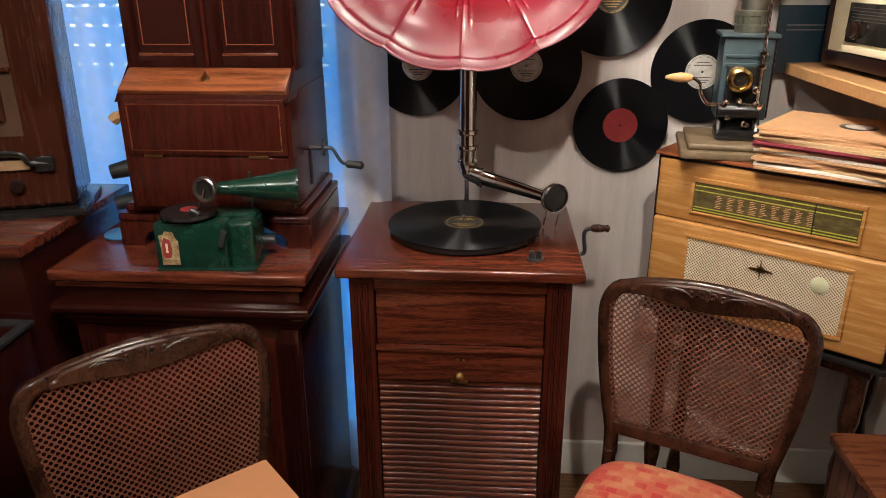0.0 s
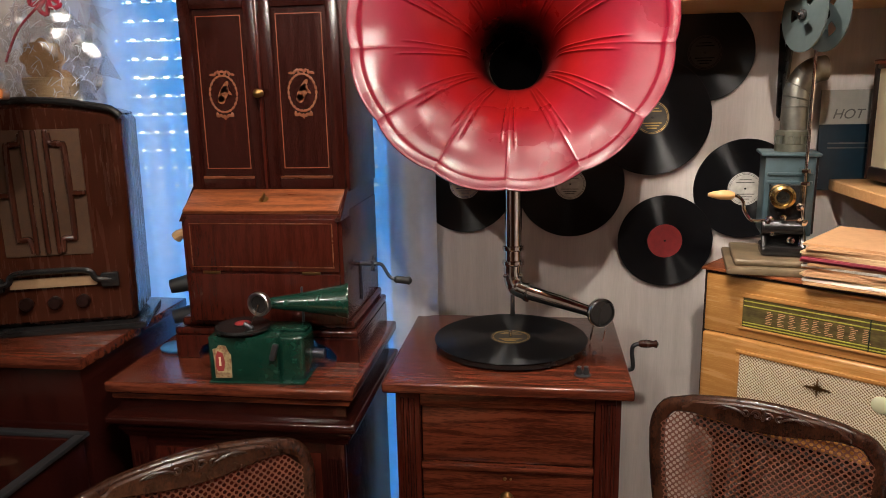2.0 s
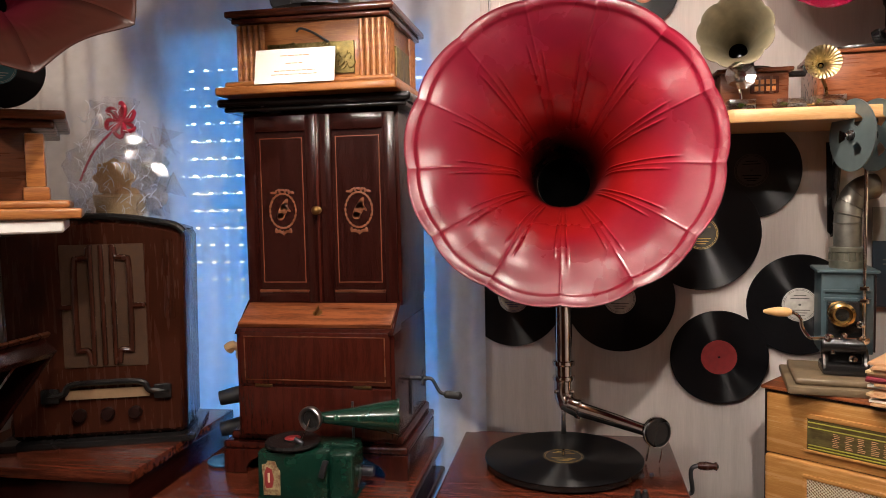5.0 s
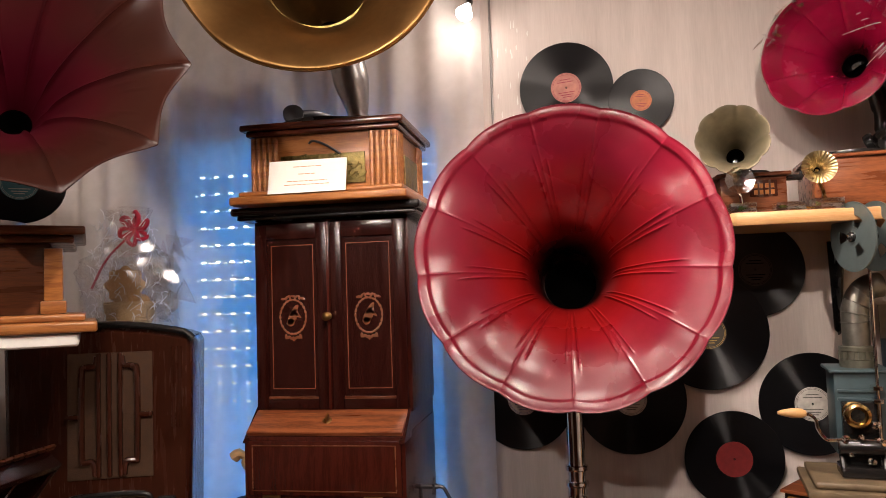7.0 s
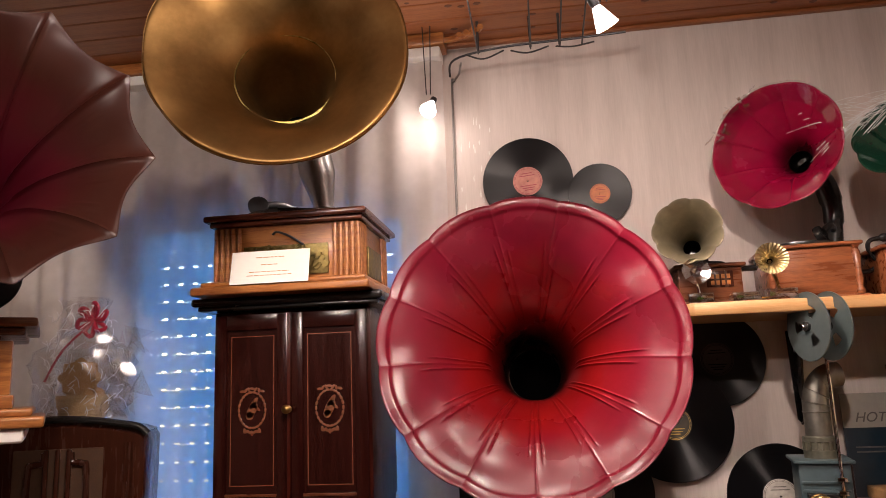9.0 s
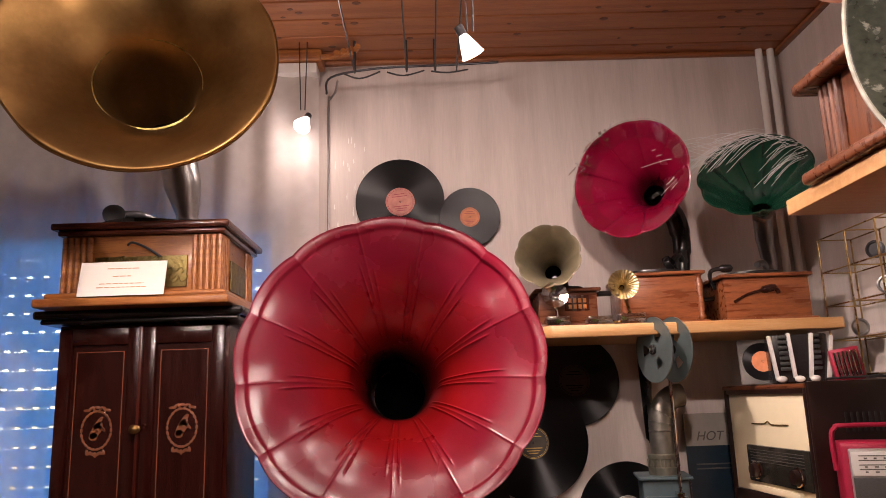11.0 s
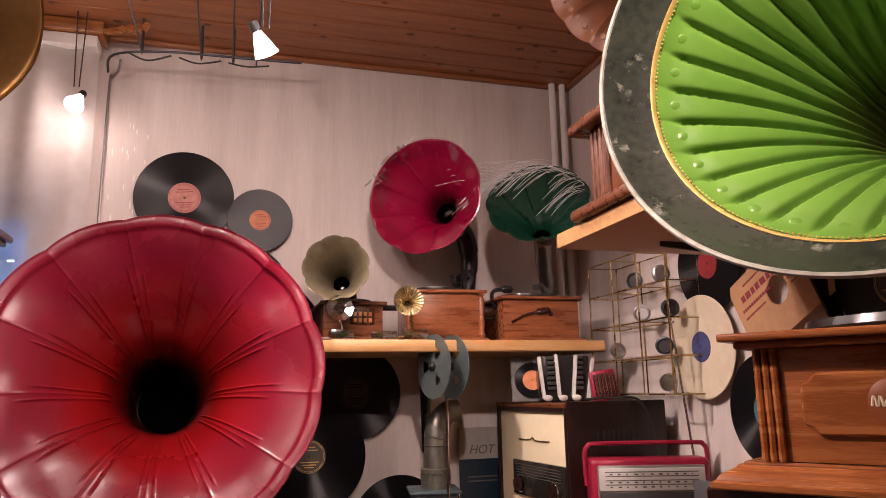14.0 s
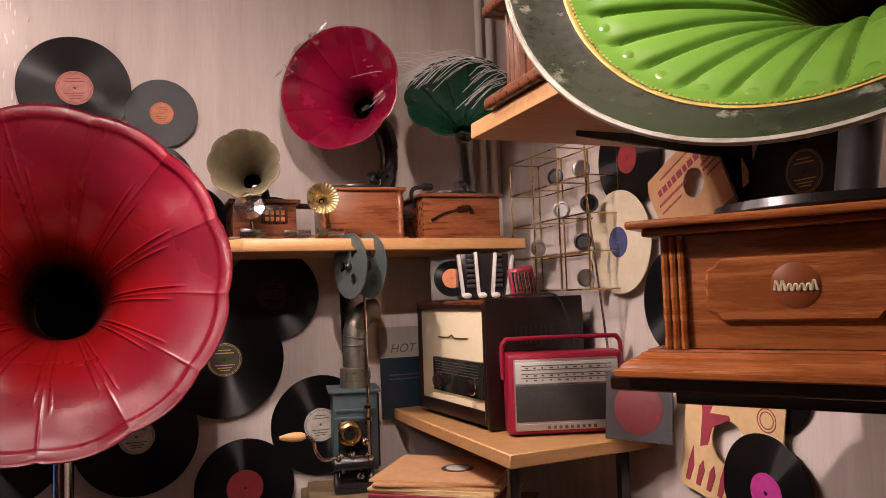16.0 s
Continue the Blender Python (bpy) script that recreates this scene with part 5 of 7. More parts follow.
    for lx_, ly_, sp in ((-0.19, -0.41, -0.01), (0.19, -0.41, 0.01)):
        b_ = I()
        tube(b_, curve_pts([(lx_, ly_, 0.41), (lx_ + sp * 2, ly_ - 0.02, 0.34), (lx_ + sp, ly_ - 0.005, 0.18), (lx_, ly_ - 0.01, 0.06), (lx_, ly_ - 0.03, 0.0)], 6), [0.026] * 6 + [0.028] * 6 + [0.019] * 6 + [0.016] * 7, 10)
        part("leg", b_, chair_wood, e)
    for lx_ in (-0.182, 0.182):
        b_ = I()
        tube(b_, curve_pts([(lx_, 0.0, 0.47), (lx_, 0.0, 0.30), (lx_, 0.03, 0.12), (lx_, 0.07, 0.0)], 6), 0.017, 10)
        part("leg", b_, chair_wood, e)
    return e


def seat_weave(name):
    """Cloth with rows of small red, rust and ochre blocks."""
    m = bpy.data.materials.new(name)
    m.use_nodes = True
    n, l = m.node_tree.nodes, m.node_tree.links
    p = n["Principled BSDF"]
    tc, mp, br = n.new("ShaderNodeTexCoord"), n.new("ShaderNodeMapping"), n.new("ShaderNodeTexBrick")
    l.new(tc.outputs["Object"], mp.inputs[0])
    nz_, nf = n.new("ShaderNodeTexNoise"), n.new("ShaderNodeTexNoise")
    nz_.inputs["Scale"].default_value, nf.inputs["Scale"].default_value = 14, 420
    l.new(mp.outputs[0], nz_.inputs["Vector"])
    l.new(mp.outputs[0], nf.inputs["Vector"])
    br.inputs["Scale"].default_value = 1.0
    br.inputs["Brick Width"].default_value, br.inputs["Row Height"].default_value = 0.028, 0.022
    br.inputs["Mortar Size"].default_value, br.inputs["Bias"].default_value = 0.0012, -0.15
    br.inputs["Color1"].default_value, br.inputs["Color2"].default_value = (0.36, 0.030, 0.026, 1), (0.46, 0.21, 0.10, 1)
    br.inputs["Mortar"].default_value = (0.50, 0.10, 0.06, 1)
    l.new(mp.outputs[0], br.inputs["Vector"])
    mx = n.new("ShaderNodeMix")
    mx.data_type = "RGBA"
    mx.inputs[0].default_value = 0.35
    ramp = n.new("ShaderNodeValToRGB")
    ramp.color_ramp.elements[0].color, ramp.color_ramp.elements[1].color = (0.40, 0.035, 0.03, 1), (0.45, 0.20, 0.09, 1)
    ramp.color_ramp.elements[0].position, ramp.color_ramp.elements[1].position = 0.45, 0.55
    l.new(nz_.outputs[0], ramp.inputs[0])
    l.new(br.outputs[0], mx.inputs[6])
    l.new(ramp.outputs[0], mx.inputs[7])
    l.new(mx.outputs[2], p.inputs["Base Color"])
    p.inputs["Roughness"].default_value = 0.9
    bu = n.new("ShaderNodeBump")
    bu.inputs["Strength"].default_value, bu.inputs["Distance"].default_value = 0.5, 0.001
    l.new(nf.outputs[0], bu.inputs["Height"])
    l.new(bu.outputs[0], p.inputs["Normal"])
    return m


weave_mat = seat_weave("kelim_cloth")
cane_chair(pose(0.487, 1.513, 0, 0, 0, -24), "carved walnut chair with cane back and red patterned seat", weave_mat, "red and ochre patterned upholstered seat")
cane_chair(pose(-0.638, 1.192, 0, 0, 0, 38), "carved walnut chair with cane back standing at the table", weave_mat, "red patterned upholstered seat")

tb = thing("table", pose(-0.43, 1.193, 0, 0, 0, 42), "small table with plain orange-brown top", "table")
part("tabletop", box(I(), -0.62, -0.62, 0.672, 0.0, 0.0, 0.70, 0.004), board_mat, tb, "plain orange-brown tabletop")
for lx_, ly_ in ((-0.04, -0.04), (-0.58, -0.04), (-0.04, -0.58), (-0.58, -0.58)):
    part("leg", box(I(), lx_ - 0.02, ly_ - 0.02, 0, lx_ + 0.02, ly_ + 0.02, 0.672, 0.004), chair_wood, tb)

ns = thing("low_cabinet", (0, 0, 0), "low brown wooden cabinet beside the chair", "cabinet")
part("top", box(I(), 0.806, 0.95, 0.575, 1.16, 1.505, 0.60, 0.006), walnut, ns)
part("body", box(I(), 0.825, 0.97, 0.0, 1.155, 1.495, 0.574, 0.004), walnut_v, ns)

# ---- toy gramophone ----
ty = thing("toy_gramophone", pose(-0.632, 1.545, LZ, 0, 0, 2), "green tin toy gramophone with cone horn", "toy gramophone")
b = box(I(), -0.112, -0.048, 0.0, 0.050, 0.062, 0.112, 0.004)
box(b, 0.048, -0.036, 0.0, 0.108, 0.060, 0.112, 0.012, seg=3)
box(b, -0.116, -0.052, 0.0, 0.112, 0.066, 0.006, 0.002)
box(b, 0.0, 0.0, 0.112, 0.105, 0.06, 0.118, 0.003)
part("case", b, toy_green, ty, "green enamelled tin case")
b = I()
prism(b, [(-0.100, 0.014), (-0.060, 0.014), (-0.059, 0.070), (-0.066, 0.080), (-0.070, 0.092), (-0.088, 0.094), (-0.092, 0.086), (-0.102, 0.084), (-0.100, 0.050)], 0, 0.002, pose(0, -0.0482, 0, 90, 0, 0), 0.0004)
dec = part("decal", b, mat("worn_decal", (0.42, 0.33, 0.18), 0.5, second=(0.16, 0.075, 0.035), scale=90, bscale=200, sharp=0.1), ty, "worn printed decal in red and cream")
b = I()
prism(b, [(-0.096, 0.040), (-0.092, 0.030), (-0.078, 0.032), (-0.074, 0.052), (-0.078, 0.074), (-0.090, 0.080), (-0.096, 0.066)], 0, 0.001, pose(0, -0.0503, 0, 90, 0, 0), 0.0003)
part("print", b, red_label, dec)
b = I()
prism(b, [(-0.088, 0.044), (-0.083, 0.044), (-0.083, 0.066), (-0.088, 0.066)], 0, 0.0006, pose(0, -0.0514, 0, 90, 0, 0), 0)
part("print", b, cream, dec)
b = I()
lathe(b, [(0.01, 0.112), (0.062, 0.114), (0.064, 0.118), (0.062, 0.124), (0.01, 0.125)], 40, Matrix.Translation((-0.045, 0.0, 0.004)))
lathe(b, [(0.001, 0.129), (0.020, 0.129), (0.020, 0.131), (0.001, 0.132)], 24, Matrix.Translation((-0.045, 0.0, 0.0)))
part("turntable", b, black_lac, ty)
part("label", disc(I(), Matrix.Translation((-0.045, 0, 0.1295)), 0.019, 0.003, 24), red_label, ty)
b = I()
m_ = frame_to((-0.008, -0.008, 0.182), (0.212, 0.040, 0.176))[0]
lathe(b, [(0.011, 0.02), (0.0145, 0.05), (0.021, 0.10), (0.030, 0.15), (0.0395, 0.205), (0.0415, 0.211), (0.041, 0.214), (0.037, 0.209), (0.02, 0.11), (0.008, 0.03)], 32, m_)
part("horn", b, toy_green, ty, "green tin cone horn")
b = I()
grid_ = []
for k in range(7):
    h_ = 0.135 + 0.055 * k / 6
    r_ = 0.0305 + (h_ - 0.15) * 0.165
    grid_.append([b.verts.new(m_ @ Vector((r_ * math.cos(a_), r_ * math.sin(a_), h_ + 0.006 * math.sin(3 * a_)))) for a_ in np.linspace(radians(-60), radians(-8), 8)])
for ga, gb in zip(grid_, grid_[1:]):
    for q in range(7):
        b.faces.new((ga[q], ga[q + 1], gb[q + 1], gb[q]))
bmesh.ops.solidify(b, geom=b.faces[:], thickness=-0.0008)
part("print", b, yellow_line, ty, "worn yellow-green painted mark")
sm_ = pose(0.012, -0.032, 0.188, 90, 0, -14)
b = I()
lathe(b, [(0.001, -0.012), (0.020, -0.012), (0.027, -0.006), (0.0285, 0.0), (0.0285, 0.007), (0.026, 0.010), (0.0215, 0.009), (0.020, 0.004), (0.0205, 0.002)], 36, sm_)
sx_ = part("sound_box", b, steel, ty, "round tin sound box")
part("diaphragm", lathe(I(), [(0.001, 0.0035), (0.008, 0.003), (0.0203, 0.0032), (0.0203, 0.002), (0.001, 0.002)], 32, sm_), black_lac, sx_, "dark diaphragm")
b = I()
rod(b, sm_ @ Vector((0, 0, 0.006)), sm_ @ Vector((-0.010, -0.030, 0.010)), 0.0014)
rod(b, sm_ @ Vector((-0.010, -0.026, 0.010)), sm_ @ Vector((-0.022, -0.050, 0.010)), 0.0009)
part("needle_arm", b, chrome, sx_)
b = I()
rod(b, (0.085, 0.055, 0.02), (0.085, 0.055, 0.205), 0.003)
part("support", b, steel_dark, ty)
part("winder", rod(I(), (0.10, 0.05, 0.04), (0.135, 0.05, 0.04), 0.012), steel_dark, ty)
part("knob", rod(I(), (-0.03, -0.03, 0.14), (-0.01, -0.03, 0.128), 0.006), steel_dark, ty)
part("lever", box(I(), 0.012, -0.062, 0.070, 0.026, -0.048, 0.110, 0.004, Matrix.Rotation(0.3, 4, "Y")), steel_dark, ty)
disc_t = I()
disc(disc_t, Matrix(), 0.045, 0.012, 36)
solid("tin", disc_t, mat("blue_enamel", (0.05, 0.16, 0.33), 0.3), (-0.935, 1.71, LZ), "flat round blue tin on the cabinet", "tin")
sb_ = thing("soft_toy", (-0.93, 1.90, 1.0), "tan and black soft toy tucked behind the bureau", "soft toy")
sb_.location.z = LZ
b = I()
for cxx, czz, rx, rz in ((0.0, 0.18, 0.04, 0.055), (-0.02, 0.25, 0.035, 0.03), (0.01, 0.08, 0.05, 0.08)):
    bmesh.ops.create_uvsphere(b, u_segments=18, v_segments=12, radius=1, matrix=Matrix.Translation((cxx, 0, czz)) @ Matrix.Diagonal((rx, 0.04, rz, 1)))
for s in (-1,):
    tube(b, curve_pts([(-0.03, -0.01, 0.26), (-0.055, -0.02, 0.275), (-0.075, -0.025, 0.262)], 4), [0.012] * 4 + [0.016] * 4 + [0.004], 8)
part("body", b, teddy, sb_)
b = I()
for z in (0.135, 0.045):
    lathe(b, [(0.001, -0.05), (0.020, -0.048), (0.024, 0.0), (0.022, 0.04), (0.001, 0.045)], 16, pose(-0.05, -0.02, z, 0, 80, 20))
part("paw", b, rubber, sb_)

# ---- old radio on its stand ----
lr = thing("tombstone_radio", along(-1.0, 1.72, 19), "dark walnut thirties radio with slatted grille and arched top", "radio")
RZ = 1.035
outl = [(-0.475, RZ + 0.02), (-0.040, RZ + 0.02)]
arch = [(-0.030, 1.585)] + [(-0.030 - 0.457 * t, 1.585 + 0.036 * math.sin(math.pi * (0.06 + 0.94 * t))) for t in np.linspace(0.04, 0.98, 12)] + [(-0.487, 1.585)]
sect = outl + arch
b = I()
prism(b, sect, 0, 0.20, Matrix(((1, 0, 0, 0), (0, 0, 1, 0.0), (0, 1, 0, 0), (0, 0, 0, 1))), 0.014)
part("case", b, radio_wood, lr)
b = I()
tube(b, curve_pts([(-0.028, -0.002, 1.583)] + [(x, -0.002, z + 0.006) for x, z in arch[1:-1]] + [(-0.489, -0.002, 1.583)], 2), 0.009, 8)
part("top_moulding", b, black_lac, lr, "black top moulding")
b = box(I(), -0.505, -0.02, RZ, -0.018, 0.21, RZ + 0.018, 0.006)
part("base", b, black_lac, lr)
b = box(I(), -0.334, -0.004, 1.240, -0.129, 0.002, 1.556, 0.010)
cl = part("speaker_cloth", b, brown_cloth, lr, "brown woven loudspeaker cloth")
b = I()
cxm = -0.2315
for dx in (-0.026, 0.0, 0.026):
    box(b, cxm + dx - 0.0055, -0.016, 1.245, cxm + dx + 0.0055, -0.002, 1.556, 0.005, seg=3)
for sg in (-1, 1):
    tube(b, curve_pts([(cxm + sg * 0.030, -0.008, 1.548), (cxm + sg * 0.034, -0.008, 1.525), (cxm + sg * 0.056, -0.008, 1.520), (cxm + sg * 0.066, -0.008, 1.500), (cxm + sg * 0.066, -0.008, 1.30), (cxm + sg * 0.060, -0.008, 1.285), (cxm + sg * 0.040, -0.008, 1.283), (cxm + sg * 0.034, -0.008, 1.25)], 5), 0.008, 8)
    box(b, cxm + sg * 0.066, -0.014, 1.392, cxm + sg * 0.104, -0.002, 1.404, 0.004)
part("grille", b, radio_wood, lr, "raised wooden grille bars")
b = I()
for x0_, dz in ((-0.015, 0),):
    for k in range(3):
        tube(b, [(-0.080 + k * 0.010, -0.001, 1.36), (-0.080 + k * 0.010, -0.001, 1.565)], 0.004, 6)
part("reeding", b, radio_wood, lr)
b = I()
tube(b, curve_pts([(-0.375, -0.008, 1.170), (-0.335, -0.016, 1.176), (-0.315, -0.020, 1.200), (-0.23, -0.022, 1.204), (-0.145, -0.020, 1.200), (-0.125, -0.016, 1.176), (-0.085, -0.008, 1.170)], 6), 0.008, 8)
for x0_ in (-0.392, -0.118):
    box(b, x0_, -0.016, 1.152, x0_ + 0.045, 0.0, 1.190, 0.006)
dh = part("dial_surround", b, black_lac, lr)
part("dial", box(I(), -0.335, -0.010, 1.158, -0.128, 0.0, 1.184, 0.004), mat("dial_celluloid", (0.30, 0.19, 0.11), 0.12, coat=0.4), dh, "narrow amber dial window")
for x0_ in (-0.302, -0.234, -0.166):
    b = lathe(I(), [(0.016, 0), (0.017, 0.010), (0.013, 0.018), (0.001, 0.019)], 20, pose(x0_, -0.001, 1.118, 90, 0, 0))
    part("knob", b, brown_plastic, lr)
st = thing("radio_stand", (0, 0, 0), "dark mahogany cabinet carrying the old radio", "cabinet")
part("top", box(I(), -1.60, 1.46, 1.008, -1.045, 1.985, RZ, 0.006), mahog_h, st)
part("body", box(I(), -1.58, 1.48, 0.0, -1.06, 1.98, 1.007, 0.004), mahog_dark, st)
ob_ = thing("open_case", (0, 0, 0), "open dark wooden case holding small tins", "case")
for nm_, a in (("side", (-1.62, 0.95, 0.42, -1.055, 0.972, 0.845)), ("side", (-1.62, 1.43, 0.42, -1.055, 1.452, 0.845)), ("side", (-1.62, 0.972, 0.42, -1.598, 1.43, 0.845)), ("side", (-1.077, 0.972, 0.42, -1.055, 1.43, 0.845)), ("bottom", (-1.598, 0.972, 0.42, -1.077, 1.43, 0.72))):
    part(nm_, box(I(), *a, bev=0.004), mahog_dark, ob_)
b = box(I(), -1.63, 1.44, 0.845, -1.045, 1.462, 0.856, 0.003)
box(b, -1.069, 0.94, 0.845, -1.045, 1.44, 0.856, 0.003)
part("rim", b, steel_dark, ob_, "metal-edged rim")
b = box(I(), -1.60, 0.96, 0.0, -1.075, 1.44, 0.42, 0.004)
part("base", b, mahog_dark, ob_)
ul = Vector((0.43, 0, 0.51)).normalized()
nl = Vector((-ul.z, 0, ul.x))
lid_m = Matrix(((ul.x, 0, nl.x, -1.66), (0, 1, 0, 0.95), (ul.z, 0, nl.z, 0.862), (0, 0, 0, 1)))
LL = 0.667
lid_ = part("lid", box(I(), 0.0, 0.03, 0.0, LL - 0.03, 0.475, 0.012, 0.002, lid_m), mahog_dark, ob_, "raised wooden lid, dark inside")
b = I()
for a in ((LL - 0.045, 0.0, -0.050, LL - 0.025, 0.505, 0.002), (0.0, 0.485, -0.050, LL - 0.045, 0.505, 0.002), (0.0, 0.0, -0.050, LL - 0.045, 0.020, 0.002)):
    box(b, *a, 0.003, lid_m)
part("lid_side", b, mahog_dark, lid_)
b = I()
prism(b, [(LL - 0.10, 0.014), (LL - 0.10, 0.030), (LL - 0.085, 0.030), (LL - 0.040, 0.012), (LL - 0.022, 0.008), (LL - 0.012, 0.002), (LL - 0.012, -0.006), (LL - 0.024, -0.006), (LL - 0.024, 0.004)], 0, 0.53, lid_m @ Matrix(((1, 0, 0, 0), (0, 0, 1, -0.012), (0, 1, 0, 0), (0, 0, 0, 1))), 0.001)
part("lid_moulding", b, walnut, lid_, "lighter moulded lid edge")
for x_, y_, mt in ((-1.22, 1.25, toy_green), (-1.13, 1.36, steel), (-1.30, 1.37, kraft)):
    solid("tin", lathe(I(), [(0.001, 0), (0.035, 0), (0.037, 0.004), (0.037, 0.03), (0.039, 0.032), (0.039, 0.042), (0.03, 0.045), (0.001, 0.045)], 28), mt, (x_, y_, 0.72), "small round tin in the open case", "tin", "tins in the case")

# ---- wrapped basket on the old radio ----
bk = thing("gift_basket", (-1.265, 1.80, 1.622), "small gift basket wrapped in clear film with red bow", "gift basket")
b = I()
lathe(b, [(0.001, 0.0), (0.055, 0.0), (0.064, 0.03), (0.068, 0.06), (0.064, 0.062), (0.060, 0.055), (0.05, 0.01), (0.001, 0.008)], 32)
for k in range(6):
    lathe(b, [(0.056 + 0.0017 * k, 0.006 + k * 0.009), (0.0605 + 0.0017 * k, 0.010 + k * 0.009), (0.057 + 0.0017 * k, 0.014 + k * 0.009)], 32)
part("basket", b, kraft_pale, bk)
b = I()
pts_ = [((0.050 + 0.005 * math.cos(8 * a)) * math.cos(a), (0.050 + 0.005 * math.cos(8 * a)) * math.sin(a)) for a in np.linspace(0, 2 * math.pi, 65)[:-1]]
prism(b, pts_, -0.007, 0.007, pose(0.0, -0.020, 0.108, 80, 0, 30), 0.003)
for k in range(6):
    a = k * 1.05
    bmesh.ops.create_icosphere(b, subdivisions=2, radius=0.020, matrix=Matrix.Translation((0.034 * math.cos(a), 0.03 * math.sin(a) + 0.008, 0.062)))
part("biscuits", b, ginger, bk, "round tan gingerbread standing in the basket")
b = I()
rb = random.Random(5)
n_, h_ = 40, 18
rings = []
for i in range(h_ + 1):
    v = i / h_
    base = 0.085 * (1 - 0.25 * v) + 0.03 * math.sin(v * 3) if v < 0.6 else 0.085 * (1 - v) * 1.6 + 0.012 + (0.06 * (v - 0.85) * 4 if v > 0.85 else 0)
    rings.append([b.verts.new(((base * (1 + 0.22 * math.sin(5 * a + 3 * v) + 0.16 * rb.uniform(-1, 1)) + 0.012) * math.cos(a), (base + 0.012) * math.sin(a), 0.002 + v * 0.32)) for a in (2 * math.pi * j / n_ for j in range(n_))])
for r0_, r1_ in zip(rings, rings[1:]):
    for j in range(n_):
        b.faces.new((r0_[j], r0_[(j + 1) % n_], r1_[(j + 1) % n_], r1_[j]))
part("wrap", b, cellophane, bk, "crumpled clear cellophane", 20)
b = I()
for k in range(30):
    x_, z_ = rb.uniform(0.03, 0.15), rb.uniform(0.02, 0.20)
    p = Vector((x_, rb.uniform(-0.04, 0.02), z_))
    q1, q2 = p + Vector((rb.uniform(0.02, 0.07), rb.uniform(-0.03, 0.03), rb.uniform(-0.04, 0.05))), p + Vector((rb.uniform(-0.03, 0.03), 0.02, rb.uniform(0.03, 0.07)))
    b.faces.new([b.verts.new(v) for v in (p, q1, q2)])
bmesh.ops.solidify(b, geom=b.faces[:], thickness=0.0006)
tagged(part("wrap_tail", b, cellophane, bk), kind="stuff")
# highlights of the wrap, drawn as pale strands along its creases
b = I()
for k in range(170):
    a, z_ = rb.uniform(0, 6.28), rb.uniform(0.02, 0.30)
    r_ = 0.10 * (1 - 0.45 * z_ / 0.3) + rb.uniform(0, 0.03)
    p = Vector((r_ * math.cos(a), -abs(r_ * math.sin(a)) * 0.8, z_))
    q1 = p + Vector((rb.uniform(-0.025, 0.035), rb.uniform(-0.01, 0.01), rb.uniform(-0.03, 0.035)))
    tube(b, curve_pts([p, (p + q1) / 2 + Vector((0.004, 0, 0.004)), q1], 3), 0.0010, 4)
tagged(part("crease_glint", b, mat("cellophane_glint", (0.85, 0.85, 0.87), 0.2, vary=0.05), bk, "pale strands painting the glints along the cellophane creases"), kind="stuff")
b = I()
for k in range(6):
    a = k * 1.05
    tube(b, curve_pts([(0.035, -0.02, 0.262), (0.035 + 0.035 * math.cos(a), -0.035, 0.262 + 0.035 * math.sin(a)), (0.035 + 0.045 * math.cos(a + 0.5), -0.03, 0.262 + 0.045 * math.sin(a + 0.5)), (0.035, -0.02, 0.262)], 4), 0.006, 6)
tube(b, curve_pts([(0.03, -0.03, 0.25), (-0.02, -0.07, 0.18), (-0.06, -0.08, 0.10)], 5), 0.003, 6)
part("bow", b, ribbon_red, bk)

# ---- gramophone on the left shelf ----
solid("shelf_board", prism(I(), [(-0.972, 1.195), (-1.37, 0.905), (-1.949, 0.905), (-1.949, 1.52), (-1.21, 1.52)], 1.603, 1.628, None, 0.004), white_paint, Matrix(), "white shelf board on the west wall", "shelf")
lg_turn = pose(-0.940, 1.205, 0, 0, 0, 36) @ Matrix.Translation((1.035, -1.115, 0))


def lg_part(name, bm, material, parent):
    ob = part(name, bm, material, parent)
    ob.matrix_basis = lg_turn
    return ob


lg = thing("shelf_gramophone", (0, 0, 0), "oak table gramophone with columns and dark maroon flower horn", "gramophone")
b = box(I(), -1.55, 1.115, 1.629, -1.035, 1.445, 1.650, 0.007, seg=3)
box(b, -1.53, 1.13, 1.650, -1.055, 1.44, 1.665, 0.007, seg=3)
lg_part("base", b, orange_wood, lg)
b = box(I(), -1.50, 1.16, 1.665, -1.115, 1.43, 1.800, 0.003)
lg_part("case", b, walnut, lg)
for x_, y_ in ((-1.10, 1.165),):
    b = box(I(), x_ - 0.032, y_ - 0.028, 1.665, x_ + 0.012, y_ + 0.02, 1.690, 0.004)
    box(b, x_ - 0.026, y_ - 0.022, 1.690, x_ + 0.006, y_ + 0.014, 1.790, 0.003)
    lg_part("pilaster", b, orange_wood, lg)
b = box(I(), -1.54, 1.125, 1.815, -1.055, 1.445, 1.832, 0.006, seg=3)
box(b, -1.52, 1.14, 1.800, -1.075, 1.44, 1.815, 0.006, seg=3)
lg_part("lid_frame", b, walnut, lg)
lg_part("turntable", lathe(I(), [(0.01, 0), (0.135, 0), (0.137, 0.004), (0.137, 0.014), (0.01, 0.015)], 40, Matrix.Translation((-1.30, 1.285, 1.834))), steel, lg)
lm = facing((-0.978, 1.03, 2.147), (0.62, -0.753, 0.219))
cup(lm @ Matrix.Translation((0, 0, -0.359)), 0.034, 0.06, lg, shade_dark, "throat_shade")
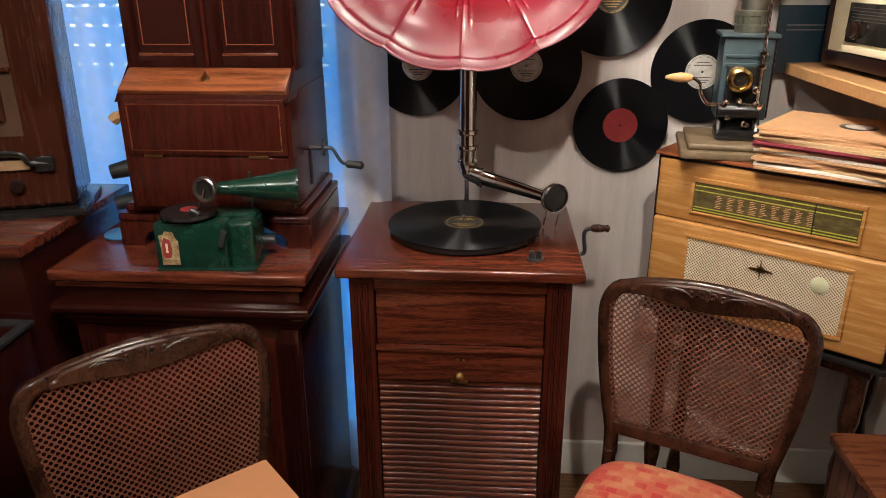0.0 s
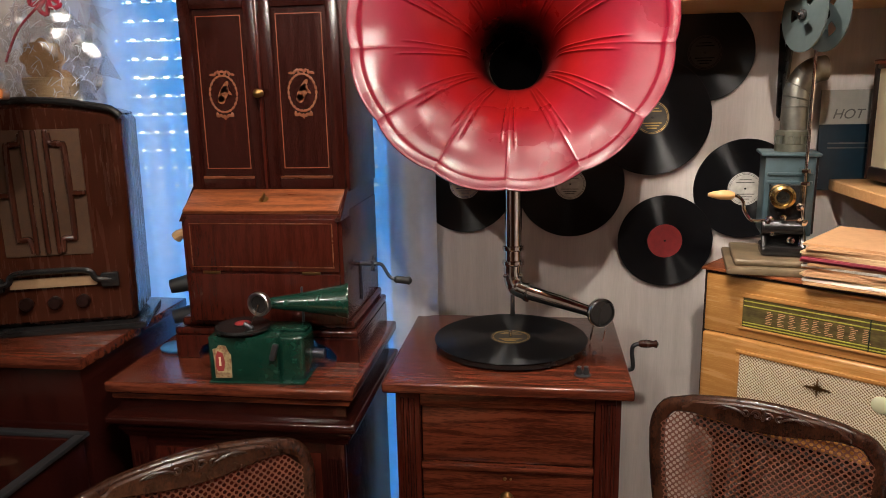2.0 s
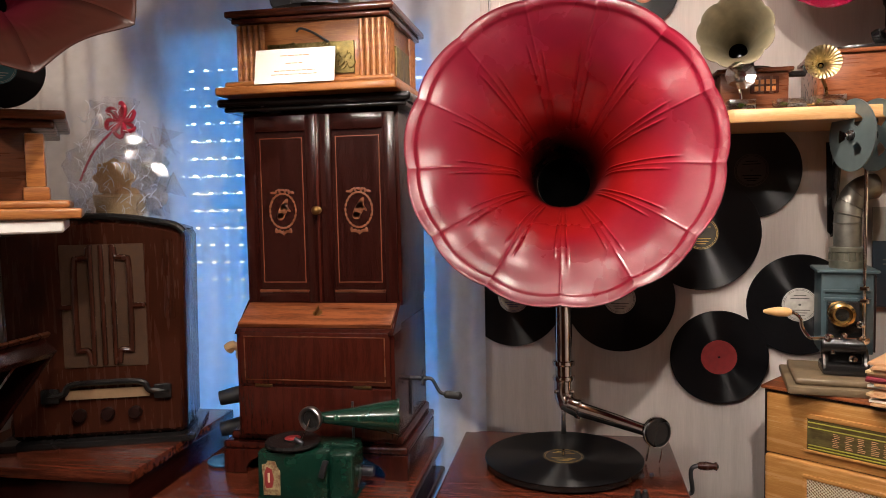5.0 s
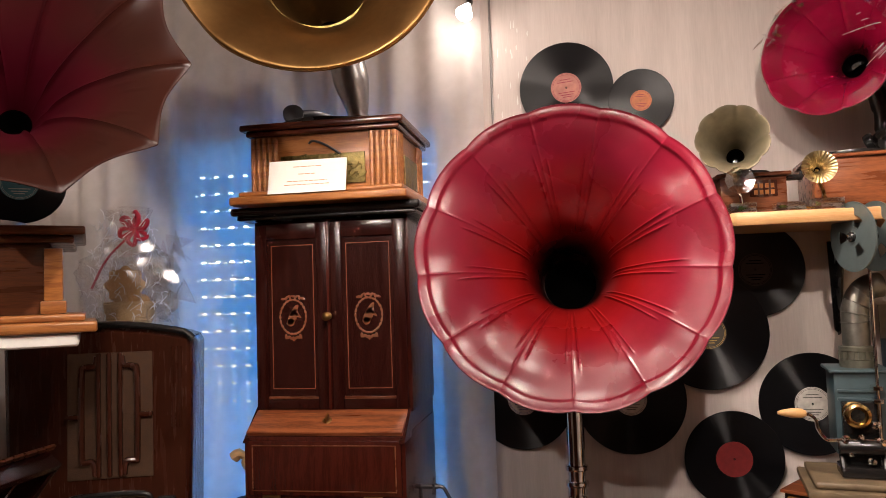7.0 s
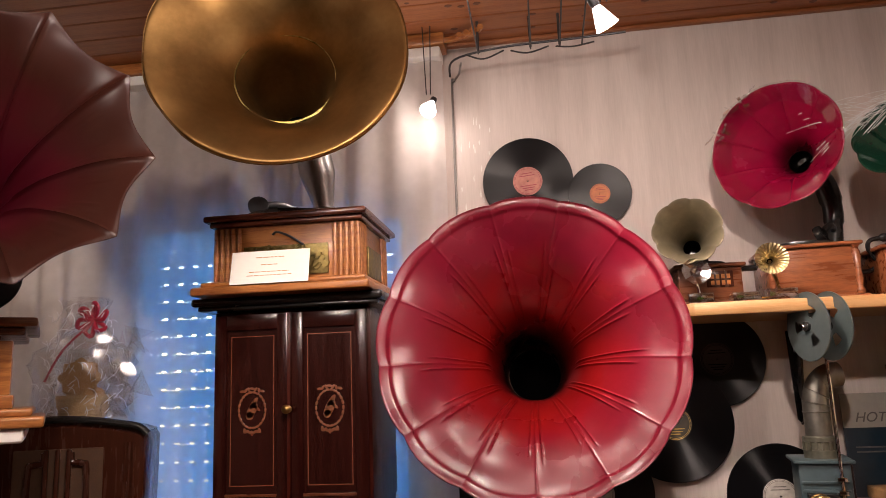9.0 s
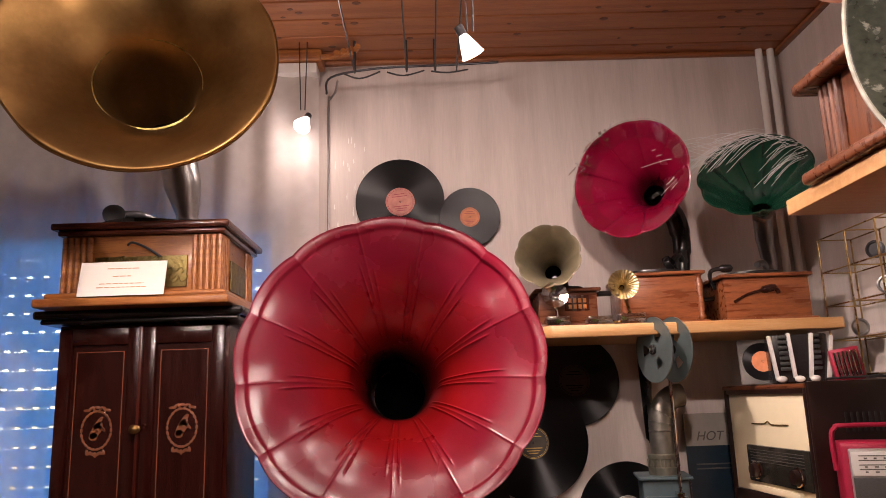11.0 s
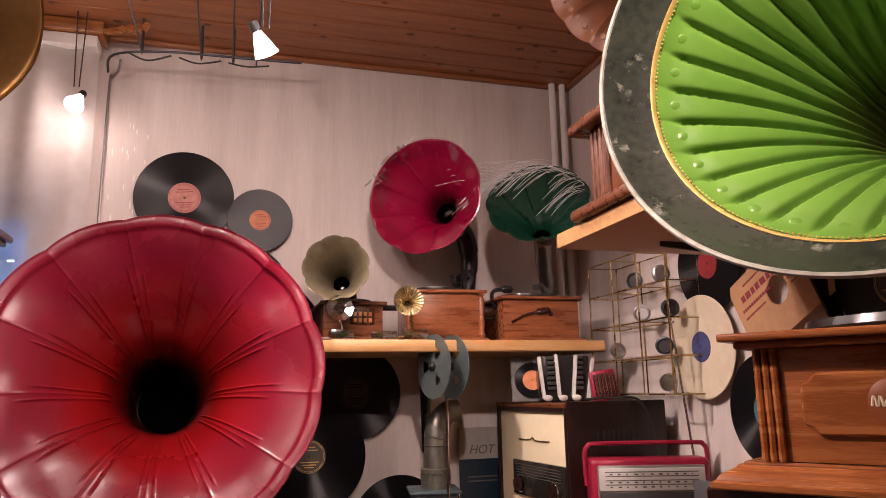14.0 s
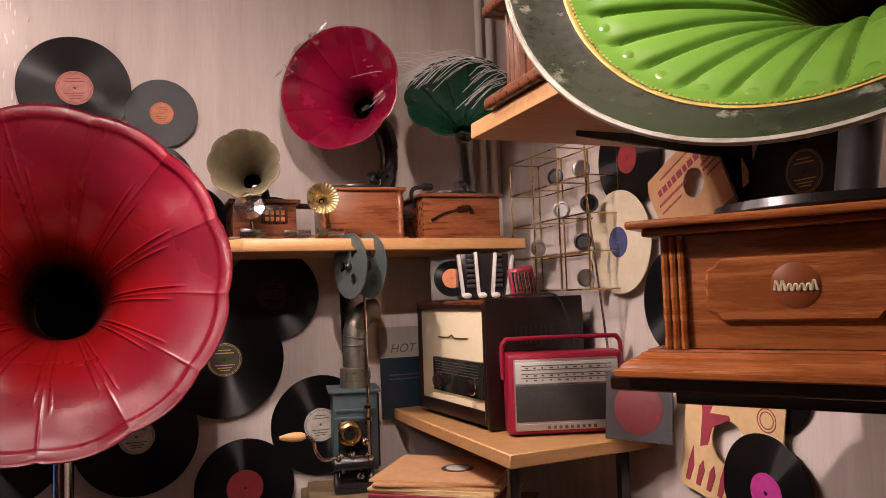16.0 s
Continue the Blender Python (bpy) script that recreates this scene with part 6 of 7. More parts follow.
horn_part(bell([(0.033, -0.36), (0.050, -0.30), (0.080, -0.225), (0.118, -0.155), (0.160, -0.098), (0.200, -0.052), (0.238, -0.018), (0.264, 0.0), (0.275, 0.004)], 10, 140.5, 40, 6, -0.13, 0.95,
               ((0.0, 0.004, 0.004, 0.2, 1.0), (0.16, 0.0016, 0.002, 0.62, 0.90), (-0.16, 0.0016, 0.002, 0.62, 0.90), (0.30, 0.0014, 0.002, 0.70, 0.88), (-0.30, 0.0014, 0.002, 0.70, 0.88)), 0.012, 0, 0.0015, dent=0.002),
          lm, maroon, lg, "dark maroon enamelled flower horn")
b = I()
tube(b, curve_pts([lm @ Vector((0, 0, -0.4225)), lm @ Vector((0, 0, -0.447)), (-1.275, 1.375, 2.00), (-1.275, 1.355, 1.92), (-1.265, 1.325, 1.850)], 6), [0.020] * 6 + [0.024] * 19, 16)
part("neck", b, steel_dark, lg)
record(pose(-1.172, 1.28, 1.935, 76, 0, 38), 0.0875, 0.036, teal_label, "small black record with pale blue label leaning on the shelf gramophone", "", white_label)

# ---- pine shelf on the north wall and what stands on it ----
S1 = 1.845
sh = thing("wall_shelf", (0, 0, 0), "pine wall shelf on black steel brackets", "shelf")
b = I()
prism(b, [(0.296, 1.80), (0.336, 1.76), (1.075, 1.76), (1.075, 2.098), (0.296, 2.098)], S1 - 0.030, S1, None, 0.003)
part("board", b, pine, sh)
for bx in (0.655,):
    b = I()
    prism(b, [(2.098, S1 - 0.031), (1.84, S1 - 0.031), (1.84, S1 - 0.040), (2.03, S1 - 0.09), (2.075, S1 - 0.305), (2.098, S1 - 0.315)], 0, 0.006, Matrix(((0, 0, 1, bx - 0.003), (1, 0, 0, 0), (0, 1, 0, 0), (0, 0, 0, 1))), 0.001)
    prism(b, [(bx - 0.017, S1 - 0.06), (bx + 0.017, S1 - 0.06), (bx + 0.011, S1 - 0.300), (bx, S1 - 0.312), (bx - 0.011, S1 - 0.300)], 0, 0.006, pose(0, 2.0985, 0, 90, 0, 0), 0.001)
    part("bracket", b, black_lac, sh, "black sheet-steel bracket")


def case_gram(m, w, d, h, material, label, posts=False, arm=True, group="gramophones on the shelf"):
    """Small table gramophone: moulded base, case, lid, platter, crank."""
    e = thing("table_gramophone", m, label, "gramophone", group)
    b_ = box(I(), -w / 2 - 0.012, -0.012, 0, w / 2 + 0.012, d, 0.012, 0.005, seg=3)
    part("base", b_, material, e)
    part("case", box(I(), -w / 2, 0, 0.012, w / 2, d - 0.008, h - 0.010, 0.003), material, e)
    part("lid", box(I(), -w / 2 - 0.010, -0.010, h - 0.010, w / 2 + 0.010, d, h, 0.004, seg=3), material, e)
    if posts:
        for s in (-1, 1):
            prof = [(0.009, 0.012), (0.011, 0.02), (0.006, 0.03), (0.010, 0.05), (0.007, 0.07), (0.010, h - 0.03), (0.006, h - 0.02), (0.010, h - 0.011)]
            part("corner_post", lathe(I(), prof, 14, Matrix.Translation((s * (w / 2 - 0.008), -0.004, 0))), material, e)
    part("turntable", lathe(I(), [(0.01, h), (0.40 * w, h), (0.405 * w, h + 0.004), (0.40 * w, h + 0.011), (0.01, h + 0.012)], 40, Matrix.Translation((0, d * 0.5, 0.001))), black_lac, e)
    return e


g1 = case_gram(pose(0.398, 1.845, S1, 0, 0, 0), 0.155, 0.19, 0.105, walnut, "small carved oak gramophone with grey morning-glory horn")
b = box(I(), -0.01, -0.004, 0.045, 0.055, 0.001, 0.085, 0.002)
part("fretwork", b, radio_wood, g1)
b = I()
for k in range(4):
    for q in range(2):
        box(b, 0.0 + k * 0.013, -0.0055, 0.05 + q * 0.016, 0.008 + k * 0.013, -0.004, 0.061 + q * 0.016, 0)
part("opening", b, orange_wood, g1)
gm = aim((-0.055, -0.055, 0.185), (-0.25, -1, 0.15), 0.16)
part("horn", horn_mesh(gm, 0.083, 0.16, 0.022, 9, 0.07, 0, 1.6, 1.3, 30, 12, 0.0015, False, 0.003), grey_horn, g1, "grey gilt fluted horn", 50)
cup(gm, 0.022, 0.05, g1, shade_dark, "throat_shade")
b = I()
tube(b, curve_pts([gm @ Vector((0, 0, -0.046)), gm @ Vector((0, 0, -0.065)), (0.02, 0.15, 0.150), (0.025, 0.155, 0.115)], 6), 0.011, 10)
part("neck", b, black_lac, g1)
part("crank", tube(I(), [(0.085, 0.05, 0.095), (0.125, 0.05, 0.095), (0.13, 0.05, 0.110)], 0.008, 8), black_lac, g1)

g2 = case_gram(pose(0.655, 1.872, S1, 0, 0, -6), 0.215, 0.205, 0.145, red_oak, "oak table gramophone with turned corner posts and cherry red horn", True)
pm = g2.matrix_world.inverted() @ facing((0.591, 1.852, 2.251), (-0.609, -0.79, 0.07))
CH = [(0.030, -0.185), (0.040, -0.160), (0.052, -0.128), (0.070, -0.095), (0.094, -0.063), (0.122, -0.034), (0.147, -0.012), (0.160, 0.0), (0.165, 0.0)]
horn_part(bell(CH, 9, 100, 24, 5, 0.035, 0.7, ((0.0, 0.0012, 0.002, 0.4, 1.0),), 0.005, 0, 0.002, dent=0.001), pm, pink_red, g2, "cherry red enamelled flower horn")
cup(pm @ Matrix.Translation((0, 0, -0.184)), 0.031, 0.03, g2, shade_dark, "throat_shade")
b = I()
tube(b, curve_pts([pm @ Vector((0, 0, -0.2165)), pm @ Vector((0, 0, -0.222)), (0.098, 0.190, 0.345), (0.112, 0.188, 0.28), (0.110, 0.185, 0.22), (0.105, 0.185, 0.16)], 6), [0.026] * 6 + [0.030] * 6 + [0.030] * 6 + [0.026] * 6 + [0.022] * 7, 16)
part("neck", b, black_lac, g2)
b = I()
lathe(b, [(0.001, -0.012), (0.020, -0.010), (0.022, 0), (0.020, 0.008), (0.001, 0.009)], 20, pose(0.05, 0.10, 0.185, 70, 0, 60))
tube(b, curve_pts([(0.06, 0.105, 0.19), (0.085, 0.13, 0.21), (0.105, 0.175, 0.205)], 5), 0.010, 10)
part("tone_arm", b, black_lac, g2)
part("crank", tube(I(), curve_pts([(0.108, 0.08, 0.075), (0.15, 0.08, 0.075), (0.165, 0.075, 0.085), (0.17, 0.05, 0.10)], 5), 0.006, 8), black_lac, g2)
horn_part(bell([(r * 1.02, z + 0.004) for r, z in CH[5:]], 9, 100, 24, 4, 0.035, 0.7, (), 0.004, 0, 0.002, dent=0.003), pm, film_wrap, g2, "clear film over the horn", "wrap", 15)
# crumpled film folded over the upper edge, catching the light
b = I()
rw = random.Random(33)
for k in range(26):
    a = radians(-18 - rw.uniform(0, 62))
    r_ = rw.uniform(0.135, 0.170)
    p = Vector((r_ * math.cos(a), r_ * math.sin(a), 0.006 + rw.uniform(0, 0.006)))
    q = p + Vector((rw.uniform(-0.025, 0.025), rw.uniform(-0.02, 0.02), rw.uniform(0, 0.006)))
    w_ = Vector((rw.uniform(-0.012, 0.012), rw.uniform(-0.012, 0.012), rw.uniform(0.001, 0.008)))
    b.faces.new([b.verts.new(v) for v in (p, p + w_, q + w_ * 0.6, q)])
bmesh.ops.solidify(b, geom=b.faces[:], thickness=0.0004)
horn_part(b, pm, crisp_film, g2, "crumpled shiny film at the horn's edge", "wrap_fold", 10)

g3 = case_gram(pose(0.930, 1.850, S1, 0, 0, -2), 0.225, 0.215, 0.130, red_oak, "reddish oak table gramophone with green horn under clear film")
part("ornament", tube(I(), curve_pts([(-0.09, -0.001, 0.055), (-0.05, -0.001, 0.075), (-0.01, -0.001, 0.085), (0.02, -0.001, 0.09), (0.03, -0.001, 0.075)], 5), [0.004] * 10 + [0.010] * 6 + [0.006] * 5, 8), mahog_dark, g3, "dark violin-shaped ornament")
gm2 = g3.matrix_world.inverted() @ facing((0.884, 1.74, 2.222), (-0.405, -0.771, 0.491))
BG = [(0.022, -0.150), (0.030, -0.128), (0.045, -0.103), (0.070, -0.074), (0.098, -0.043), (0.122, -0.014), (0.133, 0.0), (0.137, 0.003)]
horn_part(bell(BG, 9, 95, 20, 5, 0.04, 0.7, ((0.0, 0.003, 0.003, 0.3, 1.0),), 0.006, 0, 0.002), gm2, bottle_green, g3, "bottle green enamelled tin horn")
cup(gm2 @ Matrix.Translation((0, 0, -0.149)), 0.023, 0.02, g3, shade_dark, "throat_shade")
b = I()
tube(b, curve_pts([gm2 @ Vector((0, 0, -0.1715)), gm2 @ Vector((0, 0, -0.180)), (0.060, 0.110, 0.235), (0.085, 0.155, 0.19), (0.09, 0.165, 0.145)], 6), [0.026] * 12 + [0.023] * 6 + [0.020] * 7, 14)
part("neck", b, steel, g3)
part("tone_arm", tube(I(), curve_pts([(0.08, 0.16, 0.165), (0.05, 0.12, 0.178), (0.02, 0.09, 0.168)], 5), 0.009, 10), steel, g3)
b = I()
tube(b, curve_pts([(-0.11, 0.06, 0.10), (-0.125, 0.06, 0.13), (-0.12, 0.055, 0.150), (-0.09, 0.05, 0.155)], 5), 0.006, 8)
lathe(b, [(0.006, 0), (0.011, 0.008), (0.010, 0.03), (0.003, 0.036)], 14, pose(-0.10, 0.05, 0.155, 0, 90, 0))
part("crank", b, black_lac, g3)
# clear film gathered over the mouth; pale strands paint its glints, fanning away to one side
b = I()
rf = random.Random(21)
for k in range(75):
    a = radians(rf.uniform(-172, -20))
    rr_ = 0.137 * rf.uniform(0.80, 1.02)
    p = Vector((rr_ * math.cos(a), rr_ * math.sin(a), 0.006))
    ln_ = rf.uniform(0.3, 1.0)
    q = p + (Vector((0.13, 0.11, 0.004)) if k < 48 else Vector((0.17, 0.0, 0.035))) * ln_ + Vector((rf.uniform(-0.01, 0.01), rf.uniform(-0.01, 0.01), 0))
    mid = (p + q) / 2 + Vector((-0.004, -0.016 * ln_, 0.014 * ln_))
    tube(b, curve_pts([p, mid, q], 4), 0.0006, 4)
fo_ = horn_part(b, gm2, film_glint, g3, "pale strands painting the glints on the clear film", "fold_glint")

# glass and brass miniatures
mg = thing("miniature_gramophone", (0.352, 1.795, S1), "miniature cut-glass gramophone ornament", "ornament", "miniatures on the shelf")
b = I()
lathe(b, [(0.004, -0.03), (0.006, -0.015), (0.016, -0.003), (0.034, 0.006), (0.035, 0.008), (0.015, 0.002), (0.002, -0.012)], 10, pose(0, -0.012, 0.078, 78, 0, 0))
part("horn", b, crystal, mg, "facetted crystal horn", 5)
part("stem", tube(I(), curve_pts([(0, 0.02, 0.07), (0.01, 0.03, 0.045), (0.012, 0.03, 0.028)], 5), 0.004, 8), chrome, mg)
part("block", box(I(), -0.02, 0.0, 0, 0.04, 0.05, 0.028, 0.003), crystal, mg)
mb = thing("glass_block", (0.470, 1.785, S1), "small clear glass block on the shelf", "ornament", "miniatures on the shelf")
part("block", box(I(), -0.036, 0, 0, 0.030, 0.045, 0.024, 0.003), crystal, mb)
part("stem", tube(I(), [(0.03, 0.02, 0.010), (0.055, 0.02, 0.008)], 0.003, 8), brass, mb)
gg = thing("miniature_gramophone", (0.545, 1.765, S1), "miniature gilt gramophone ornament on a glass block", "ornament", "miniatures on the shelf")
part("block", box(I(), -0.03, 0.012, 0, 0.036, 0.055, 0.028, 0.002), crystal, gg)
gm3 = aim((-0.022, -0.012, 0.098), (-0.12, -1, 0.1), 0.035)
part("horn", horn_mesh(gm3, 0.036, 0.035, 0.006, 26, 0.03, 0.0, 1.8, 1.5, 18, 6, 0.002, False, 0.0018), pale_gilt, gg, "gilt fluted horn", 30)
cup(gm3, 0.006, 0.012, gg, shade_dark)
part("stem", tube(I(), curve_pts([gm3 @ Vector((0, 0, 0)), (-0.01, 0.045, 0.08), (0.0, 0.045, 0.05), (0.0, 0.035, 0.028)], 5), 0.004, 8), brass, gg)

# ---- corner shelf with valve radio and portable ----
S3 = 1.375
s3 = thing("corner_shelf", (0, 0, 0), "pine corner shelf on black brackets", "shelf")
b = I()
prism(b, [(0.785, 1.93), (0.800, 1.352), (1.176, 1.372), (1.176, 2.098), (0.785, 2.098)], S3 - 0.030, S3, None, 0.003)
part("board", b, pine, s3)
for p0_, yy_ in (((0.86), 1.45), ((1.12), 1.42)):
    b = box(I(), p0_ - 0.012, yy_, 1.02, p0_ + 0.012, yy_ + 0.02, S3 - 0.031, 0.003)
    part("bracket", b, black_lac, s3)
vr = thing("valve_radio", pose(0.835, 1.985, S3, 0, 0, -86), "brown valve radio with cream front and dark dial", "radio")
# local x along the front, -y out of the front
part("case", box(I(), 0.0, 0.012, 0.012, 0.405, 0.27, 0.302, 0.008, seg=3), brown_plastic, vr, "dark brown polished case")
part("top", box(I(), -0.002, 0.0, 0.296, 0.395, 0.26, 0.308, 0.004), walnut, vr)
b = I()
for a in ((0.004, 0.0, 0.012, 0.018, 0.02, 0.298), (0.385, 0.0, 0.012, 0.400, 0.02, 0.298), (0.018, 0.0, 0.285, 0.385, 0.02, 0.298), (0.018, 0.0, 0.012, 0.385, 0.02, 0.045)):
    box(b, *a, bev=0.004)
part("front_frame", b, brown_plastic, vr)
part("front", box(I(), 0.016, 0.008, 0.043, 0.387, 0.016, 0.288, 0.002), cream, vr, "cream front panel")
b = box(I(), 0.100, 0.0, 0.070, 0.380, 0.010, 0.160, 0.006)
dd = part("dial", b, dial_glass, vr, "dark glass dial")
for x_ in (0.15, 0.335):
    lb_ = I()
    lathe(lb_, [(0.020, 0), (0.021, 0.006), (0.017, 0.008), (0.016, 0.018), (0.001, 0.019)], 24, pose(x_, 0.0, 0.100, 90, 0, 0))
    part("knob", lb_, brown_plastic, vr)
    lb_ = I()
    lathe(lb_, [(0.020, 0.004), (0.0225, 0.006), (0.020, 0.008)], 24, pose(x_, 0.0, 0.100, 90, 0, 0), caps=False)
    part("knob_ring", lb_, chrome, vr)
b = I()
for k in range(5):
    box(b, 0.12, -0.001, 0.120 + k * 0.007, 0.36, 0.0005, 0.1215 + k * 0.007, 0)
part("scale_print", b, grille_grey, dd)
part("key_row", box(I(), 0.10, -0.004, 0.048, 0.33, 0.008, 0.064, 0.003), cream, vr, "row of cream push keys")
part("emblem", tube(I(), curve_pts([(0.13, 0.007, 0.212), (0.19, 0.006, 0.213), (0.21, 0.006, 0.219), (0.23, 0.006, 0.212), (0.30, 0.007, 0.213)], 5), 0.0018, 6), brass, vr)
side = box(I(), 0.400, -0.002, 0.004, 0.412, 0.275, 0.312, 0.006)
sd = part("side_panel", side, brown_plastic, vr, "dark brown side panel with vents")
b = I()
for k in range(9):
    box(b, 0.4115, 0.075 + k * 0.014, 0.200, 0.4135, 0.081 + k * 0.014, 0.242, 0)
part("vent", b, rubber, sd)

pr = thing("portable_radio", along(0.875, 1.50, -18) @ Matrix.Translation((0, 0, S3)), "red portable radio with silver dial and grey grille", "portable radio")
part("case", box(I(), 0.0, 0.0, 0.004, 0.266, 0.075, 0.186, 0.012, seg=3), portable_red, pr)
part("bezel", box(I(), 0.014, -0.005, 0.014, 0.252, 0.004, 0.172, 0.004), alu, pr, "bright metal front bezel")
b = box(I(), 0.017, -0.008, 0.118, 0.249, -0.003, 0.166, 0.002)
dp = part("dial", b, pale_dial, pr, "silver tuning scale")
b = I()
for z in (0.158, 0.149, 0.140, 0.131):
    box(b, 0.03, -0.0088, z - 0.0010, 0.235, -0.0078, z + 0.0010, 0)
rp = random.Random(9)
for z in (0.153, 0.136, 0.126):
    for k in range(11):
        xx = 0.04 + k * 0.018
        box(b, xx, -0.0088, z - 0.0015, xx + rp.uniform(0.003, 0.009), -0.0078, z + 0.0015, 0)
part("scale_print", b, ink, dp, "small unreadable scale print")
part("grille", box(I(), 0.017, -0.007, 0.034, 0.249, -0.003, 0.114, 0.002), dark_grille, pr, "perforated grey grille")
b = box(I(), 0.017, -0.008, 0.016, 0.249, -0.003, 0.030, 0.002)
lb2 = part("strip", b, alu, pr)
b = I()
for k in range(9):
    box(b, 0.085 + k * 0.013, -0.0088, 0.018, 0.092 + k * 0.013, -0.0078, 0.025, 0)
part("print", b, grille_grey, lb2, "spaced maker letters as plain blocks")
b = I()
tube(b, curve_pts([(-0.004, 0.04, 0.125), (-0.006, 0.038, 0.19), (0.002, 0.036, 0.212), (0.03, 0.036, 0.217), (0.236, 0.036, 0.217), (0.264, 0.036, 0.212), (0.272, 0.038, 0.19), (0.270, 0.04, 0.125)], 5), 0.0055, 8)
part("handle", b, portable_red, pr)
for x_ in (0.02, 0.246):
    part("foot", rod(I(), (x_, 0.03, 0.0), (x_, 0.03, 0.005), 0.006), rubber, pr)
b = I()
rod(b, (0.248, 0.055, 0.18), (0.215, 0.065, 0.56), 0.0032, 0.0022)
part("aerial", b, chrome, pr, "extended telescopic aerial")
b = I()
for k in range(5):
    tube(b, [(1.135 + 0.012 * math.cos(t), 1.385 + 0.01 * k, S3 + 0.045 + 0.035 * math.sin(t)) for t in np.linspace(0, 6.28, 14)], 0.003, 6)
solid("cable_coil", b, rubber, Matrix(), "coiled black cable on the corner shelf", "cable")
b = I()
tube(b, curve_pts([(0.93, 1.62, S3 + 0.316), (0.99, 1.60, S3 + 0.318), (1.05, 1.575, S3 + 0.314), (1.075, 1.565, S3 + 0.26), (1.09, 1.56, S3 + 0.16), (1.10, 1.555, S3 + 0.08)], 6), 0.0028, 6)
solid("cable", b, rubber, Matrix(), "thin black cable over the valve radio", "cable")

# things on the valve radio
VT = S3 + 0.310
sg = thing("single_record", pose(0.872, 1.80, VT + 0.056, 82, 0, -12), "small record in a grey sleeve leaning on the wall side", "record")
part("sleeve", box(I(), -0.056, -0.056, -0.003, 0.056, 0.056, 0, 0.001), grille_grey, sg)
d, lab = record_bm(0.048, 0.026)
part("disc", d, vinyl, sg)
part("label", lab, orange_label, sg)
ac = thing("toy_accordion", pose(0.935, 1.74, VT, 0, 0, -14), "small black and white ribbed ornament on the radio", "ornament")
b = box(I(), -0.065, 0, 0, 0.07, 0.05, 0.118, 0.006)
part("body", b, black_lac, ac)
for x_, ti in ((-0.052, -0.10), (-0.012, -0.06), (0.022, 0.10), (0.060, 0.16)):
    b = box(I(), x_ - 0.0045, -0.010, 0.012, x_ + 0.0045, 0.004, 0.122, 0.003, pose(0, 0, 0, 0, math.degrees(ti), 0))
    part("white_strip", b, white_pearl, ac)
for x_ in (-0.032, 0.040):
    for k in range(7):
        part("rib", box(I(), x_ - 0.011, -0.008, 0.030 + k * 0.013, x_ + 0.011, 0.0, 0.038 + k * 0.013, 0.002), rubber, ac)
for x_ in (-0.045, -0.005, 0.03):
    b = I()
    bmesh.ops.create_uvsphere(b, u_segments=14, v_segments=8, radius=0.010, matrix=Matrix.Translation((x_, -0.012, 0.009)) @ Matrix.Diagonal((1.2, 0.8, 0.8, 1)))
    part("white_foot", b, white_pearl, ac)
hc = thing("ribbed_case", pose(1.015, 1.66, VT, 0, -8, -20), "small dark red case with ribbed chrome front", "ornament")
part("case", box(I(), -0.032, 0.0, 0, 0.032, 0.03, 0.078, 0.006), portable_red, hc)
for k in range(6):
    part("rib", box(I(), -0.026 + k * 0.009, -0.006, 0.010, -0.020 + k * 0.009, 0.001, 0.070, 0.002), chrome, hc)

# sign behind the projector
sn = thing("tin_sign", pose(0.835, 2.075, 1.49, -3, 0, 0), "dark blue tin sign with lettering behind the projector", "sign")
part("plate", box(I(), -0.085, 0, -0.145, 0.085, 0.004, 0.12, 0.002), sign_blue, sn)
part("band", box(I(), -0.085, -0.0015, 0.03, 0.085, 0.0005, 0.12, 0), mat("pale_band", (0.30, 0.28, 0.25), 0.5), sn)
fc = bpy.data.curves.new("HOT", "FONT")
fc.body, fc.size, fc.extrude, fc.shear = "HOT", 0.036, 0.0006, 0.3
fo = new("lettering", fc)
deps = bpy.context.evaluated_depsgraph_get()
tm = bpy.data.meshes.new_from_object(fo.evaluated_get(deps))
bpy.data.objects.remove(fo)
tm.materials.append(ink)
to = new("lettering", tm)
to.parent, to.matrix_basis = sn, pose(-0.055, -0.0025, 0.045, 90, 0, 0)
b = I()
for z, w in ((-0.02, 0.05), (-0.032, 0.055)):
    box(b, -0.06, -0.0012, z - 0.002, -0.06 + 2 * w, 0.0, z + 0.002, 0)
part("print", b, grille_grey, sn, "small unreadable lines")

# ---- wire display rack on the east wall ----
rk = thing("display_rack", (0, 0, 0), "brass wire display rack with glass shelves and small sound boxes", "display rack")
ys, zs = np.linspace(1.455, 1.835, 4), np.linspace(1.700, 2.055, 5)
for xx in (1.075, 1.165):
    for y_ in ys:
        part("upright", rod(I(), (xx, y_, zs[0]), (xx, y_, zs[-1]), 0.0022, n=8), brass, rk)
    for z_ in zs:
        part("crossbar", rod(I(), (xx, ys[0], z_), (xx, ys[-1], z_), 0.0020, n=8), brass, rk)
for z_ in zs:
    for y_ in ys:
        part("tie", rod(I(), (1.075, y_, z_), (1.165, y_, z_), 0.0018, n=8), brass, rk)
for z_ in zs[:-1]:
    g = part("glass_shelf", box(I(), 1.077, ys[0], z_ + 0.002, 1.163, ys[-1], z_ + 0.005, 0), thin_glass, rk)
rk_rng = random.Random(6)
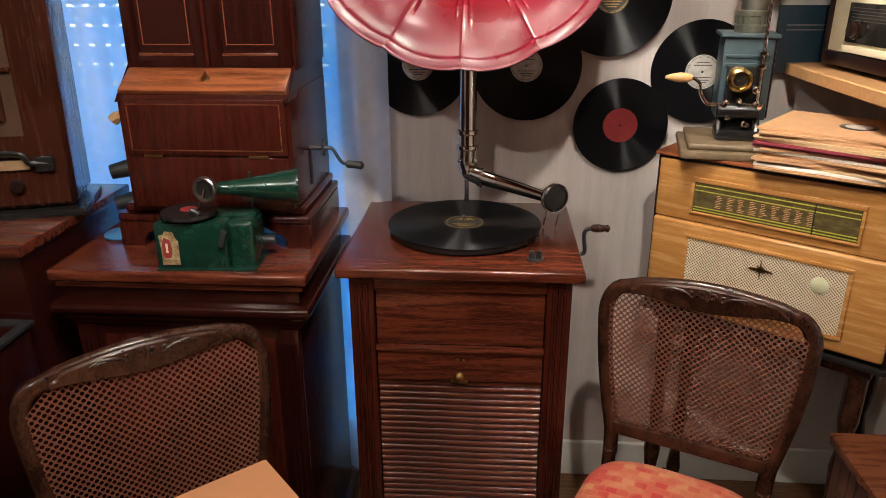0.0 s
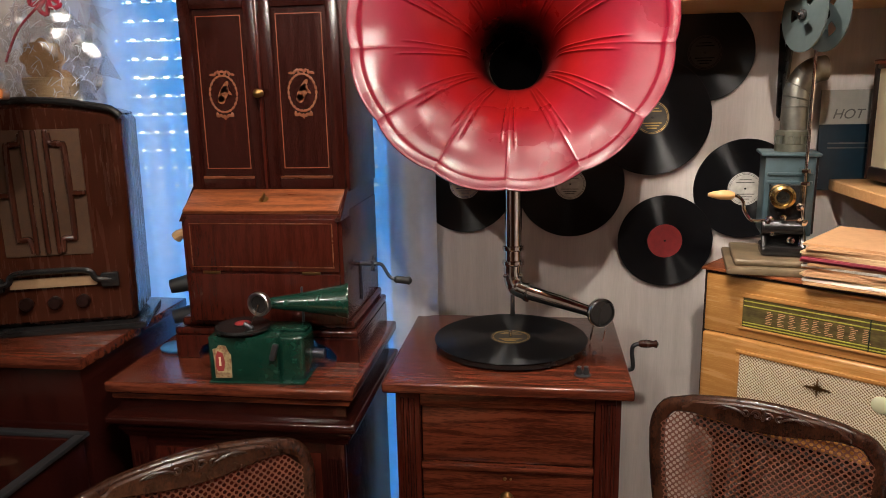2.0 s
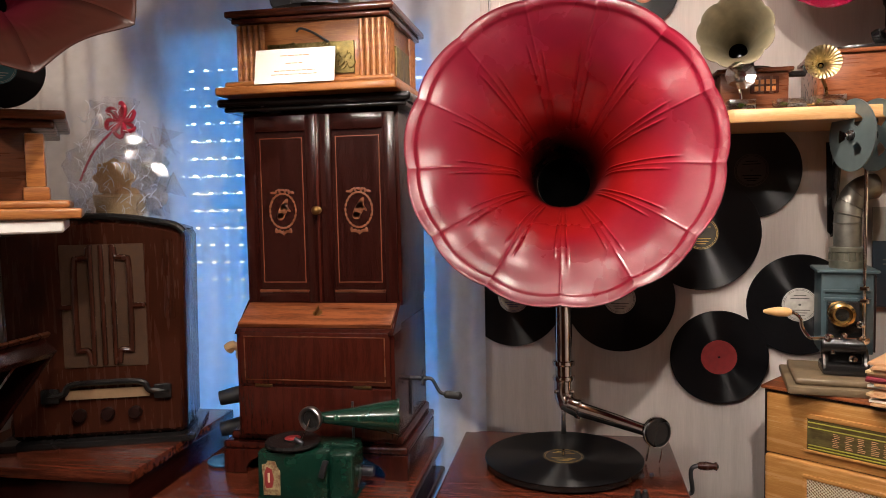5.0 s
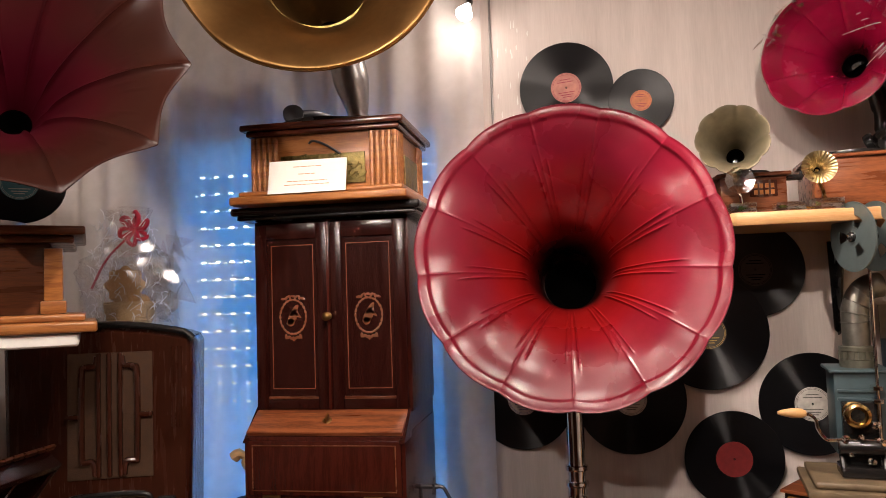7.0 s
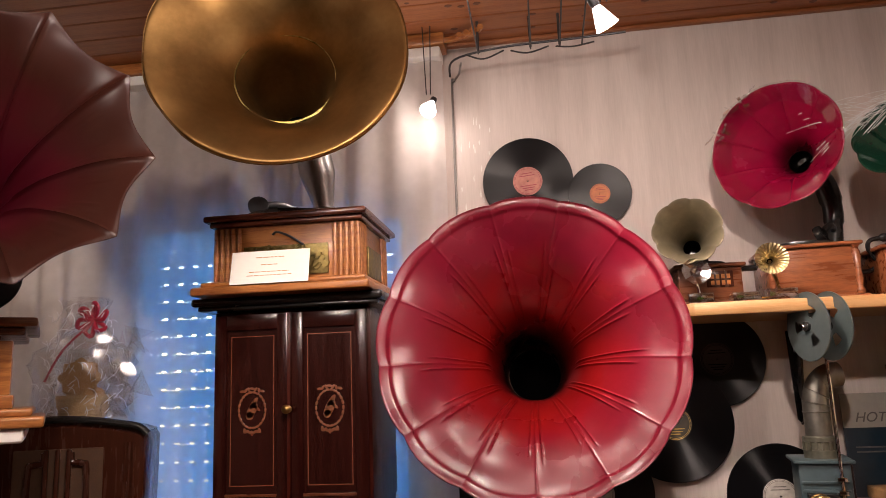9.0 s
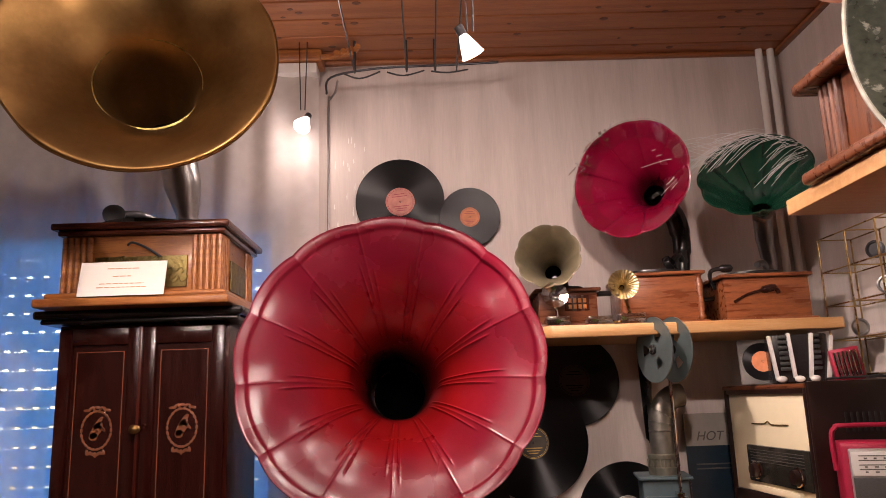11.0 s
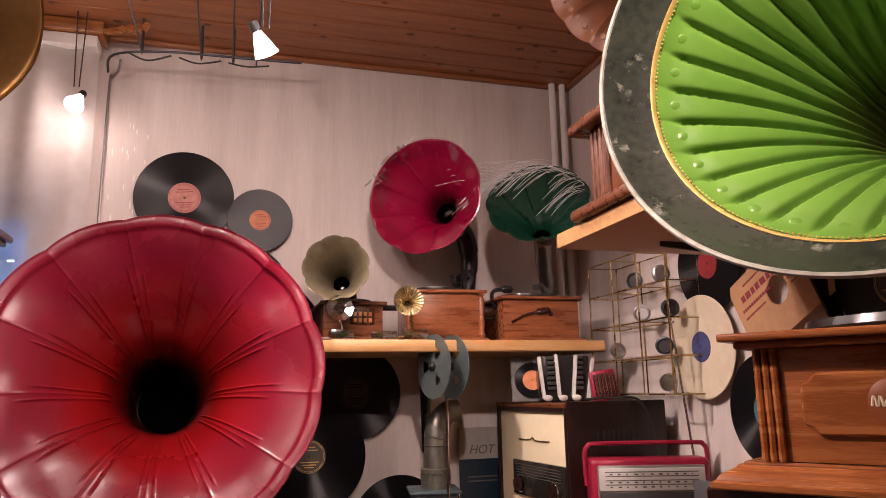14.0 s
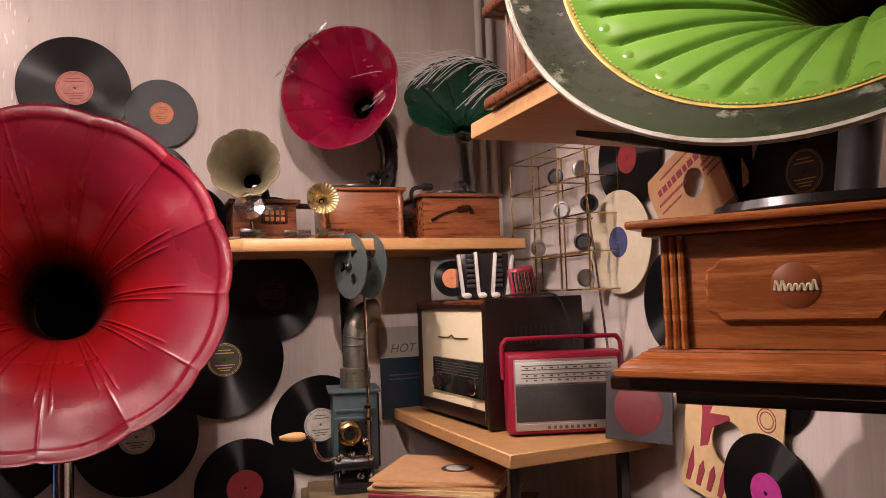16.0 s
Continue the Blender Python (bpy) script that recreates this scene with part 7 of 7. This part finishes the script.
for i, z_ in enumerate(zs[:-1]):
    for j in range(3):
        if rk_rng.random() < 0.25:
            continue
        y_ = (ys[j] + ys[j + 1]) / 2 + rk_rng.uniform(-0.02, 0.02)
        mt = (chrome, old_brass, steel_dark, steel)[rk_rng.randrange(4)]
        e = thing("sound_box", pose(1.112, y_, z_ + 0.0055, 0, 0, rk_rng.uniform(-70, 10)), "small round metal sound box on the glass shelf", "sound box", "sound boxes in the rack")
        part("capsule", lathe(I(), [(0.001, -0.008), (0.018, -0.008), (0.022, -0.004), (0.022, 0.004), (0.017, 0.006), (0.015, 0.001), (0.001, 0.001)], 24, pose(0, 0, 0.022, 90, 0, 0)), mt, e)
        part("stub", rod(I(), (0, 0.006, 0.024), (0.004, 0.026, 0.030), 0.007, n=12), mt, e)

# ---- records and sleeves on the east wall ----
grp = "records on the wall"
record(on_east(1.415, 2.000), 0.117, 0.036, red_label, "black shellac record with red label on the east wall", grp, maroon_print)
record(on_east(1.455, 1.808, 1.158, 20), 0.122, 0.036, blue_label, "cream-coloured record with dark blue label", grp, gold_label, cream_disc)
record(on_east(1.262, 1.665), 0.118, 0.040, teal_label, "black shellac record with teal label on the east wall", grp, gold_label)
record(on_east(1.046, 1.325, 1.155), 0.105, 0.036, magenta_label, "black shellac record with magenta label on the east wall", grp)
record(on_east(0.930, 1.885, 1.168), 0.118, 0.040, gold_label, "black shellac record with dark label on the east wall", grp, gilt)
record(on_east(1.035, 1.520, 1.170), 0.09, 0.03, gold_label, "black record half hidden under the small shelf", grp)


def sleeve(m, w, h, material, label, hole=0.042):
    e = thing("record_sleeve", m, label, "record sleeve", "sleeves on the wall")
    b_ = I()
    n_ = 40
    ring = [(hole * math.cos(2 * math.pi * k / n_), hole * math.sin(2 * math.pi * k / n_)) for k in range(n_)]
    outer = []
    for k in range(n_):
        a = 2 * math.pi * k / n_
        c_, s_ = math.cos(a), math.sin(a)
        t = min(w / 2 / max(abs(c_), 1e-6), h / 2 / max(abs(s_), 1e-6))
        outer.append((c_ * t, s_ * t))
    for z in (0, 0.003):
        vi, vo = [b_.verts.new((x, y, z)) for x, y in ring], [b_.verts.new((x, y, z)) for x, y in outer]
        for k in range(n_):
            b_.faces.new((vi[k], vi[(k + 1) % n_], vo[(k + 1) % n_], vo[k]))
    bmesh.ops.bridge_loops(b_, edges=[e_ for e_ in b_.edges if e_.is_boundary and max(abs(v.co.x) for v in e_.verts) > hole * 1.05 or (e_.is_boundary and max(abs(v.co.y) for v in e_.verts) > hole * 1.05)])
    part("paper", b_, material, e)
    return e


fz = sleeve(on_east(1.180, 1.905, 1.150, 27), 0.255, 0.17, kraft, "brown kraft sleeve with dark print leaning on the wall", 0.030)
b = I()
for z, w, hh, x_ in ((0.040, 0.20, 0.014, 0.0), (0.064, 0.16, 0.004, 0.0), (0.016, 0.10, 0.006, -0.06), (-0.002, 0.07, 0.004, -0.075), (0.016, 0.07, 0.005, 0.07), (0.004, 0.07, 0.005, 0.07), (-0.01, 0.06, 0.004, 0.07)):
    k = x_ - w / 2
    rz_ = random.Random(int(1000 * (z + 1)))
    while k < x_ + w / 2:
        ww = rz_.uniform(0.6, 1.3) * hh
        box(b, k, z - hh / 2, 0.003, min(k + ww, x_ + w / 2), z + hh / 2, 0.0038, 0)
        k += ww + hh * 0.35
part("print", b, maroon_print, fz, "dark printed lines as plain bars")
ap = sleeve(on_east(1.135, 1.395, 1.160, -10), 0.25, 0.25, kraft_pale, "pale kraft record sleeve with maroon figures", 0.045)
b = I()
prism(b, [(-0.10, 0.115), (-0.03, 0.115), (-0.02, 0.085), (-0.045, 0.07), (-0.055, 0.045), (-0.03, 0.05), (-0.005, 0.055), (0.0, 0.048), (-0.045, 0.02), (-0.055, -0.02), (-0.075, -0.03), (-0.075, 0.04), (-0.085, 0.08)], 0.003, 0.004, None, 0)
for k in range(7):
    x_ = -0.11 + k * 0.030
    prism(b, [(x_, -0.11), (x_ + 0.012, -0.11), (x_ + 0.022, -0.075), (x_ + 0.016, -0.055 + 0.02 * (k % 3 == 0)), (x_ + 0.006, -0.07)], 0.003, 0.004, None, 0)
for r_ in (0.020, 0.014):
    lathe(b, [(r_, 0.003), (r_ + 0.0012, 0.004), (r_ + 0.0024, 0.003)], 28, Matrix.Translation((0.085, 0.075, 0)), caps=False)
part("print", b, maroon_print, ap, "maroon ornamental print as plain shapes")
bs = thing("record_sleeve", pose(1.115, 1.262, S3 + 0.070, 82, 0, -62), "dark blue sleeve with round red print on the corner shelf", "record sleeve", "sleeves on the wall")
part("paper", box(I(), -0.075, -0.068, 0, 0.075, 0.075, 0.004, 0.001), mat("slate_paper", (0.05, 0.05, 0.055), 0.5), bs)
part("print", disc(I(), Matrix.Translation((0, 0.0, 0.0042)), 0.055, 0.0008, 32), mat("brick_print", (0.20, 0.035, 0.045), 0.6), bs)
bs.matrix_world = pose(1.095, 1.325, S3 + 0.069, 82, 0, -62)

# ---- high shelf with the gramophone chest ----
hs = thing("high_shelf", (0, 0, 0), "pine shelf board high on the east wall", "shelf")
part("board", box(I(), 0.655, 0.80, 1.965, 1.176, 1.160, 1.992, 0.003), pine, hs)
b = I()
prism(b, [(1.176, 1.964), (0.80, 1.964), (0.80, 1.955), (1.10, 1.93), (1.16, 1.80), (1.176, 1.79)], 0, 0.006, Matrix(((1, 0, 0, 0), (0, 0, 1, 1.05), (0, 1, 0, 0), (0, 0, 0, 1))), 0.001)
part("bracket", b, black_lac, hs)
ch = thing("chest_gramophone", (0, 0, 0), "walnut table gramophone with fluted corner and embossed copper horn", "gramophone")
HZ = 1.993
b = box(I(), 0.640, 0.81, HZ, 1.05, 1.075, HZ + 0.020, 0.008, seg=3)
part("base", b, walnut, ch)
part("case", box(I(), 0.670, 0.83, HZ + 0.020, 1.02, 1.045, HZ + 0.150, 0.003), walnut_v, ch)
b = I()
for k in range(4):
    tube(b, [(0.668, 0.985 + k * 0.014, HZ + 0.022), (0.668, 0.985 + k * 0.014, HZ + 0.148)], 0.006, 8)
part("fluting", b, walnut_v, ch)
part("lid", box(I(), 0.640, 0.81, HZ + 0.150, 1.05, 1.07, HZ + 0.170, 0.008, seg=3), walnut, ch)
tm_ = aim((0.80, 1.02, 2.495), (-0.55, -0.80, -0.12), 0.20, 0.2)
b = horn_mesh(tm_, 0.185, 0.20, 0.025, 18, 0.02, 0.004, 2.4, 1.7, 36, 10, 0.006, False, 0.006)
th_ = part("horn", b, terracotta, ch, "embossed copper-coloured horn", 45)
b = I()
for k in range(48):
    a = 2 * math.pi * k / 48
    bmesh.ops.create_icosphere(b, subdivisions=1, radius=0.008, matrix=tm_ @ Matrix.Translation((0.166 * math.cos(a), 0.166 * math.sin(a), 0.194)) @ Matrix.Diagonal((1, 1, 0.5, 1)))
part("embossing", b, terracotta, th_)
b = I()
tube(b, curve_pts([tm_ @ Vector((0, 0, -0.004)), tm_ @ Vector((0, 0, -0.02)), (0.95, 1.16, 2.40), (0.95, 1.10, 2.28), (0.93, 1.0, HZ + 0.17)], 6), 0.022, 12)
part("neck", b, steel_dark, ch)

# ---- gramophone with the green horn on the lower east shelf ----
cm = along(0.66, 0.80, -55)
ls = thing("low_shelf", cm, "dark wooden board under the large gramophone", "shelf")
b = I()
prism(b, [(0.010, -0.004), (0.42, -0.004), (0.42, 0.28), (0.010, 0.28)], 1.574, 1.592, None, 0.003)
part("board", b, mahog_dark, ls)
part("bearer", box(I(), 0.08, 0.03, 1.556, 0.40, 0.26, 1.573, 0.003), mahog_dark, ls)
cg = thing("table_gramophone", cm, "polished oak table gramophone with panelled front and bright green horn", "gramophone")
b = I()
prof = [(0.000, 1.593), (-0.002, 1.595), (-0.002, 1.601), (0.001, 1.603), (0.004, 1.604), (0.006, 1.608), (0.011, 1.612), (0.018, 1.615), (0.023, 1.618), (0.025, 1.621), (0.030, 1.622), (0.031, 1.6245)]
rings = [[b.verts.new(v) for v in ((0.028 + o, -0.030 + o, z), (0.415 - o, -0.030 + o, z), (0.415 - o, 0.27, z), (0.028 + o, 0.27, z))] for o, z in prof]
for r0_, r1_ in zip(rings, rings[1:]):
    for q in range(4):
        b.faces.new((r0_[q], r0_[(q + 1) % 4], r1_[(q + 1) % 4], r1_[q]))
b.faces.new(rings[0][::-1])
b.faces.new(rings[-1])
part("base", b, oak, cg, "moulded oak base")
part("case", box(I(), 0.080, 0.006, 1.625, 0.372, 0.255, 1.758, 0.003), oak, cg)
for s in (0.079, 0.345):
    for k in range(3):
        part("flute", tube(I(), [(s + 0.005 + k * 0.0095, 0.003, 1.625), (s + 0.005 + k * 0.0095, 0.003, 1.757)], 0.0048, 8), oak, cg)
pts_ = [(0.130, 1.668), (0.140, 1.664), (0.146, 1.656), (0.300, 1.656), (0.306, 1.664), (0.316, 1.668), (0.316, 1.716), (0.306, 1.720), (0.300, 1.728), (0.146, 1.728), (0.140, 1.720), (0.130, 1.716)]
b = I()
prism(b, pts_, 0, 0.008, Matrix(((1, 0, 0, 0), (0, 0, 1, -0.001), (0, 1, 0, 0), (0, 0, 0, 1))), 0.003)
pn = part("front_panel", b, oak, cg, "raised shaped oak panel")
part("badge", disc(I(), pose(0.224, -0.0008, 1.695, 90, 0, 0), 0.025, 0.0012, 36), mat("badge_red", (0.25, 0.066, 0.020), 0.4, vary=0.1), pn, "round red badge")
b = I()
for k in range(7):
    x_ = 0.203 + k * 0.0062
    tube(b, curve_pts([(x_, -0.0026, 1.690), (x_ + 0.002, -0.0026, 1.6955 + (0.005 if k in (0, 1, 6) else 0)), (x_ + 0.004, -0.0026, 1.6955), (x_ + 0.0045, -0.0026, 1.690), (x_ + 0.0065, -0.0026, 1.691)], 3), 0.0015, 5)
part("script_mark", b, cream, pn, "cream script mark as a plain squiggle")
b = box(I(), 0.047, -0.030, 1.767, 0.408, 0.27, 1.777, 0.004, seg=3)
box(b, 0.062, -0.016, 1.758, 0.392, 0.262, 1.767, 0.004, seg=3)
part("lid_frame", b, oak, cg)
part("turntable", lathe(I(), [(0.01, 1.778), (0.128, 1.778), (0.131, 1.782), (0.128, 1.792), (0.01, 1.793)], 44, Matrix.Translation((0.25, 0.115, 0))), black_lac, cg)
cg_inv = cm.inverted()
em = cg_inv @ facing((0.538, 0.372, 2.009), (-0.861, -0.472, 0.187))
GP = [(0.028, -0.330), (0.034, -0.290), (0.046, -0.235), (0.066, -0.180), (0.094, -0.130), (0.125, -0.090), (0.156, -0.062), (0.178, -0.047), (0.190, -0.036)]
b = bell(GP, 30, 11.7, 20, 7, 0.0, 0.7, ((0.0, -0.0055, 0.0032, 0.06, 0.97), (0.10, 0.0008, 0.0014, 0.30, 0.93)), -0.0022, 1.9, 0.001)
gh = horn_part(b, em, horn_bright_green, cg, "bright green enamelled horn with curved flutes")
cup(em @ Matrix.Translation((0, 0, -0.329)), 0.029, 0.05, cg, shade_dark, "throat_shade")
rim_ = part("rim", bell([(0.1925, -0.0335), (0.199, -0.028), (0.207, -0.0205), (0.215, -0.012), (0.2215, -0.004), (0.225, 0.0)], 0, 0, 14, 5, lip=0.0015, dent=0.0008), horn_black, gh, "worn black horn rim")
part("edge", lathe(I(), [(0.2248, -0.0012), (0.2262, 0.0018), (0.2288, 0.0022), (0.2302, 0.0), (0.2295, -0.0028), (0.2265, -0.0035)], 128, caps=False), worn_tin, rim_, "bare tin edge where the paint has worn off")
part("gilt_band", lathe(I(), [(0.1895, -0.0365), (0.1900, -0.0345), (0.1915, -0.0325), (0.1930, -0.0315), (0.1935, -0.0330)], 128, caps=False), gilt, gh, "gilt beaded band")
bead_ = I()
for k in range(260):
    a = 2 * math.pi * k / 260
    bmesh.ops.create_icosphere(bead_, subdivisions=1, radius=0.0013, matrix=Matrix.Translation((0.1885 * math.cos(a), 0.1885 * math.sin(a), -0.0352)))
tagged(part("beading", bead_, gilt, gh, "row of tiny raised beads"), kind="stuff")
boss_bm = I()
bmesh.ops.create_uvsphere(boss_bm, u_segments=16, v_segments=8, radius=1, matrix=Matrix.Rotation(-0.62, 4, "Y") @ Matrix.Diagonal((0.0085, 0.0075, 0.0026, 1)))
boss_me = mesh_of("boss", boss_bm, boss_green)
for k in range(30):
    bo = new("boss", boss_me)
    bo.parent = gh
    bo.matrix_basis = Matrix.Rotation(radians(11.7 + 12 * (k + 0.5) + 1.2), 4, "Z") @ Matrix.Translation((0.1765, 0, -0.0478))
b = I()
tube(b, curve_pts([em @ Vector((0, 0, -0.378)), em @ Vector((0, 0, -0.395)), cg_inv @ Vector((0.93, 0.63, 1.90)), cg_inv @ Vector((0.945, 0.655, 1.84)), cg_inv @ Vector((0.945, 0.665, 1.778))], 6), 0.024, 14)
part("neck", b, steel_dark, cg)

# ---- lamps and their wires ----
lamp_glass = mat("lit_lamp_glass", (1.0, 0.90, 0.84), 0.2, emit=6.0, vary=0.0)
lg_grp = "halogen spots on the wires"
# the five unseen fill spots get the same fixture as the two real ones
for at_, to_, watt, cone in SPOTS:
    e = thing("spot_lamp", look(at_, to_), "small halogen spot hanging from the ceiling wires", "lamp", lg_grp)
    b = I()
    lathe(b, [(0.008, 0.038), (0.012, 0.027), (0.018, 0.010), (0.023, -0.006), (0.0245, -0.009), (0.022, -0.007), (0.016, 0.010), (0.010, 0.026)], 24)
    part("reflector", b, lamp_glass, e)
    b = I()
    bmesh.ops.create_uvsphere(b, u_segments=14, v_segments=10, radius=0.015, matrix=Matrix.Translation((0, 0, 0.006)) @ Matrix.Diagonal((1, 1, 0.6, 1)))
    part("bulb", b, bulb, e, "glowing halogen bulb")
    inv = look(at_, to_).inverted()
    b = I()
    top_ = Vector((at_[0], at_[1], CZ))
    tube(b, [inv @ (top_ + Vector((0.012, 0, 0))), inv @ (Vector(at_) + Vector((0.006, 0, 0.045)))], 0.0018, 6)
    tube(b, [inv @ (top_ - Vector((0.012, 0, 0))), inv @ (Vector(at_) + Vector((-0.006, 0, 0.045)))], 0.0018, 6)
    rod(b, (0, 0, 0.036), (0, 0, 0.058), 0.010)
    part("holder", b, steel_dark, e)
ww = thing("lamp_wires", (0, 0, 0), "low-voltage lamp wires stretched under the ceiling", "lamp wiring")
for x_ in (-0.165, -0.012, 0.072, 0.135):
    part("wire", tube(I(), [(x_, 1.95, 2.625), (x_, 0.4, 2.672), (x_, -1.2, 2.672)], 0.0025, 6), steel_dark, ww)
part("bar", tube(I(), curve_pts([(-0.265, 2.07, 2.615), (-0.24, 1.99, 2.632), (-0.10, 1.955, 2.640), (0.10, 1.95, 2.643), (0.26, 1.95, 2.648)], 6), 0.0035, 8), steel_dark, ww)
for x_ in (-0.165, -0.012, 0.072):
    part("clamp", rod(I(), (x_, 1.952, 2.63), (x_, 1.952, 2.728), 0.004, n=10), steel_dark, ww)
b = I()
for k in range(3):
    tube(b, curve_pts([(-0.20 + 0.13 * k, 1.95, 2.625), (-0.15 + 0.13 * k, 1.945, 2.605 + 0.006 * k), (-0.09 + 0.13 * k, 1.95, 2.628)], 6), 0.0025, 6)
part("loop", b, rubber, ww)
part("conduit", tube(I(), curve_pts([(-0.262, 2.094, 1.92), (-0.264, 2.094, 2.2), (-0.262, 2.093, 2.58), (-0.255, 2.088, 2.606), (-0.235, 2.05, 2.612), (-0.22, 1.98, 2.614)], 6), 0.0036, 8), steel, ww, "thin grey cable down the wall")
b = I()
rk2 = random.Random(17)
for k in range(26):
    fx, fz_ = rk2.uniform(-0.25, -0.13), rk2.uniform(2.12, 2.46)
    prism(b, [(fx, fz_), (fx + rk2.uniform(0.0015, 0.004), fz_ + 0.004), (fx + 0.002, fz_ + rk2.uniform(0.012, 0.032)), (fx - 0.001, fz_ + 0.012)], 0, 0.001, pose(0, 2.0995, 0, 90, 0, 0), 0)
tagged(solid("paint_fleck", b, white_paint, Matrix(), "small pale flecks of chipped paint on the wall", "paint fleck"), kind="stuff")
